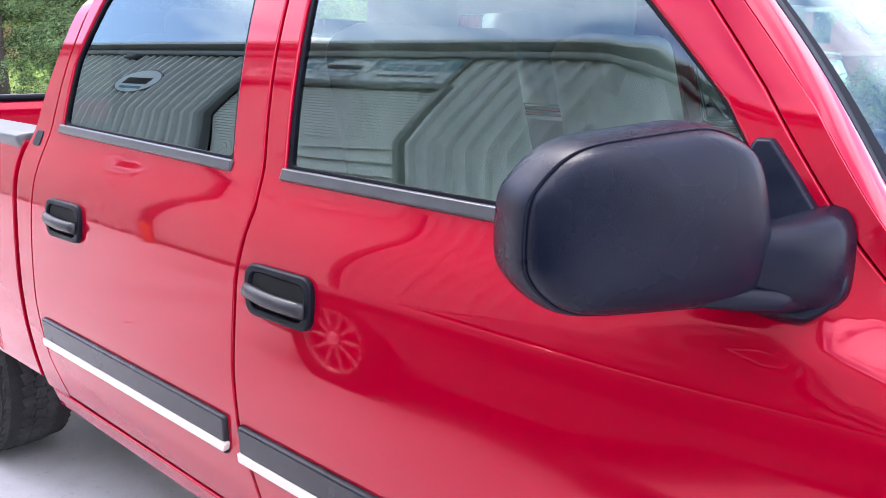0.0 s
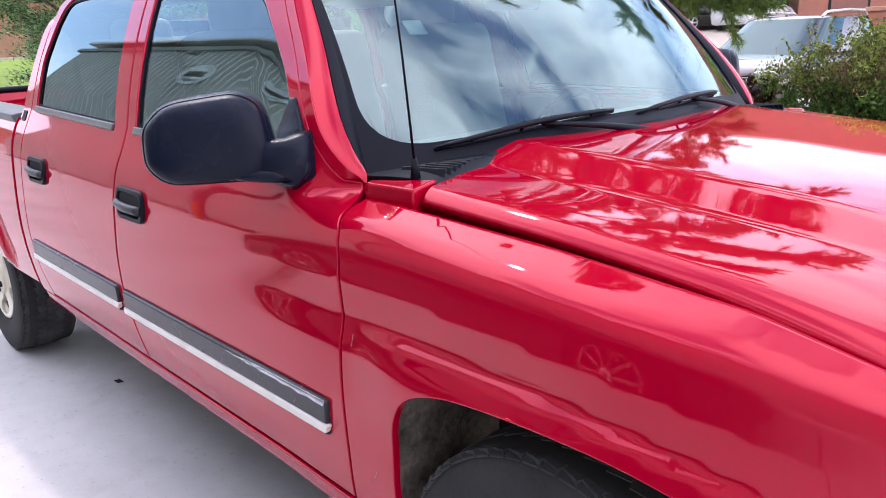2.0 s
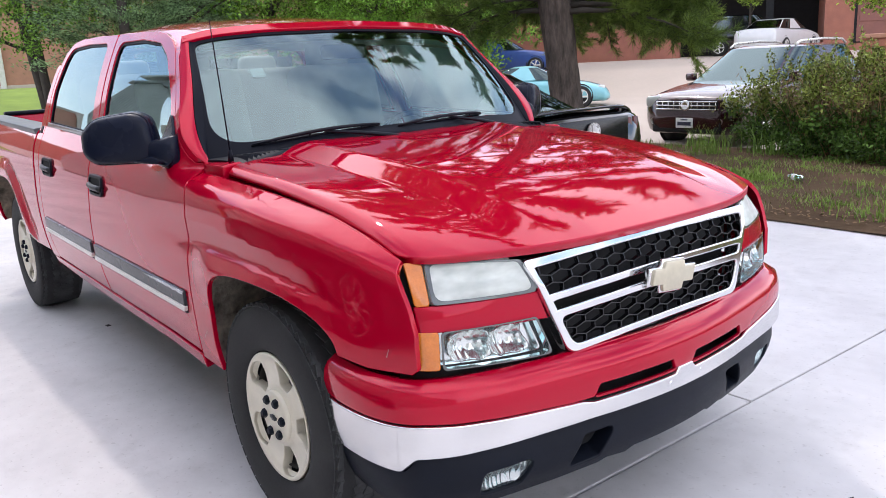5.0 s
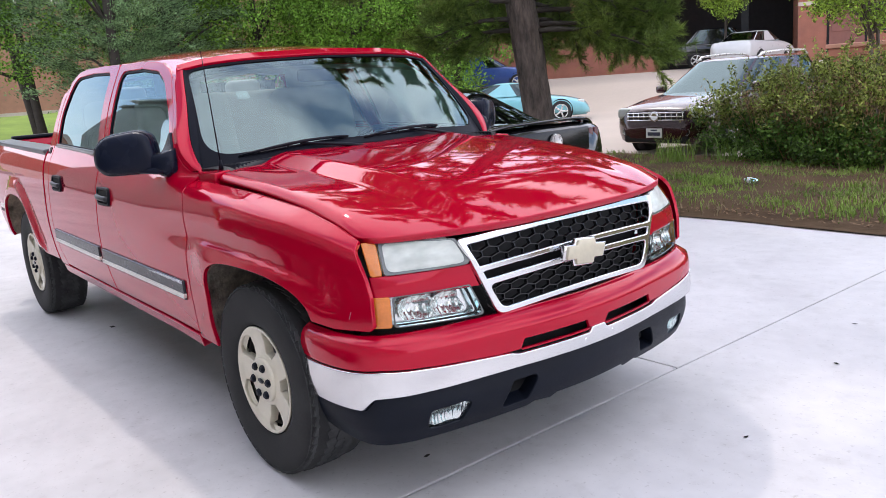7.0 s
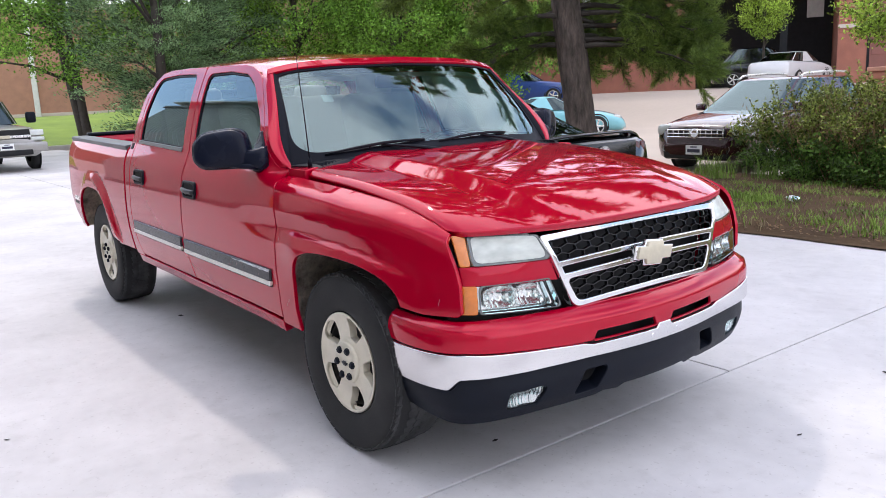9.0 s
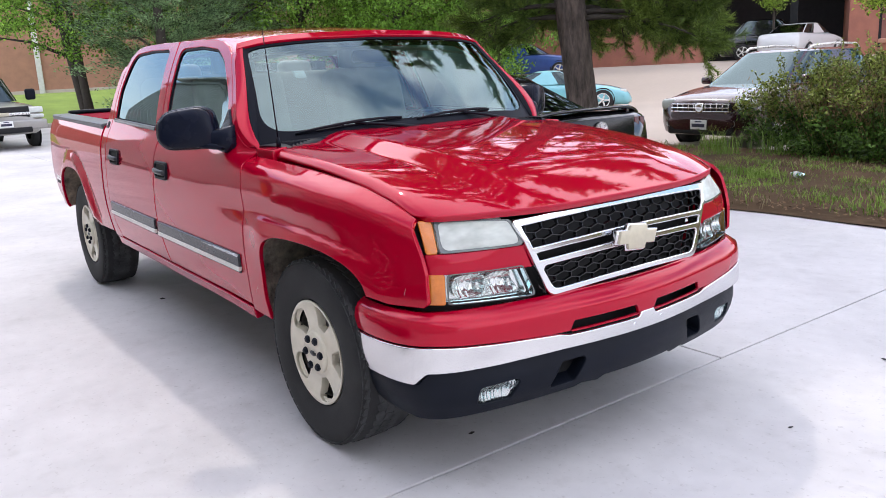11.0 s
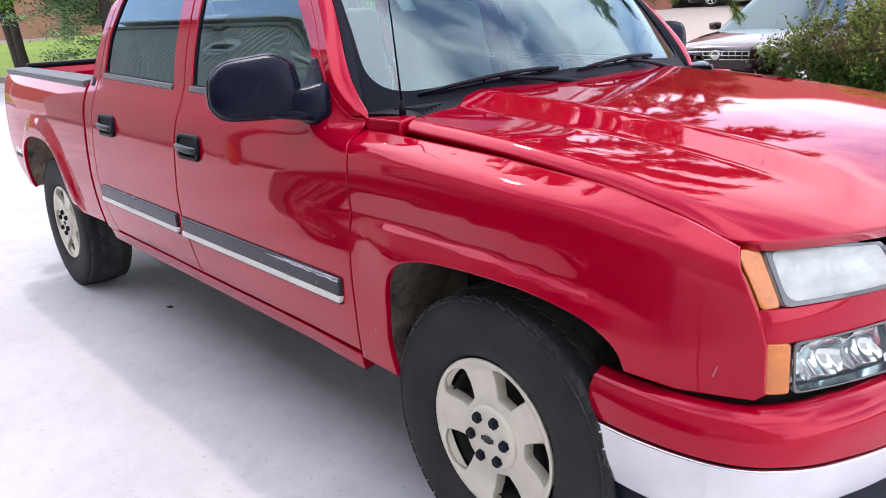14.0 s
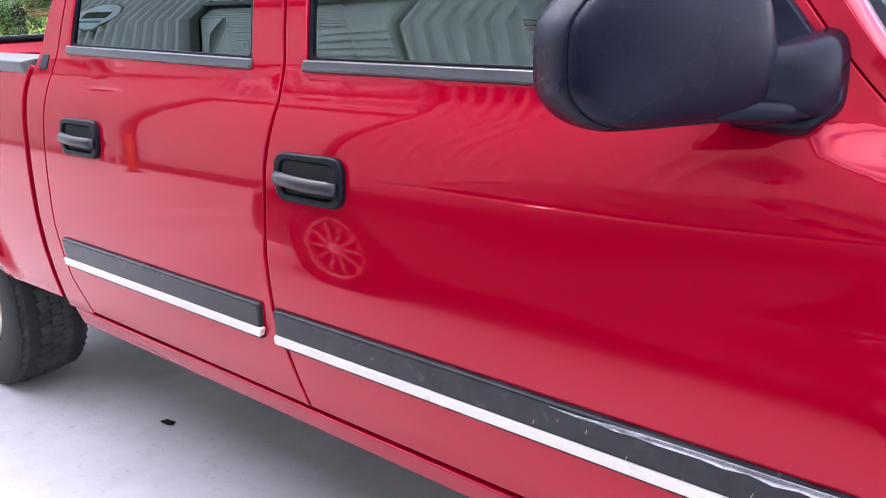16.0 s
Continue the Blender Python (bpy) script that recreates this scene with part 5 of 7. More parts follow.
def blades(name, roots, tall, mat, label, wide=0.006):
    """Grass: one bent blade of three triangles at each root."""
    n = len(roots)
    a = rng.uniform(0, 2 * math.pi, n)
    h = tall * rng.uniform(0.45, 1.15, n)
    lean = h * rng.uniform(0.15, 0.7, n)
    d = np.stack([np.cos(a), np.sin(a), 0 * a], 1)
    sd = np.stack([-np.sin(a), np.cos(a), 0 * a], 1) * wide
    up = np.array([0, 0, 1.0])
    mid = roots + d * (lean * 0.3)[:, None] + up * (h * 0.6)[:, None]
    tip = roots + d * lean[:, None] + up * h[:, None]
    v = np.stack([roots - sd, roots + sd, mid - sd * 0.7, mid + sd * 0.7, tip], 1).reshape(-1, 3)
    f = [q for k in range(0, 5 * n, 5) for q in ((k, k + 1, k + 3, k + 2), (k + 2, k + 3, k + 4))]
    me = bpy.data.meshes.new(name)
    me.from_pydata(v.tolist(), [], f)
    return tagged(part(name, me, mat), label, "grass", kind="stuff")


def tuft_roots(n, per, x0, x1, y0, y1, spread):
    c = np.stack([rng.uniform(x0, x1, n), rng.uniform(y0, y1, n)], 1)
    p = np.repeat(c, per, 0) + rng.normal(0, spread, (n * per, 2))
    return np.column_stack([p, np.full(len(p), 0.03)])


blades("grass_tufts", np.concatenate([tuft_roots(420, 45, -9, 8, 4.95, 8.9, 0.11), tuft_roots(170, 70, -4.5, 4, 4.95, 7.8, 0.12)]), 0.09, M["grass"], "patchy green grass on the soil")
blades("tall_grass", np.concatenate([tuft_roots(22, 60, -1.2, 2.2, 7.0, 8.0, 0.12), tuft_roots(5, 40, -4.8, -2.4, 7.6, 8.4, 0.12)]), 0.42, M["grass"], "long arching grass clumps", 0.007)
blades("dry_grass", tuft_roots(120, 40, -9, 8, 4.8, 8.8, 0.16), 0.09, M["straw"], "dry straw-coloured grass and litter")
# fallen leaves along the strip's edge
M["litter"] = material("leaf_litter", (0.17, 0.10, 0.05), 0.9, spread=0.5, scale=20, fine=60)
n = 1500
c = np.column_stack([rng.uniform(-8, 6, n), 4.58 + np.abs(rng.normal(0, 0.35, n)), rng.uniform(0.04, 0.07, n)])
a = rng.uniform(0, 6.28, n)
d1 = np.column_stack([np.cos(a), np.sin(a), rng.uniform(-0.4, 0.4, n)]) * 0.022
d2 = np.column_stack([-np.sin(a), np.cos(a), rng.uniform(-0.4, 0.4, n)]) * 0.013
me = bpy.data.meshes.new("litter")
me.from_pydata(np.stack([c - d1, c - d2, c + d1, c + d2], 1).reshape(-1, 3).tolist(), [], [(k, k + 1, k + 2, k + 3) for k in range(0, 4 * n, 4)])
tagged(part("leaf_litter", me, M["litter"]), "brown fallen leaves on the soil", "leaves", kind="stuff")

# clear plastic bottle on the strip
bottle = thing("plastic_bottle", "crushed clear plastic bottle lying on the soil", "bottle", at=pose(-2.05, 6.24, 0.12, 0, 0, 60))
M["pet"] = glass("clear_plastic", (0.85, 0.9, 0.92))
bm = lathe([(0.0, -0.12), (0.030, -0.12), (0.034, -0.11), (0.034, -0.04), (0.030, -0.035), (0.034, -0.03), (0.034, 0.04), (0.028, 0.07), (0.013, 0.10), (0.013, 0.115)], 16)
part("bottle_body", bm, M["pet"], bottle)
part("bottle_label", lathe([(0.0348, -0.025), (0.0348, 0.03)], 16), M["white_card"], bottle, "pale paper label")
part("bottle_cap", lathe([(0.0, 0.125), (0.015, 0.125), (0.015, 0.105)], 12), M["white_card"], bottle)

# leaves and grit on the concrete
M["dark_leaf"] = material("dead_leaf", (0.030, 0.026, 0.024), 0.9, spread=0.4, scale=30)
for x, y, size in ((-2.78, -0.72, 0.036), (0.36, -0.44, 0.022), (1.62, -0.85, 0.03), (1.1, 1.55, 0.02), (1.45, 1.35, 0.018), (1.7, 2.2, 0.02), (0.9, 2.2, 0.016), (2.15, 0.2, 0.022), (-4.9, -2.3, 0.03), (-5.6, -1.9, 0.02), (-1.2, -2.1, 0.016),
                   (2.35, 1.15, 0.035), (1.9, 0.35, 0.012), (1.2, 0.55, 0.014)):
    bm = bmesh.new()
    pts = [(-1, 0, 0.05), (-0.4, 0.42, 0.16), (0.3, 0.36, 0.10), (1.0, 0.05, 0.22), (0.4, -0.38, 0.08), (-0.35, -0.34, 0.14)]
    turn = Matrix.Rotation(rng.uniform(0, 6.28), 4, "Z")
    vs = [bm.verts.new(Matrix.Translation((x, y, 0.002)) @ turn @ (Vector(p) * size)) for p in pts]
    mid = bm.verts.new((x, y, 0.002 + size * 0.04))
    for k in range(6):
        bm.faces.new((vs[k], vs[(k + 1) % 6], mid))
    bmesh.ops.solidify(bm, geom=list(bm.faces), thickness=0.0012)
    tagged(part("fallen_leaf", bm, M["dark_leaf"]), "small dark dead leaf on the concrete", "leaf", "leaves on the concrete")

# lawn on the bank, with its kerb
bm = bmesh.new()
bmesh.ops.create_grid(bm, x_segments=30, y_segments=50, size=0.5, matrix=Matrix.Translation((-46.5, 13.5, 0)) @ Matrix.Diagonal((30, 41, 1, 1)))
for v in bm.verts:
    v.co.z = float(rise(np.array(v.co.x), np.array(v.co.y))) + 0.05
tagged(part("lawn", bm, M["lawn"]), "bright green lawn rising behind a kerb", "lawn", kind="structure")
bm = bmesh.new()
slab(bm, Matrix.Translation((-31.4, 13.5, 0.06)), (0.18, 41, 0.22), 0.03)
tagged(part("kerb", bm, M["kerb"]), "pale concrete kerb along the lawn", "kerb", kind="structure")

# ---- buildings ----
M["brick"] = material("red_brick", (0.36, 0.145, 0.10), 0.85, spread=0.18, scale=2.5, fine=30, bump=0.002, bump_scale=60)
M["brick_pale"] = material("pale_brick", (0.46, 0.24, 0.17), 0.85, spread=0.15, scale=2.5, fine=30, bump=0.002, bump_scale=60)
M["band"] = material("stone_band", (0.55, 0.48, 0.42), 0.8, spread=0.1, scale=4)
M["steel_wall"] = material("grey_green_steel_cladding", (0.50, 0.51, 0.475), 0.45, 0.0, 0.10, 0.6, 14)
M["steel_trim"] = material("dark_steel_trim", (0.10, 0.105, 0.10), 0.5, 0.3)
M["shutter"] = material("white_roller_shutter", (0.66, 0.68, 0.62), 0.5, spread=0.06, scale=2)
M["teal_print"] = material("teal_banner_print", (0.05, 0.20, 0.26), 0.55, spread=0.08)
M["pale_print"] = material("pale_banner_print", (0.66, 0.70, 0.72), 0.55, spread=0.05)
# near-black for print and frames; on insides it holds shade in the colour
M["dark_gap"] = material("near_black_and_shade", (0.012, 0.013, 0.015), 0.9)
M["brown_door"] = material("brown_panel", (0.22, 0.09, 0.07), 0.7)
M["white_metal"] = material("white_painted_metal", (0.70, 0.69, 0.67), 0.5)


def courses(parent, m, x0, x1, z0, z1, pitch, mat):
    """Recessed bed joints: proud courses of brick as long bars on the wall's face (local y = 0, facing -y)."""
    z = z0
    while z < z1:
        bm = bmesh.new()
        slab(bm, m @ Matrix.Translation(((x0 + x1) / 2, -0.012, z + pitch * 0.43)), (x1 - x0, 0.024, pitch * 0.86))
        part("brick_course", bm, mat, parent, smooth=False)
        z += pitch


# metal workshop behind the path: ribbed cladding, eaves, a roller shutter and a banner
shop = thing("metal_workshop", "long grey-green ribbed steel workshop with a roller shutter", "building")
SHOP_Y, SHOP_TOP, SX0, SX1 = -6.5, 6.68, -24.0, 26.0
DOOR = (-12.0, -7.55, 5.55)


def ribbed(name, x0, x1, z0, z1, y, mat, parent, pitch=0.30, deep=0.085):
    prof, x = [], x0
    while x < x1:
        prof += [(x, 0), (x + pitch * 0.62, 0), (x + pitch * 0.70, deep), (x + pitch * 0.92, deep)]
        x += pitch
    bm = bmesh.new()
    top = [bm.verts.new((px, y + dy, z1)) for px, dy in prof if px <= x1]
    low = [bm.verts.new((px, y + dy, z0)) for px, dy in prof if px <= x1]
    for k in range(len(top) - 1):
        bm.faces.new((low[k], low[k + 1], top[k + 1], top[k]))
    return part(name, bm, mat, parent, smooth=False)


ribbed("cladding", SX0, DOOR[0], 0, SHOP_TOP, SHOP_Y, M["steel_wall"], shop)
ribbed("cladding", DOOR[0], DOOR[1], DOOR[2], SHOP_TOP, SHOP_Y, M["steel_wall"], shop)
ribbed("cladding", DOOR[1], SX1, 0, SHOP_TOP, SHOP_Y, M["steel_wall"], shop)
part("end_wall", box((0.08, 22, SHOP_TOP), 0.0, Matrix.Translation((SX0, SHOP_Y - 11.0, SHOP_TOP / 2))), M["steel_wall"], shop, smooth=False)
part("end_wall", box((0.08, 22, SHOP_TOP), 0.0, Matrix.Translation((SX1, SHOP_Y - 11.0, SHOP_TOP / 2))), M["steel_wall"], shop, smooth=False)
part("back_wall", box((SX1 - SX0, 0.1, SHOP_TOP), 0.0, Matrix.Translation(((SX0 + SX1) / 2, SHOP_Y - 22, SHOP_TOP / 2))), M["steel_wall"], shop, smooth=False)
part("eaves_trim", box((SX1 - SX0 + 0.4, 0.18, 0.22), 0.02, Matrix.Translation(((SX0 + SX1) / 2, SHOP_Y + 0.06, SHOP_TOP + 0.02))), M["steel_trim"], shop)
roof = bmesh.new()
slab(roof, Matrix.Translation(((SX0 + SX1) / 2, SHOP_Y - 11, SHOP_TOP + 0.25)) @ Matrix.Rotation(radians(1.5), 4, "X"), (SX1 - SX0 + 0.4, 22.3, 0.12))
part("roof", roof, M["steel_wall"], shop, smooth=False)
part("base_trim", box((SX1 - SX0, 0.20, 0.16), 0.01, Matrix.Translation(((SX0 + SX1) / 2, SHOP_Y - 0.02, 0.08))), M["steel_trim"], shop)
shutter = part("roller_shutter", box((DOOR[1] - DOOR[0], 0.02, DOOR[2]), 0.0, Matrix.Translation(((DOOR[0] + DOOR[1]) / 2, SHOP_Y - 0.12, DOOR[2] / 2))), M["shutter"], shop, "white slatted roller shutter", smooth=False)
slat_mesh = None
z = 0.06
while z < DOOR[2] - 0.05:
    bm = bmesh.new()
    slab(bm, Matrix(), (DOOR[1] - DOOR[0], 0.05, 0.082), 0.018, 2) if slat_mesh is None else None
    if slat_mesh is None:
        ob = part("slat", bm, M["shutter"], shutter, smooth=False)
        slat_mesh = ob.data
    else:
        bm.free()
        ob = new("slat", slat_mesh)
        ob.parent = shutter
    ob.matrix_local = Matrix.Translation(((DOOR[0] + DOOR[1]) / 2, SHOP_Y - 0.09, z))
    z += 0.095
for x in (DOOR[0] - 0.06, DOOR[1] + 0.06):
    part("door_jamb", box((0.12, 0.14, DOOR[2] + 0.1), 0.01, Matrix.Translation((x, SHOP_Y + 0.03, DOOR[2] / 2))), M["steel_trim"], shop)
part("door_head", box((DOOR[1] - DOOR[0] + 0.24, 0.14, 0.14), 0.01, Matrix.Translation(((DOOR[0] + DOOR[1]) / 2, SHOP_Y + 0.03, DOOR[2] + 0.06))), M["steel_trim"], shop)

banner = thing("banner_sign", "teal and white printed banner above the roller shutter", "sign", at=pose(-9.9, SHOP_Y + 0.06, 6.16))
part("banner_top", box((4.5, 0.012, 0.50), 0.0, Matrix.Translation((0, 0.0, 0.20))), M["teal_print"], banner, smooth=False)
part("banner_foot", box((4.5, 0.012, 0.36), 0.0, Matrix.Translation((0, 0.0, -0.23))), M["pale_print"], banner, smooth=False)
oval = [(0.62 * math.cos(2 * math.pi * k / 40), 0.36 * math.sin(2 * math.pi * k / 40)) for k in range(40)]
for n, k, dep, mat in (("oval_rim", 1.0, 0.014, "steel_trim"), ("oval_field", 0.92, 0.018, "pale_print")):
    bm = prism([(x * k, z * k) for x, z in oval], dep)
    bm.transform(Matrix.Rotation(math.pi, 4, "Z") @ Matrix.Translation((-0.05, -0.006, 0.02)))
    part(n, bm, M[mat], banner, smooth=False)
part("emblem_bar", box((0.75, 0.008, 0.16), 0.0, Matrix.Translation((0.05, 0.030, 0.04))), M["dark_gap"], banner, "plain dark emblem shape", smooth=False)
part("emblem_bar", box((0.85, 0.008, 0.05), 0.0, Matrix.Translation((0.05, 0.030, -0.14))), M["teal_print"], banner, smooth=False)
for x, z, w, h in ((-1.35, 0.26, 1.25, 0.14), (1.35, 0.26, 1.1, 0.10), (1.4, -0.22, 1.2, 0.08)):
    part("text_bar", box((w, 0.008, h), 0.0, Matrix.Translation((x, 0.011, z))), M["pale_print"] if z > 0 else M["dark_gap"], banner, "plain bar of lettering", smooth=False)
words = bpy.data.curves.new("lettering", "FONT")
words.body, words.size, words.extrude, words.align_x, words.align_y = "Specializing in", 0.24, 0.003, "CENTER", "CENTER"
lettering = new("lettering", words)
words.materials.append(M["dark_gap"])
lettering.parent = banner
lettering.matrix_local = Matrix.Translation((-1.25, 0.012, -0.23)) @ Euler((radians(90), 0, math.pi)).to_matrix().to_4x4()
wall_sign = thing("wall_sign", "oval pale sign fixed to the ribbed steel wall", "sign", at=pose(-15.2, SHOP_Y + 0.06, 5.3))
for n, k, dep, mat in (("sign_rim", 1.0, 0.03, "steel_trim"), ("sign_face", 0.94, 0.035, "pale_print")):
    bm = prism([(x * k * 1.25, z * k * 1.5) for x, z in oval], dep)
    bm.transform(Matrix.Rotation(math.pi, 4, "Z"))
    part(n, bm, M[mat], wall_sign, smooth=False)
part("emblem_bar", box((0.9, 0.01, 0.28), 0.0, Matrix.Translation((0, 0.042, 0.0))), M["dark_gap"], wall_sign, smooth=False)
part("emblem_bar", box((0.8, 0.01, 0.10), 0.0, Matrix.Translation((0, 0.042, -0.30))), M["teal_print"], wall_sign, smooth=False)
lampbox = thing("wall_light", "small dark wall light under the eaves", "light", at=pose(-16.6, SHOP_Y + 0.12, 6.45))
part("lamp_body", box((0.34, 0.22, 0.20), 0.03), M["steel_trim"], lampbox)

# brick building on the ramp, facing the yard
R_AT = Matrix.Translation((-16.0, 31.8, 0)) @ Matrix.Rotation(math.atan2(0.495, 0.868), 4, "Z")
right_block = thing("brick_workshop", "red brick workshop with a dark open bay", "building", at=R_AT)


def wall_piece(x0, x1, z0, z1, mat=None, parent=right_block, n="wall", deep=0.4):
    return part(n, box((x1 - x0, deep, z1 - z0), 0.0, Matrix.Translation(((x0 + x1) / 2, deep / 2, (z0 + z1) / 2))), mat or M["brick"], parent, smooth=False)


wall_piece(-30, -14.5, -1, 9, M["brick_pale"])
wall_piece(-14.5, -5.6, -1, 9)
wall_piece(-5.6, -0.75, 5.4, 9)
wall_piece(-0.75, 1.25, 6.4, 9)
wall_piece(1.25, 16, -1, 9)
wall_piece(-5.6, -4.6, -1, 5.4)
courses(right_block, Matrix(), 1.25, 9, 2.0, 6.6, 0.10, M["brick"])
courses(right_block, Matrix(), -14.5, -5.6, 1.0, 5.2, 0.12, M["brick"])
for z in (3.55, 4.75):
    part("stone_band", box((8.0, 0.10, 0.16), 0.0, Matrix.Translation((5.25, -0.02, z))), M["band"], right_block, smooth=False)
# back and roof near-black: the open bay's shade is put into their colour
part("bay_back", box((8.5, 0.1, 8.0), 0.0, Matrix.Translation((-2.4, 5.0, 3.5))), M["dark_gap"], right_block, smooth=False)
part("bay_side", box((0.1, 5.0, 8.0), 0.0, Matrix.Translation((1.3, 2.6, 3.5))), M["brick"], right_block, smooth=False)
part("bay_roof", box((8.5, 5.0, 0.1), 0.0, Matrix.Translation((-2.4, 2.6, 7.0))), M["dark_gap"], right_block, smooth=False)
part("bay_notice", box((0.75, 0.04, 1.15), 0.0, Matrix.Translation((0.45, 4.9, 4.9))), M["white_metal"], right_block, "pale notice on the bay's back wall", smooth=False)
part("bay_post", box((0.30, 0.30, 7.0), 0.02, Matrix.Translation((-0.9, 0.15, 3.0))), M["dark_gap"], right_block, smooth=False)
d_ = part("panel_door", box((1.35, 0.10, 3.2), 0.01, Matrix.Translation((3.15, -0.03, 3.10))), M["brown_door"], right_block, "brown panelled door", smooth=False)
part("door_frame", box((1.55, 0.06, 3.35), 0.01, Matrix.Translation((3.15, -0.015, 3.13))), M["dark_gap"], right_block, smooth=False)
for k in range(6):
    part("door_panel", box((1.2, 0.03, 0.30), 0.012, Matrix.Translation((3.15, -0.085, 2.45 + 0.4 * k))), M["brown_door"], d_, smooth=False)
part("window", box((0.7, 0.08, 2.0), 0.01, Matrix.Translation((4.6, -0.02, 3.2))), M["glass_car"], right_block, smooth=False)
for x in (-13.0, -9.6, -7.2):
    w_ = part("window", box((2.0, 0.08, 1.9), 0.01, Matrix.Translation((x, -0.02, 4.3))), M["dark_gap"], right_block, "dark shop window", smooth=False)
    part("awning", box((2.2, 0.7, 0.10), 0.01, Matrix.Translation((x, -0.35, 5.45))), M["white_metal"], w_, smooth=False)
part("parapet", box((46, 0.5, 0.25), 0.02, Matrix.Translation((-7, 0.2, 9.1))), M["band"], right_block, smooth=False)

# low brick enclosure behind the hedge
pen = thing("brick_enclosure", "low brown-red brick enclosure wall", "wall", at=pose(-6.0, 17.6, 0, 0, 0, 10))
part("wall", box((5.0, 0.3, 1.56), 0.02, Matrix.Translation((2.0, 0, 0.78))), M["brick"], pen, smooth=False)
courses(pen, Matrix.Translation((0, -0.15, 0)), -0.5, 4.5, 0.1, 1.5, 0.16, M["brick"])
part("coping", box((5.1, 0.4, 0.10), 0.02, Matrix.Translation((2.0, 0, 1.61))), M["brick_pale"], pen, smooth=False)

# long brick building behind the lawn
L_AT = Matrix.Translation((-50.0, 11.0, 0)) @ Matrix.Rotation(math.atan2(-0.961, -0.277) + math.pi, 4, "Z")
left_block = thing("brick_hall", "long pale-red brick hall behind the lawn", "building", at=L_AT)
wall_piece(-45, 45, 0, 7.5, M["brick_pale"], left_block)
courses(left_block, Matrix(), -28, 28, 1.0, 6.6, 0.15, M["brick_pale"])
part("plinth", box((90, 0.16, 0.35), 0.02, Matrix.Translation((0, -0.05, 1.22))), M["band"], left_block, smooth=False)
part("parapet", box((90.4, 0.6, 0.3), 0.02, Matrix.Translation((0, 0.2, 7.6))), M["band"], left_block, smooth=False)
for x in (-22.0, -3.4, 15.0):
    part("downspout", box((0.30, 0.22, 6.4), 0.03, Matrix.Translation((x, -0.12, 4.2))), M["white_metal"], left_block, "white metal downspout", smooth=False)

# ---- other vehicles ----
M["maroon"] = material("maroon_paint", (0.035, 0.003, 0.009), 0.2, spread=0.06, scale=2, coat=0.9, spec=0.4)
M["black_paint"] = material("black_paint", (0.003, 0.003, 0.004), 0.12, spread=0.1, coat=1.0, spec=0.5)
M["dark_red_lens"] = material("dark_red_lens", (0.07, 0.004, 0.005), 0.2, coat=0.5)
M["teal_paint"] = material("pale_teal_paint", (0.20, 0.52, 0.58), 0.3, spread=0.05, coat=1.0)
M["white_paint"] = material("white_paint", (0.58, 0.59, 0.60), 0.3, spread=0.04, coat=0.8)
M["silver_paint"] = material("pewter_paint", (0.36, 0.345, 0.32), 0.32, 0.5, 0.05, 3, coat=0.8)
M["graphite_paint"] = material("graphite_paint", (0.045, 0.047, 0.05), 0.3, 0.5, 0.05, 3, coat=1.0)
M["blue_paint"] = material("blue_paint", (0.02, 0.07, 0.30), 0.3, coat=1.0)
M["dark_bar"] = material("dark_lettering", (0.03, 0.03, 0.06), 0.6)


def road_wheel(parent, x, y, r, wide, s, spokes=5):
    w = part("wheel", lathe([(r * 0.62, s * wide * 0.46), (r * 0.70, s * wide * 0.50), (r * 0.88, s * wide * 0.50), (r * 0.97, s * wide * 0.40), (r, s * wide * 0.2), (r, -s * wide * 0.3), (r * 0.9, -s * wide * 0.5), (r * 0.5, -s * wide * 0.5)], 36), M["rubber"], parent)
    w.matrix_local = Matrix.Translation((x, y, r))
    rim = part("rim", lathe([(r * 0.66, s * wide * 0.47), (r * 0.62, s * wide * 0.44), (r * 0.58, s * wide * 0.25), (r * 0.55, s * wide * 0.1), (0.0, s * wide * 0.1)], 36), M["alloy_dark"], w)
    part("rim_lip", lathe([(r * 0.69, s * wide * 0.485), (r * 0.67, s * wide * 0.505), (r * 0.63, s * wide * 0.49), (r * 0.61, s * wide * 0.44)], 36), M["silver_trim"], rim)
    for k in range(spokes):
        bm = bmesh.new()
        slab(bm, Matrix.Rotation(2 * math.pi * k / spokes, 4, "Y") @ Matrix.Translation((r * 0.34, s * wide * 0.42, 0)), (r * 0.58, wide * 0.10, r * (0.16 if spokes < 8 else 0.08)), 0.008, 1)
        part("spoke", bm, M["silver_trim"], rim)
    part("hub", lathe([(0.0, s * wide * 0.50), (r * 0.13, s * wide * 0.49), (r * 0.15, s * wide * 0.40)], 16), M["silver_trim"], rim)


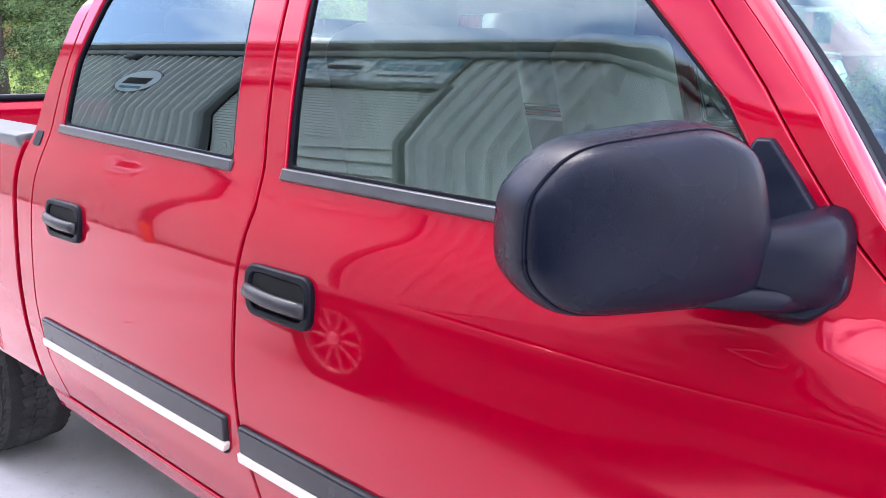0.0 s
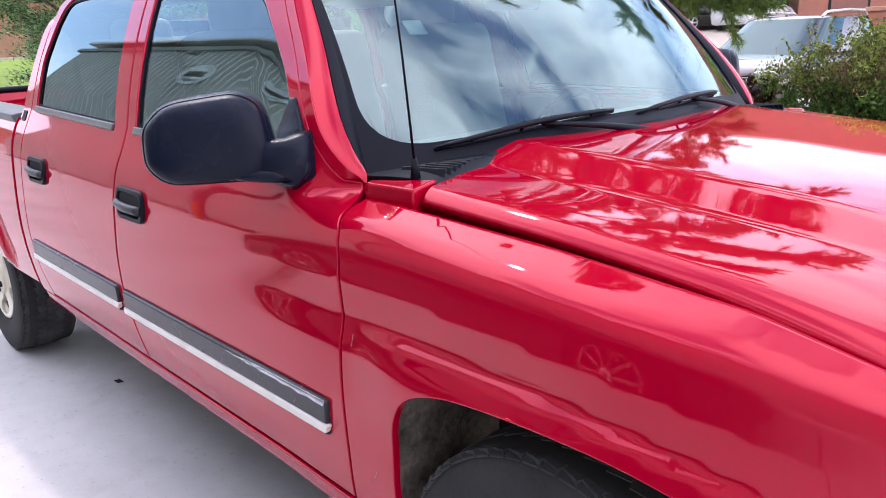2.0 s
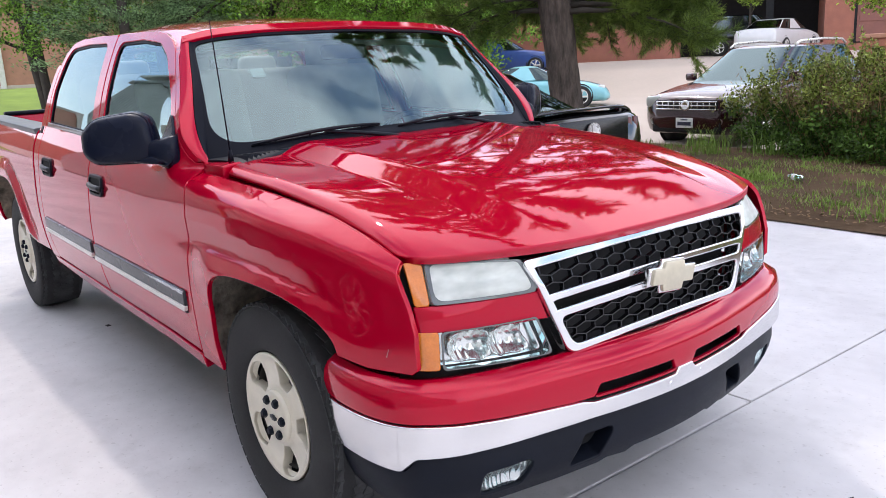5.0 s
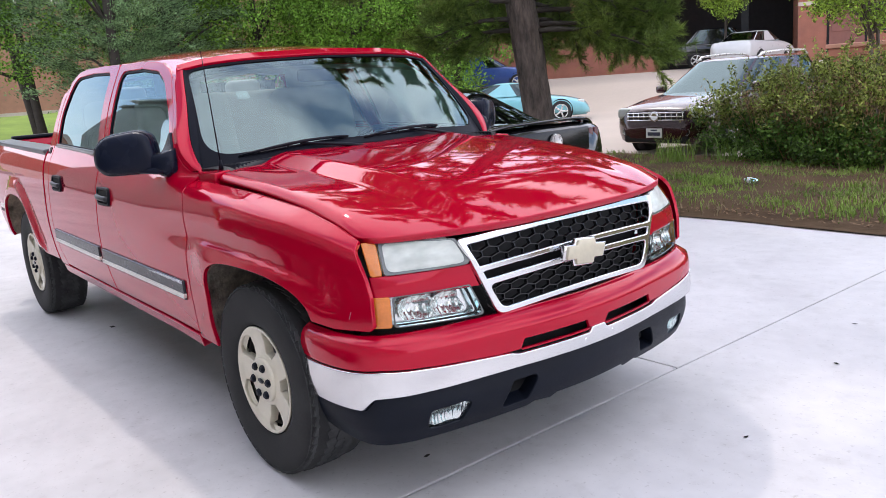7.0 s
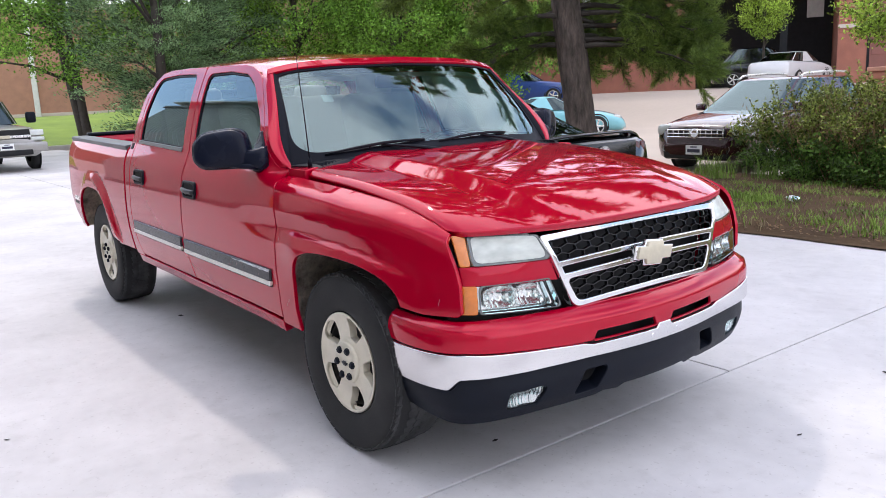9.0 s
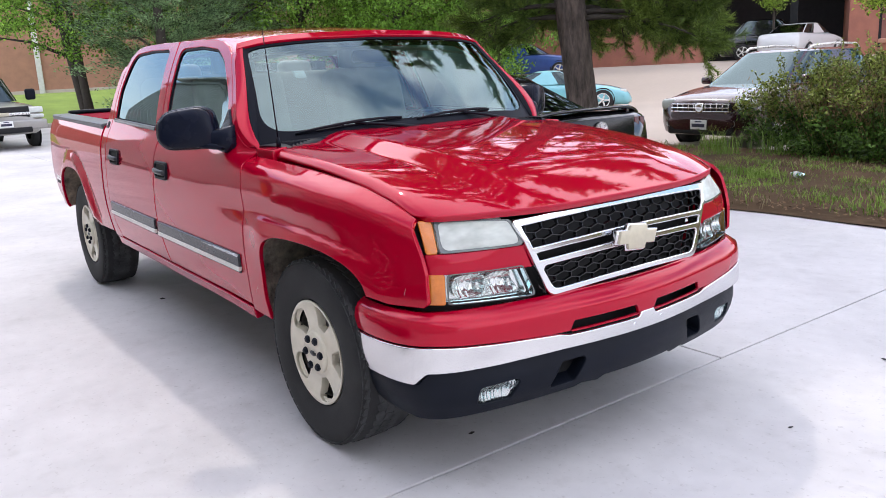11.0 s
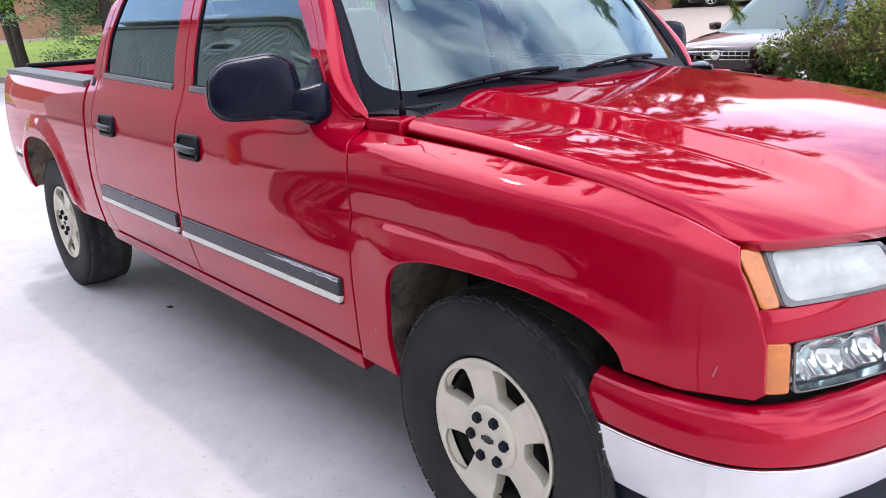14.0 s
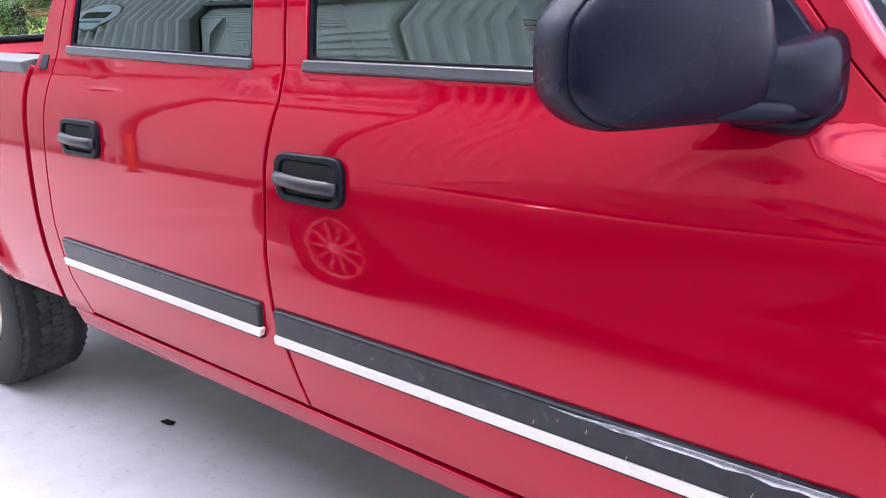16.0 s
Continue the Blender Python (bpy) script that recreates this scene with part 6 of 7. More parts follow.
def car(name, label, at, length, width, paint, top, belt, cab, roof, wheels, r, clear=0.20, category="car", roof_w=0.76, spokes=5):
    """A car with its nose at +x: top is the line of hood and boot as (x, z); cab the x of the glass's foot and of the roof, front and rear."""
    c = thing(name, label, category, at=at)
    hl, hw = length / 2, width / 2
    top_z = curve_table(top, 0.05)
    xs = np.concatenate([np.linspace(-hl, -hl + 0.35, 8)[:-1], np.linspace(-hl + 0.35, hl - 0.35, 30), np.linspace(hl - 0.35, hl, 8)[1:]])
    bm, rings = bmesh.new(), []
    for x in xs:
        e = abs(x) / hl
        w = hw * (1 - 0.05 * e ** 3 - 0.30 * max(0, (e - 0.90) / 0.10) ** 2.2)
        end = max(0, (e - 0.955) / 0.045)
        zt, zb = float(top_z(x)) - 0.10 * end ** 2, clear + 0.10 * end
        mid = zb + (zt - zb) * 0.5
        half = [(0.0, zb), (0.80, zb), (0.93, zb + 0.06), (0.985, mid - 0.10), (1.0, mid), (0.985, mid + (zt - mid) * 0.45), (0.955, mid + (zt - mid) * 0.78), (0.90, zt - 0.03), (0.80, zt), (0.45, zt + 0.022), (0.0, zt + 0.03)]
        pts = [(-y * w, z) for y, z in half] + [(y * w, z) for y, z in half[-2:0:-1]]
        rings.append([bm.verts.new((x, y, z)) for y, z in pts])
    n = len(rings[0])
    for a, b in zip(rings, rings[1:]):
        for k in range(n):
            bm.faces.new((a[k], a[(k + 1) % n], b[(k + 1) % n], b[k]))
    bm.faces.new(rings[0][::-1])
    bm.faces.new(rings[-1])
    bmesh.ops.recalc_face_normals(bm, faces=bm.faces)
    part("body", bm, paint, c)
    # glasshouse: rounded outlines at the belt and at the roof, split into panes and pillars
    f0, f1, r1, r0 = cab
    N = 64
    def outline(xf, xr, w, z, e):
        out = []
        for k in range(N):
            a = 2 * math.pi * (k + 0.5) / N
            cx, sy = math.cos(a), math.sin(a)
            out.append(Vector(((xf + xr) / 2 + (xf - xr) / 2 * math.copysign(abs(cx) ** e, cx), w * math.copysign(abs(sy) ** e, sy), z)))
        return out
    low = outline(f0, r0, hw * 0.93, belt, 0.32)
    high = outline(f1, r1, hw * roof_w, roof - 0.05, 0.42)
    cap = outline(f1 - 0.12, r1 + 0.12, hw * roof_w * 0.86, roof - 0.008, 0.5)
    kinds = {}
    for k in range(N):
        a = (k + 1) / N * 360
        a = a % 360
        m = min(a, 360 - a)
        kind = "front" if m < 36 else "pillar" if m < 42 else "side_front" if m < 88 else "pillar" if m < 94 else "side_rear" if m < 136 else "pillar" if m < 144 else "rear"
        kinds.setdefault((kind, a < 180 if "side" in kind else None), []).append(k)
    for (kind, left), ks in kinds.items():
        bm = bmesh.new()
        for k in ks:
            j = (k + 1) % N
            bm.faces.new([bm.verts.new(p) for p in (low[k], low[j], high[j], high[k])])
        bmesh.ops.remove_doubles(bm, verts=bm.verts, dist=1e-4)
        if kind == "pillar":
            bm.free()
            for k in ks:
                bm = bmesh.new()
                j = (k + 1) % N
                bm.faces.new([bm.verts.new(p) for p in (low[k], low[j], high[j], high[k])])
                part("pillar", bm, paint, c)
        else:
            part({"front": "windscreen", "rear": "rear_window"}.get(kind, "side_window"), bm, M["glass_car"], c)
    bm = bmesh.new()
    a = [bm.verts.new(p) for p in high]
    b = [bm.verts.new(p) for p in cap]
    m_ = bm.verts.new(((f1 + r1) / 2, 0, roof))
    for k in range(N):
        j = (k + 1) % N
        bm.faces.new((a[k], a[j], b[j], b[k]))
        bm.faces.new((b[k], b[j], m_))
    part("roof", bm, paint, c)
    # near-black shell behind the glass: the dim inside is put into its colour
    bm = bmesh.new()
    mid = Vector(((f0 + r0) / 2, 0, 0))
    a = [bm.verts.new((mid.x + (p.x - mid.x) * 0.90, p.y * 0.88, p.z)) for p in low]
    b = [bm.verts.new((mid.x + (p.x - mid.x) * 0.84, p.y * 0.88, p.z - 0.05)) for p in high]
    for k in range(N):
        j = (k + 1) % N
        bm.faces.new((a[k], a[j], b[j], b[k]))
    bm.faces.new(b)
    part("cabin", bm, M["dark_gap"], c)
    for x in wheels:
        for s in (-1, 1):
            bm = lathe([(r * 1.14, s * 0.012), (r * 1.10, s * 0.016), (r * 1.02, -s * 0.02), (0.0, -s * 0.03)], 36)
            bm.transform(Matrix.Translation((x, s * (hw - 0.028), r + 0.01)))
            part("wheel_arch", bm, M["under"], c)
            road_wheel(c, x, s * (hw - 0.095), r, 0.215, s, spokes)
    return c


def plate(parent, x, z, face=1, y=0.0, wide=0.32, high=0.16):
    p = part("number_plate", box((0.012, wide, high), 0.004, Matrix.Translation((x, y, z))), M["white_card"], parent, "white plate with plain dark bars")
    part("plate_bar", box((0.006, wide * 0.78, high * 0.36), 0.0, Matrix.Translation((x + face * 0.006, y, z - high * 0.08))), M["dark_bar"], p, smooth=False)
    part("plate_bar", box((0.006, wide * 0.4, high * 0.13), 0.0, Matrix.Translation((x + face * 0.006, y, z + high * 0.32))), M["dark_bar"], p, smooth=False)


# maroon crossover, nose to the planting strip
suv = car("crossover", "dark maroon crossover parked behind the hedge", pose(-5.52, 11.60, -0.075, 0, 0, -90), 4.76, 1.88, M["maroon"],
          [(-2.4, 0.92), (-2.3, 1.02), (-1.5, 1.05), (0.6, 1.05), (1.0, 1.03), (1.6, 0.97), (2.1, 0.88), (2.3, 0.80), (2.38, 0.70)], 1.02, (1.22, 0.28, -1.75, -2.28), 1.60, (-1.40, 1.42), 0.375, 0.24, "suv", 0.76)
grl = part("grille", box((0.05, 1.16, 0.17), 0.03, Matrix.Translation((2.345, 0, 0.705))), M["under"], suv, "chrome barred grille")
for k in range(3):
    part("grille_bar", box((0.02, 1.14, 0.022), 0.006, Matrix.Translation((2.375, 0, 0.645 + 0.06 * k))), M["chrome"], grl)
for k in range(11):
    part("grille_bar", box((0.02, 0.02, 0.15), 0.004, Matrix.Translation((2.372, -0.55 + 0.11 * k, 0.705))), M["chrome"], grl)
bm = lathe([(0.0, 0.0), (0.05, 0.0), (0.075, -0.006), (0.085, 0.0), (0.085, 0.02)], 24)
bm.transform(Matrix.Translation((2.395, 0, 0.705)) @ Matrix.Rotation(radians(90), 4, "Z"))
part("emblem", bm, M["chrome"], suv, "plain round chrome emblem")
for s in (-1, 1):
    part("headlight", box((0.30, 0.26, 0.19), 0.06, Matrix.Translation((2.18, s * 0.74, 0.76)) @ Matrix.Rotation(radians(-s * 28), 4, "Z"), 4), M["lamp_haze"], suv, "clouded headlight")
    part("fog_lamp", lathe([(0.0, 0.0), (0.05, 0.0), (0.055, 0.02)], 16), M["lamp_bowl"], suv).matrix_local = Matrix.Translation((2.36, s * 0.62, 0.45)) @ Matrix.Rotation(radians(-90), 4, "Z")
    bm = bmesh.new()
    tube(bm, [(0.15, s * 0.61, 1.575), (0.0, s * 0.62, 1.640), (-0.8, s * 0.63, 1.665), (-1.5, s * 0.61, 1.645), (-1.65, s * 0.60, 1.575)], 0.022, 8)
    part("roof_rail", bm, M["silver_trim"], suv, "silver roof rail")
    part("side_mirror", box((0.14, 0.20, 0.14), 0.05, Matrix.Translation((0.80, s * 0.98, 1.10)), 3), M["maroon"], suv)
part("bumper_intake", box((0.05, 1.30, 0.20), 0.03, Matrix.Translation((2.35, 0, 0.37))), M["under"], suv, "black lower intake")
plate(suv, 2.40, 0.43)

# black coupe beside the truck, tail towards +x
coupe = car("coupe", "glossy black sports coupe with a rear spoiler", pose(-4.68, 3.22, 0, 0, 0, 181), 4.78, 1.88, M["black_paint"],
            [(-2.39, 0.80), (-2.34, 0.95), (-2.2, 1.00), (-1.7, 0.99), (-1.0, 0.97), (0.5, 0.96), (1.0, 0.95), (1.7, 0.88), (2.2, 0.76), (2.39, 0.62)], 0.97, (0.95, 0.15, -0.85, -1.72), 1.39, (-1.42, 1.32), 0.34, 0.20)
bm, rows = bmesh.new(), []
for k in range(25):
    y = -0.86 + 1.72 * k / 24
    e = abs(y) / 0.86
    lift, back = 1.052 - 0.11 * e ** 5, -2.30 + 0.16 * e ** 4
    rows.append([bm.verts.new((back + cx, y, lift + cz)) for cx, cz in ((0, 0.004), (0.02, 0.016), (0.12, 0.012), (0.21, -0.012), (0.20, -0.022), (0.02, -0.012))])
for p0, p1 in zip(rows, rows[1:]):
    for k in range(6):
        bm.faces.new((p0[k], p0[(k + 1) % 6], p1[(k + 1) % 6], p1[k]))
bm.faces.new(rows[0][::-1])
bm.faces.new(rows[-1])
bmesh.ops.recalc_face_normals(bm, faces=bm.faces)
wing_ = part("spoiler", bm, M["black_paint"], coupe, "black rear spoiler curved down at its ends")
for s in (-1, 1):
    part("spoiler_end", box((0.12, 0.04, 0.10), 0.012, Matrix.Translation((-2.16, s * 0.60, 1.0))), M["black_paint"], wing_)
    for k in range(3):
        part("tail_lamp", box((0.04, 0.060, 0.17), 0.012, Matrix.Translation((-2.322 + 0.010 * k, s * (0.50 + 0.095 * k), 0.86)) @ Matrix.Rotation(radians(s * 10), 4, "Z")), M["dark_red_lens"], coupe, "narrow upright tail lamp")
    part("side_mirror", box((0.14, 0.20, 0.12), 0.04, Matrix.Translation((0.75, s * 1.0, 1.02)), 3), M["black_paint"], coupe)
bm = lathe([(0.0, 0.0), (0.058, 0.0), (0.062, 0.006), (0.072, 0.008), (0.078, 0.0), (0.078, 0.02)], 32)
bm.transform(Matrix.Translation((-2.395, 0, 0.865)) @ Matrix.Rotation(radians(-90), 4, "Z") @ Matrix.Scale(-1, 4, (0, 1, 0)))
part("emblem", bm, M["silver_trim"], coupe, "plain round silver emblem")
part("rear_panel", box((0.02, 1.0, 0.22), 0.01, Matrix.Translation((-2.372, 0, 0.86))), M["gloss_black"], coupe)
plate(coupe, -2.40, 0.56, -1)

# cars further off in the lot
T = math.degrees(math.atan2(0.69, 0.724))
teal = car("hatchback", "pale teal hatchback parked side on in the lot", pose(-16.0, 16.3, -0.045, 0, 0, T), 4.6, 1.8, M["teal_paint"],
           [(-2.3, 0.74), (-2.2, 0.86), (-1.5, 0.90), (0.4, 0.87), (1.0, 0.82), (1.6, 0.74), (2.1, 0.60), (2.29, 0.46)], 0.87, (0.95, 0.15, -0.75, -1.95), 1.30, (-1.36, 1.40), 0.325, 0.17, "car", 0.72)
part("headlight", box((0.22, 0.28, 0.14), 0.05, Matrix.Translation((2.02, -0.68, 0.58)), 3), M["lamp_haze"], teal)
blue = car("sedan", "bright blue sedan at the back of the lot", pose(-23.6, 22.0, float(rise(-23.6, 22.0)) - 0.04, 0, 0, T), 4.6, 1.8, M["blue_paint"],
           [(-2.3, 0.85), (-2.2, 1.0), (-1.4, 1.02), (0.6, 1.0), (1.2, 0.95), (2.0, 0.82), (2.29, 0.6)], 1.0, (1.0, 0.3, -1.0, -1.7), 1.48, (-1.3, 1.4), 0.33)
white = car("sedan", "white sedan standing before the open bay", pose(-15.7, 30.2, float(rise(-15.7, 30.2)) - 0.04, 0, 0, 96), 4.8, 1.80, M["white_paint"],
            [(-2.3, 0.85), (-2.2, 1.0), (-1.4, 1.02), (0.6, 0.97), (1.2, 0.93), (2.0, 0.80), (2.29, 0.6)], 0.98, (1.0, 0.25, -1.0, -1.75), 1.40, (-1.3, 1.4), 0.33)
dark = car("sedan", "black sedan before the brick workshop", pose(-18.1, 32.1, float(rise(-18.1, 32.1)) - 0.04, 0, 0, 30), 4.6, 1.85, M["black_paint"],
           [(-2.3, 0.95), (-2.2, 1.1), (-1.4, 1.12), (0.6, 1.07), (1.2, 1.03), (2.0, 0.95), (2.29, 0.6)], 1.08, (1.0, 0.35, -1.3, -1.9), 1.75, (-1.3, 1.4), 0.36)

# pewter pickup across the yard, nose towards +x
pick = car("pickup_truck", "pewter-coloured pickup truck with a black grille", pose(-22.85, 0.66, 0, 0, 0, 6), 5.7, 2.0, M["silver_paint"],
           [(-2.85, 1.15), (-2.7, 1.22), (-1.0, 1.22), (0.4, 1.20), (1.2, 1.17), (2.0, 1.13), (2.6, 1.06), (2.82, 0.90)], 1.20, (1.15, 0.60, -1.1, -1.35), 1.86, (-1.75, 1.85), 0.39, 0.38, "pickup truck", 0.78, 6)
g = part("grille", box((0.06, 1.25, 0.36), 0.03, Matrix.Translation((2.80, 0, 0.90))), M["under"], pick, "black grille with a bright bar")
part("grille_bar", box((0.04, 1.25, 0.07), 0.015, Matrix.Translation((2.84, 0, 0.90))), M["silver_trim"], g)
part("emblem", box((0.03, 0.26, 0.09), 0.01, Matrix.Translation((2.865, 0, 0.90))), M["ivory"], g)
for s in (-1, 1):
    part("headlight", box((0.14, 0.34, 0.15), 0.03, Matrix.Translation((2.74, s * 0.79, 0.98)), 3), M["lamp_haze"], pick)
    part("driving_lamp", box((0.14, 0.34, 0.10), 0.03, Matrix.Translation((2.76, s * 0.79, 0.82)), 3), M["lamp_bowl"], pick)
    part("side_mirror", box((0.14, 0.26, 0.30), 0.06, Matrix.Translation((1.0, s * 1.22, 1.36)), 4), M["black_plastic"], pick, "tall black towing mirror")
part("bumper", box((0.24, 1.96, 0.24), 0.05, Matrix.Translation((2.86, 0, 0.62)), 4), M["silver_paint"], pick)
part("bumper_intake", box((0.10, 1.2, 0.14), 0.03, Matrix.Translation((2.95, 0, 0.50))), M["under"], pick)
plate(pick, 2.985, 0.66, 1)

# graphite sedan in the next bay
near_car = car("sedan", "graphite sedan parked in the next bay before the workshop", pose(-2.02, -3.64, 0, 0, 0, 180), 4.7, 1.82, M["graphite_paint"],
               [(-2.35, 0.85), (-2.2, 1.0), (-1.4, 1.02), (0.6, 0.97), (1.2, 0.93), (2.0, 0.80), (2.34, 0.6)], 0.98, (1.05, 0.3, -1.0, -1.75), 1.46, (-1.38, 1.42), 0.335, 0.18, "car", 0.74, 10)
for ob in near_car.children_recursive:
    if ob.name.startswith(("spoke", "rim_lip")):
        ob.data.materials[0] = M["silver_paint"]

# orange bollard at the roller shutter
M["orange"] = material("orange_safety_paint", (0.75, 0.20, 0.02), 0.5, spread=0.1)
post = thing("bollard", "orange painted steel bollard beside the roller shutter", "bollard", at=pose(-11.0, -5.9, 0))
bm = bmesh.new()
tube(bm, [(0, 0, 0), (0, 0, 1.05), (0, 0, 1.10)], [0.065, 0.065, 0.04], 16)
part("post", bm, M["orange"], post)
part("base_plate", box((0.22, 0.22, 0.02), 0.005, Matrix.Translation((0, 0, 0.01))), M["steel_trim"], post)

# ---- trees and hedge ----
def leaf_material(name, colour, second, rough=0.55):
    m = material(name, colour, rough, spread=0.25, scale=0.6, fine=4, second=second, spec=0.28)
    t = m.node_tree
    p, out = t.nodes["Principled BSDF"], t.nodes["Material Output"]
    base = p.inputs["Base Color"].links[0].from_socket
    geo, hsv = t.nodes.new("ShaderNodeNewGeometry"), t.nodes.new("ShaderNodeHueSaturation")
    ma = t.nodes.new("ShaderNodeMath")
    ma.operation = "MULTIPLY_ADD"
    ma.inputs[1].default_value, ma.inputs[2].default_value = 1.9, 0.25
    t.links.new(geo.outputs["Random Per Island"], ma.inputs[0])
    t.links.new(ma.outputs[0], hsv.inputs["Value"])
    t.links.new(base, hsv.inputs["Color"])
    t.links.new(hsv.outputs[0], p.inputs["Base Color"])
    tr, mix = t.nodes.new("ShaderNodeBsdfTranslucent"), t.nodes.new("ShaderNodeMixShader")
    t.links.new(hsv.outputs[0], tr.inputs[0])
    mix.inputs[0].default_value = 0.30
    t.links.new(p.outputs[0], mix.inputs[1])
    t.links.new(tr.outputs[0], mix.inputs[2])
    t.links.new(mix.outputs[0], out.inputs[0])
    return m


M["leaf_oak"] = leaf_material("oak_leaf", (0.075, 0.19, 0.022), (0.24, 0.42, 0.06))
M["leaf_bluegreen"] = leaf_material("blue_green_scale_leaf", (0.085, 0.17, 0.075), (0.25, 0.37, 0.17))
M["leaf_bright"] = leaf_material("young_leaf", (0.16, 0.27, 0.03), (0.30, 0.42, 0.06))
M["leaf_hedge"] = leaf_material("hedge_leaf", (0.085, 0.15, 0.022), (0.31, 0.33, 0.08))
# darker copy of the hedge leaf: shade low in the shrub put into colour
M["leaf_hedge_shaded"] = leaf_material("shaded_hedge_leaf", (0.04, 0.095, 0.017), (0.10, 0.18, 0.032))
M["twig"] = leaf_material("dry_twig_leaf", (0.17, 0.105, 0.06), (0.40, 0.27, 0.15))
M["needle"] = leaf_material("pine_needle", (0.045, 0.10, 0.018), (0.20, 0.27, 0.05))
M["bark"] = material("grey_brown_bark", (0.035, 0.028, 0.025), 0.95, spread=0.6, scale=9, fine=34, bump=0.045, bump_scale=20, second=(0.20, 0.155, 0.13))
bark_t = M["bark"].node_tree
bark_co = [n for n in bark_t.nodes if n.type == "TEX_COORD"][0]
bark_map = bark_t.nodes.new("ShaderNodeMapping")
bark_map.inputs["Scale"].default_value = (1.6, 1.6, 0.42)
for n in [n for n in bark_t.nodes if n.type == "TEX_NOISE"]:
    bark_t.links.new(bark_map.outputs[0], n.inputs["Vector"])
bark_t.links.new(bark_co.outputs["Object"], bark_map.inputs["Vector"])
M["bark_dark"] = material("dark_bark", (0.06, 0.05, 0.042), 0.95, spread=0.4, scale=6, fine=30, bump=0.02, bump_scale=20)
rng = np.random.default_rng(11)


def leaf_mesh(name, centres, size, aspect=0.5, along=None):
    """One kite-shaped leaf at each centre, turned at random or mostly along a direction."""
    n = len(centres)
    d = rng.normal(0, 1, (n, 3))
    if along is not None:
        d = d * 0.45 + along
    d /= np.linalg.norm(d, axis=1, keepdims=True)
    q = np.cross(d, rng.normal(0, 1, (n, 3)))
    q /= np.maximum(np.linalg.norm(q, axis=1, keepdims=True), 1e-6)
    s = size * rng.uniform(0.6, 1.25, (n, 1))
    up = np.cross(d, q) * s * 0.12
    v = np.stack([centres - d * s * 0.5, centres + q * s * aspect * 0.5 + up, centres + d * s * 0.5, centres - q * s * aspect * 0.5 + up], 1).reshape(-1, 3)
    me = bpy.data.meshes.new(name)
    me.vertices.add(4 * n)
    me.vertices.foreach_set("co", v.astype(np.float32).ravel())
    me.loops.add(4 * n)
    me.loops.foreach_set("vertex_index", np.arange(4 * n, dtype=np.int32))
    me.polygons.add(n)
    me.polygons.foreach_set("loop_start", np.arange(0, 4 * n, 4, dtype=np.int32))
    me.update(calc_edges=True)
    return me


def clumps(count, per, centre, radii, spread, shell=0.55, flat=0.7, keep=None):
    """Leaf centres in clumps spread through an uneven ellipsoid crown."""
    d = rng.normal(0, 1, (count, 3))
    d /= np.linalg.norm(d, axis=1, keepdims=True)
    rad = rng.uniform(shell, 1.0, count) ** 0.6
    wob = 1 + 0.22 * np.sin(d[:, 0] * 5 + centre[0]) * np.cos(d[:, 1] * 4 + d[:, 2] * 6 + centre[1])
    c = np.array(centre) + d * np.array(radii) * (rad * wob)[:, None]
    if keep is not None:
        c = c[keep(c)]
    p = np.repeat(c, per, 0) + rng.normal(0, spread, (len(c) * per, 3)) * (1, 1, flat)
    return p, c


def tree(name, label, at, trunk, height, crown, leaves, size, bark, lean=(0, 0), forks=2, limbs=9, aspect=0.55, sprays=False, flat=0.6):
    """Tapered trunk with forks and limbs that end inside a crown of leaf clumps; sprays point outwards and up from the trunk."""
    t = thing(name, label, "tree", at=Matrix.Translation(at))
    cz, radii, count, per, spread = crown
    bm = bmesh.new()
    split = cz * 0.5
    for k in range(forks):
        a = 2 * math.pi * k / forks + 0.6
        off = 0.0 if forks == 1 else trunk * 1.0
        pts = [(math.cos(a) * off * (0.4 + 1.3 * s), math.sin(a) * off * (0.4 + 1.3 * s), s * (cz + radii[2] * 0.4)) for s in (0, 0.12, 0.3, 0.55, 0.8, 1.0)]
        pts = [(x + lean[0] * z + 0.08 * noise.noise(Vector((x, k, z))), y + lean[1] * z + 0.08 * noise.noise(Vector((k, y, z))), z) for x, y, z in pts]
        w = trunk * (1.0 if forks == 1 else 0.7)
        tube(bm, pts, [w * 1.25, w, w * 0.9, w * 0.7, w * 0.4, w * 0.15], 10)
    cen, cl = clumps(count, per, (lean[0] * cz, lean[1] * cz, cz), radii, spread, 0.45, flat)
    for k in range(limbs):
        tip = cl[int(rng.integers(len(cl)))]
        z0 = min(float(tip[2]) * 0.75, cz * rng.uniform(0.5, 1.0))
        p0 = np.array([lean[0] * z0, lean[1] * z0, z0])
        mid = p0 + (tip - p0) * 0.5 + (0, 0, 0.2)
        tube(bm, [p0, mid, tip], [trunk * 0.35, trunk * 0.2, trunk * 0.06], 6)
    part("trunk", bm, bark, t)
    along = None
    if sprays:
        along = np.repeat(cl * (1, 1, 0), per, 0)
        along /= np.maximum(np.linalg.norm(along, axis=1, keepdims=True), 1e-6)
        away = np.linalg.norm((cen - np.repeat(cl, per, 0)), axis=1, keepdims=True)
        cen = np.repeat(cl, per, 0) + along * away * rng.uniform(-0.9, 1.3, (len(cen), 1)) + (cen - np.repeat(cl, per, 0)) * 0.45 + np.array((0, 0, 0.35)) * away * rng.uniform(-0.3, 0.6, (len(cen), 1))
        along = along + np.array((0, 0, 0.35))
    part("crown", leaf_mesh("crown", cen, size, aspect, along), leaves, t)
    return t


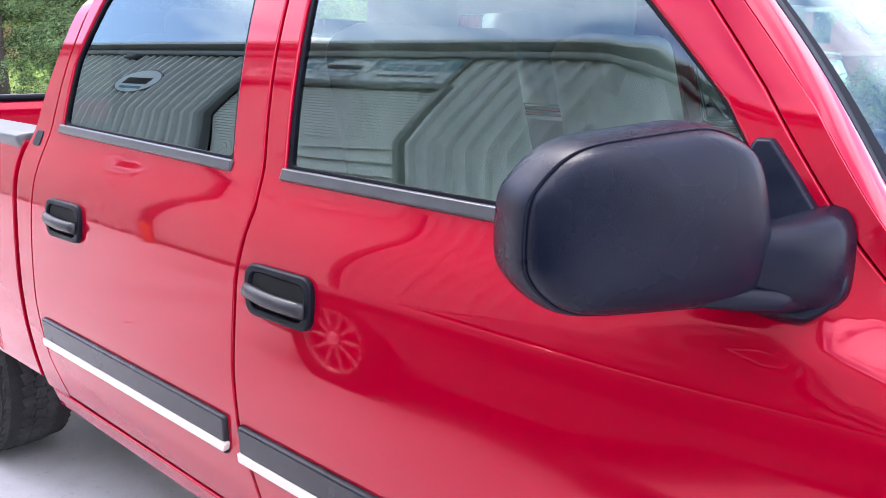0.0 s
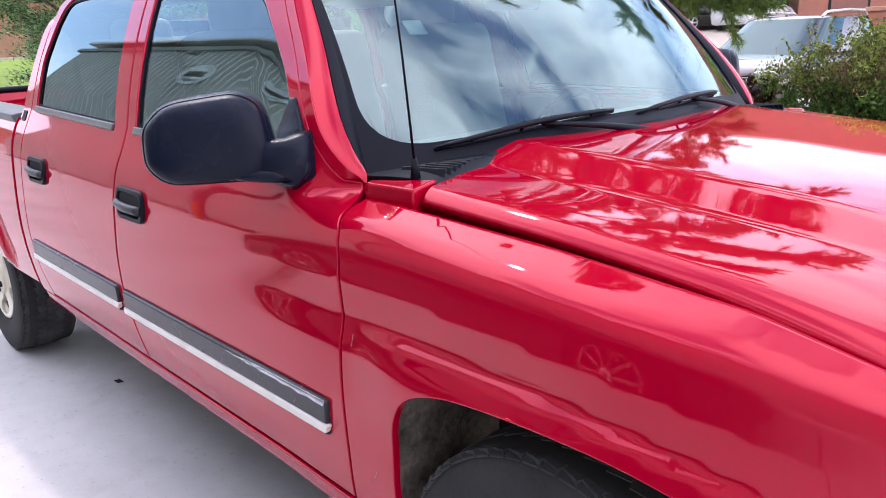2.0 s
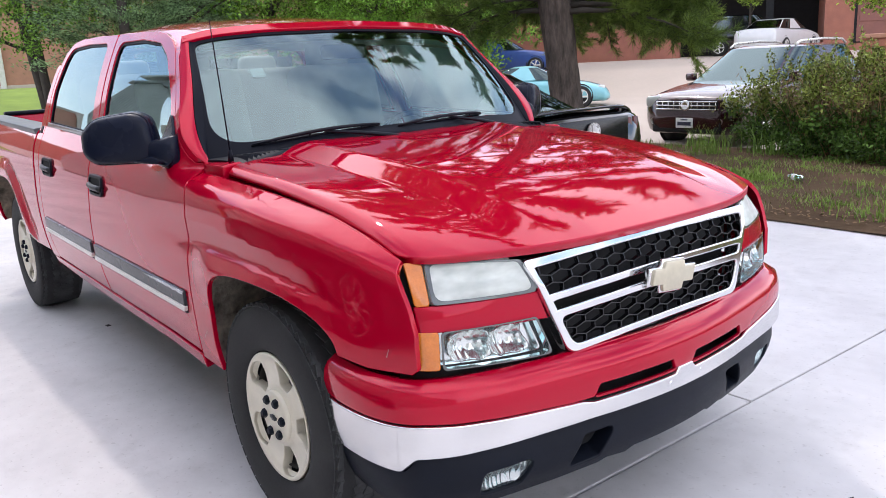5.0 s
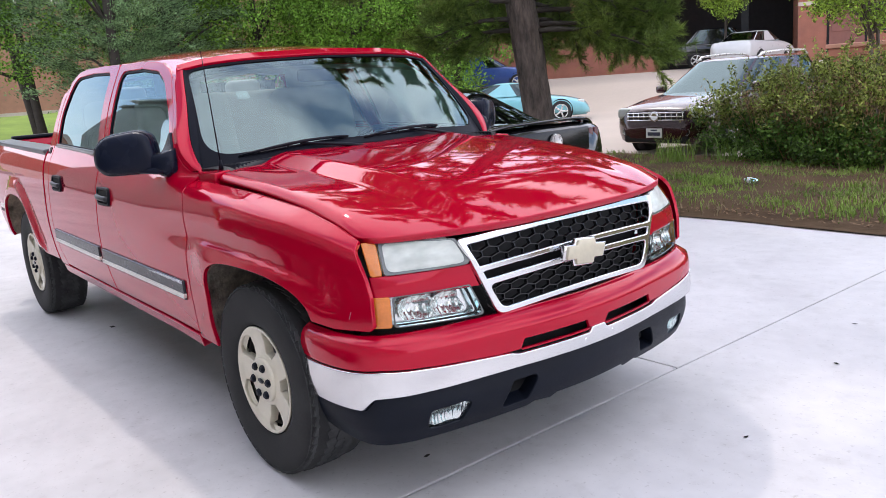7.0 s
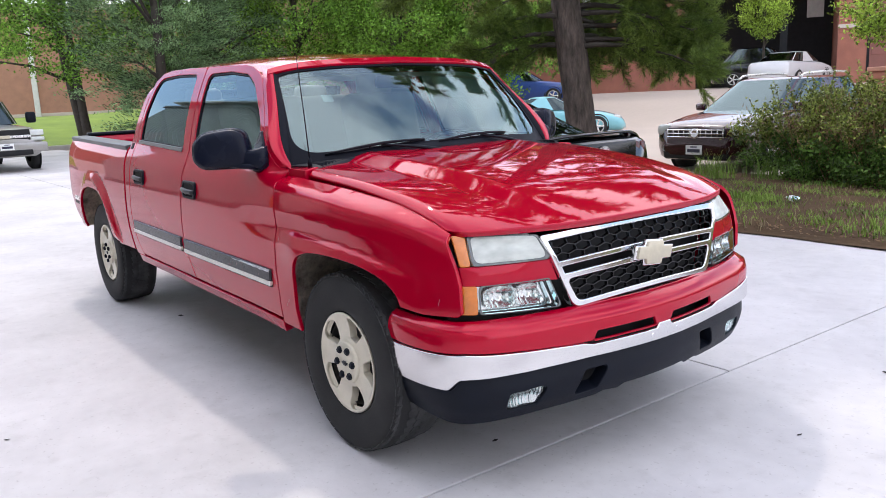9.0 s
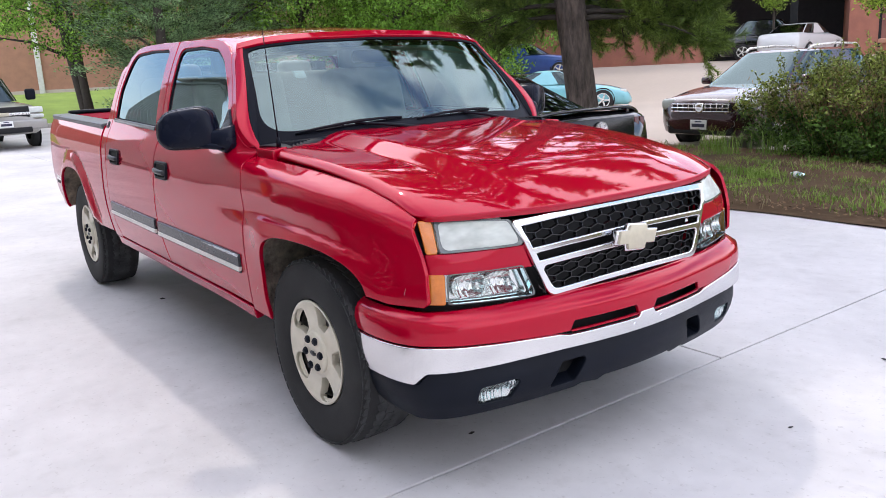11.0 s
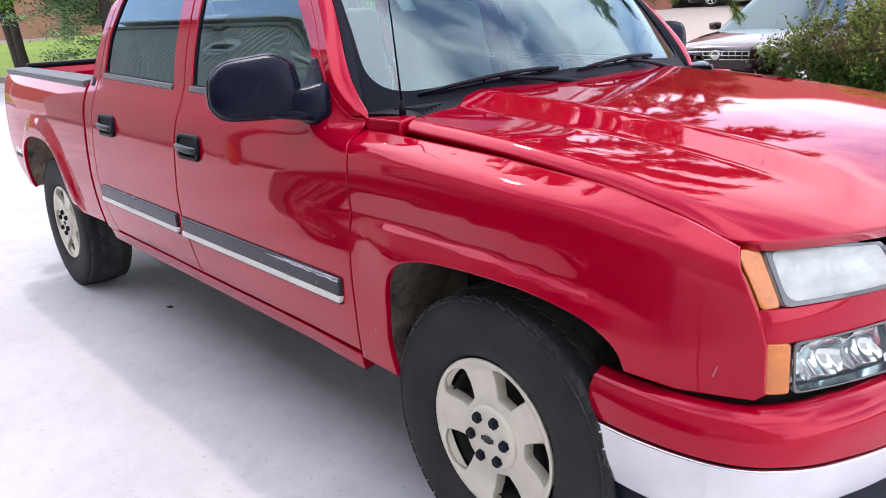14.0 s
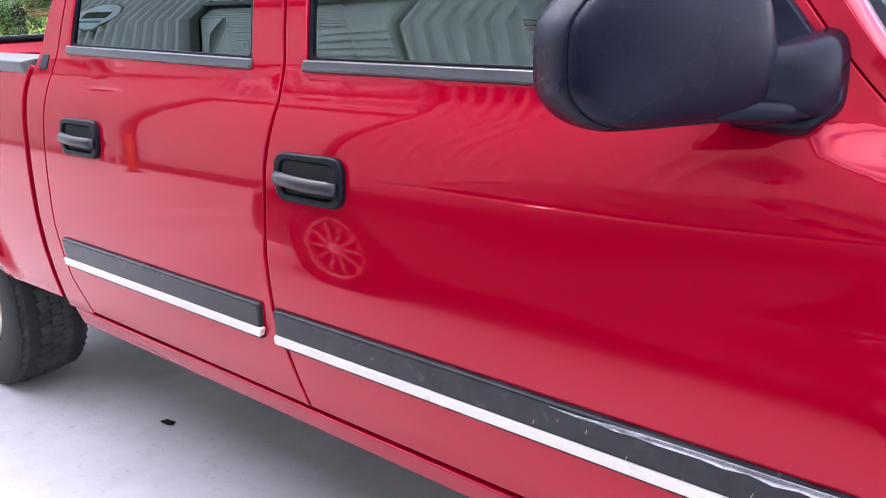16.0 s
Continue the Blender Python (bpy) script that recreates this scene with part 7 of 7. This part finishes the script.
# the row along the lawn
tree("oak_tree", "broad green shade tree with a forked trunk on the lawn", (-29.6, 5.2, 0.25), 0.22, 9, (6.0, (4.6, 4.6, 3.9), 165, 250, 0.30), M["leaf_oak"], 0.12, M["bark_dark"], (0.10, -0.12), 2, 16)
tree("oak_tree", "broad green shade tree on the lawn", (-37.5, 1.2, 0.6), 0.26, 10, (7.0, (5.2, 5.2, 4.6), 120, 220, 0.36), M["leaf_oak"], 0.15, M["bark_dark"], (0, 0), 1, 16)
tree("cedar_tree", "bushy blue-green cedar with drooping sprays", (-25.5, 6.9, 0.0), 0.20, 9, (5.4, (2.9, 2.9, 5.3), 420, 190, 0.30), M["leaf_bluegreen"], 0.12, M["bark_dark"], (0, 0), 1, 12, 0.30, True)
tree("cedar_tree", "bushy blue-green cedar with drooping sprays", (-27.5, 9.6, 0.0), 0.20, 9, (5.4, (2.8, 2.8, 5.2), 360, 190, 0.30), M["leaf_bluegreen"], 0.12, M["bark_dark"], (0, 0), 1, 12, 0.30, True)
for x, y, s in ((-27.5, 13.2, 1.0), (-24.0, 15.6, 0.9), (-27.0, 18.8, 1.1), (-21.5, 18.6, 0.85), (-33.0, 11.5, 1.2), (-34.0, 20.0, 1.3)):
    tree("shade_tree", "dark green leafy tree behind the parked cars", (x, y, 0.0), 0.19 * s, 8, (5.8 * s, (3.2 * s, 3.2 * s, 4.6 * s), 240, 150, 0.32 * s), M["leaf_oak"], 0.13, M["bark_dark"], (0, 0), 1)
tree("shade_tree", "small shade tree before the brick workshop", (-16.4, 29.2, 1.05), 0.06, 8, (3.1, (0.95, 0.95, 0.85), 60, 100, 0.16), M["leaf_bright"], 0.10, M["bark_dark"], (0, 0), 1)

# pine over the planting strip: straight furrowed trunk, hanging sprays of needles
pine = thing("pine_tree", "tall pine with furrowed bark and hanging needle sprays", "tree", at=Matrix.Translation((-5.10, 6.12, 0)))
bm = bmesh.new()
bmesh.ops.create_cone(bm, cap_ends=False, segments=40, radius1=0.225, radius2=0.11, depth=10.6, matrix=Matrix.Translation((0, 0, 5.3)))
bmesh.ops.subdivide_edges(bm, edges=[e for e in bm.edges if abs(e.verts[0].co.z - e.verts[1].co.z) > 1], cuts=90)
for v in bm.verts:
    a, z = math.atan2(v.co.y, v.co.x), v.co.z
    k = 1 + 0.12 * noise.noise(Vector((math.cos(a) * 4.5, math.sin(a) * 4.5, z * 1.1))) + 0.09 * noise.noise(Vector((math.cos(a) * 11, math.sin(a) * 11, z * 3.0)))
    v.co.x, v.co.y = v.co.x * k - 0.085 * z, v.co.y * k - 0.07 * z
part("trunk", bm, M["bark"], pine, "furrowed grey-brown bark")
tufts = []      # each a shoot: its place, its direction, and 1 for the fine low growth
for k in range(116):
    a = 2.399963 * k + 0.4
    z0 = 2.05 + 8.1 * (k / 116) ** 1.7
    low = z0 < 4.4
    if low and math.cos(a - radians(316)) > 0.55:     # bare of low boughs on the yard side
        continue
    ln = rng.uniform(2.2, 3.8) * (1.0 - 0.40 * (k / 116) ** 1.5)
    d = Vector((math.cos(a), math.sin(a), 0))
    if low and math.cos(a - radians(223)) > 0.2:      # thin towards the truck's cab
        if k % 2:
            continue
        ln = min(ln, 1.3) if z0 < 3.0 else ln
    if z0 > 4.4 and math.cos(a) > 0.3:                # long upper boughs along the strip
        ln = rng.uniform(3.2, 4.4)
    reach = d.x * 0.845 + d.y * 0.534
    if low and reach > 0.3:                           # the low crown ends before the hedge
        ln = min(ln, 1.75 / reach, 2.7)
    sag = 0.14 if z0 < 3.4 and math.cos(a - radians(46)) > 0.2 else 0.0
    p0 = Vector((-0.085 * z0, -0.07 * z0, z0))
    line = [p0 + d * (ln * f) + Vector((0, 0, 0.55 * f * ln * 0.35 - 0.75 * f * f * ln * 0.42 - sag * f)) + Vector((0.06 * noise.noise(Vector((k, f * 3, 0))), 0.06 * noise.noise(Vector((0, k, f * 3))), 0)) for f in (0, 0.2, 0.4, 0.6, 0.8, 1.0)]
    boughs = bmesh.new()
    tube(boughs, line, [0.045, 0.036, 0.028, 0.02, 0.012, 0.005], 6)
    side = Vector((-d.y, d.x, 0))
    for j in range(int((11 if low else 12) * ln / 2.4) + 3):
        f = min(1.0, 0.25 + 0.78 * rng.uniform(0, 1) ** 0.8)
        i = min(4, int(f * 5))
        base = line[i].lerp(line[i + 1], min(1.0, f * 5 - i))
        way = (d * rng.uniform(0.4, 1.0) + side * rng.normal(0, 0.8) + Vector((0, 0, rng.normal(-0.12, 0.30)))).normalized()
        size = rng.uniform(0.30, 0.62) * (1.15 - 0.4 * f)
        tip = base + way * size + Vector((0, 0, -0.05))
        tube(boughs, [base, tip], [0.009, 0.003], 4, False)
        for g in np.linspace(0.30, 1.0, 7 if low else 6):
            aside = Vector(rng.normal(0, 1, 3))
            tufts.append((base.lerp(tip, g) + aside * 0.055, (way * 0.8 + aside * 0.42 + Vector((0, 0, 0.12))).normalized(), low))
    part("bough", boughs, M["bark_dark"], pine)
sprays = []
for fine, per, wide, short, long in ((True, 84, 0.0038, 0.09, 0.15), (False, 46, 0.0075, 0.13, 0.20)):
    chosen = [q for q in tufts if q[2] == fine]
    axis = np.repeat(np.array([tuple(q[1]) for q in chosen]), per, 0)
    c = np.repeat(np.array([tuple(q[0]) for q in chosen]), per, 0)
    c = c + axis * rng.uniform(-0.13, 0.09, (len(c), 1)) + rng.normal(0, 0.006, c.shape)
    d = axis * 0.75 + rng.normal(0, 0.50, c.shape)
    d /= np.linalg.norm(d, axis=1, keepdims=True)
    q = np.cross(d, rng.normal(0, 1, c.shape))
    q /= np.linalg.norm(q, axis=1, keepdims=True)
    sprays.append(np.stack([c - q * wide, c + q * wide, c + d * rng.uniform(short, long, (len(c), 1))], 1))
v = np.concatenate(sprays).reshape(-1, 3)
me = bpy.data.meshes.new("needles")
n = len(v) // 3
me.vertices.add(3 * n)
me.vertices.foreach_set("co", v.astype(np.float32).ravel())
me.loops.add(3 * n)
me.loops.foreach_set("vertex_index", np.arange(3 * n, dtype=np.int32))
me.polygons.add(n)
me.polygons.foreach_set("loop_start", np.arange(0, 3 * n, 3, dtype=np.int32))
me.update(calc_edges=True)
part("needles", me, M["needle"], pine, "green pine needles")

# young tree with bright leaves beside the hedge
tree("young_tree", "young tree with bright yellow-green leaves", (-4.45, 15.3, 0), 0.07, 4, (2.95, (1.45, 1.4, 1.05), 170, 60, 0.14), M["leaf_bright"], 0.085, M["bark"], (-0.06, 0), 2, 14)

# hedge: twiggy shrub with green new growth over dry stems
hedge = thing("hedge", "overgrown shrub hedge with dry stems and green tips", "shrub", at=Matrix.Translation((-1.76, 9.15, 0)))
bm, shoots, sprigs = bmesh.new(), bmesh.new(), []
for k in range(420):
    a, r = rng.uniform(0, 2 * math.pi), rng.uniform(0, 1) ** 0.5
    x, y = math.cos(a) * r * 2.25, math.sin(a) * r * 0.95
    h = rng.uniform(0.85, 1.5) * (1 - 0.35 * r * r)
    tip = (x * 1.08 + rng.normal(0, 0.08), y * 1.08 + rng.normal(0, 0.08), h)
    tube(bm, [(x * 0.85, y * 0.85, 0), (x * 0.97, y * 0.97, h * 0.5), tip], [0.010, 0.007, 0.003], 4, False)
    if k % 2 == 0:      # a shoot that stands out of the crown, with leaves along it
        top = (tip[0] + rng.normal(0, 0.10), tip[1] + rng.normal(0, 0.10), h + rng.uniform(0.12, 0.42))
        tube(shoots, [tip, top], [0.004, 0.002], 4, False)
        sprigs += [np.array(tip) + (np.array(top) - tip) * f + rng.normal(0, 0.022, 3) for f in rng.uniform(0, 1.05, 34)]
tagged(part("stem_thicket", bm, M["twig"], hedge, "dry brown stems"), kind="stuff")
tagged(part("shoot_growth", shoots, M["twig"], hedge), kind="stuff")
part("sprig_leaves", leaf_mesh("sprig_leaves", np.array(sprigs), 0.055), M["leaf_hedge"], hedge, "fresh leaves on upright shoots")
cen, _ = clumps(420, 62, (0, 0, 0.70), (2.5, 1.15, 0.72), 0.070, 0.7, 1.0, lambda c: c[:, 2] > 0.62)
part("foliage", leaf_mesh("foliage", cen, 0.058), M["leaf_hedge"], hedge, "green and yellowish small leaves")
# lower and skirt leaves carry the crown's shade in their colour
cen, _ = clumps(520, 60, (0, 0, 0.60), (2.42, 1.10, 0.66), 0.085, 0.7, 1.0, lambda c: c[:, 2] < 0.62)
part("low_foliage", leaf_mesh("low_foliage", cen, 0.068), M["leaf_hedge_shaded"], hedge, "green lower leaves with shade in their colour")
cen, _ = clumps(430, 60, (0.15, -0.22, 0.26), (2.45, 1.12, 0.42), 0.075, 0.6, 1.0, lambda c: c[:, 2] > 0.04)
part("skirt_foliage", leaf_mesh("skirt_foliage", cen, 0.062), M["leaf_hedge_shaded"], hedge, "green leaves down to the soil, shade in their colour")
cen, _ = clumps(360, 52, (0, 0, 0.70), (2.36, 1.02, 0.44), 0.10, 0.5, 1.2)
part("dry_foliage", leaf_mesh("dry_foliage", cen, 0.075, 0.14, np.tile((0.0, 0.0, 0.8), (len(cen), 1))), M["twig"], hedge, "dry brownish twigs and leaves")
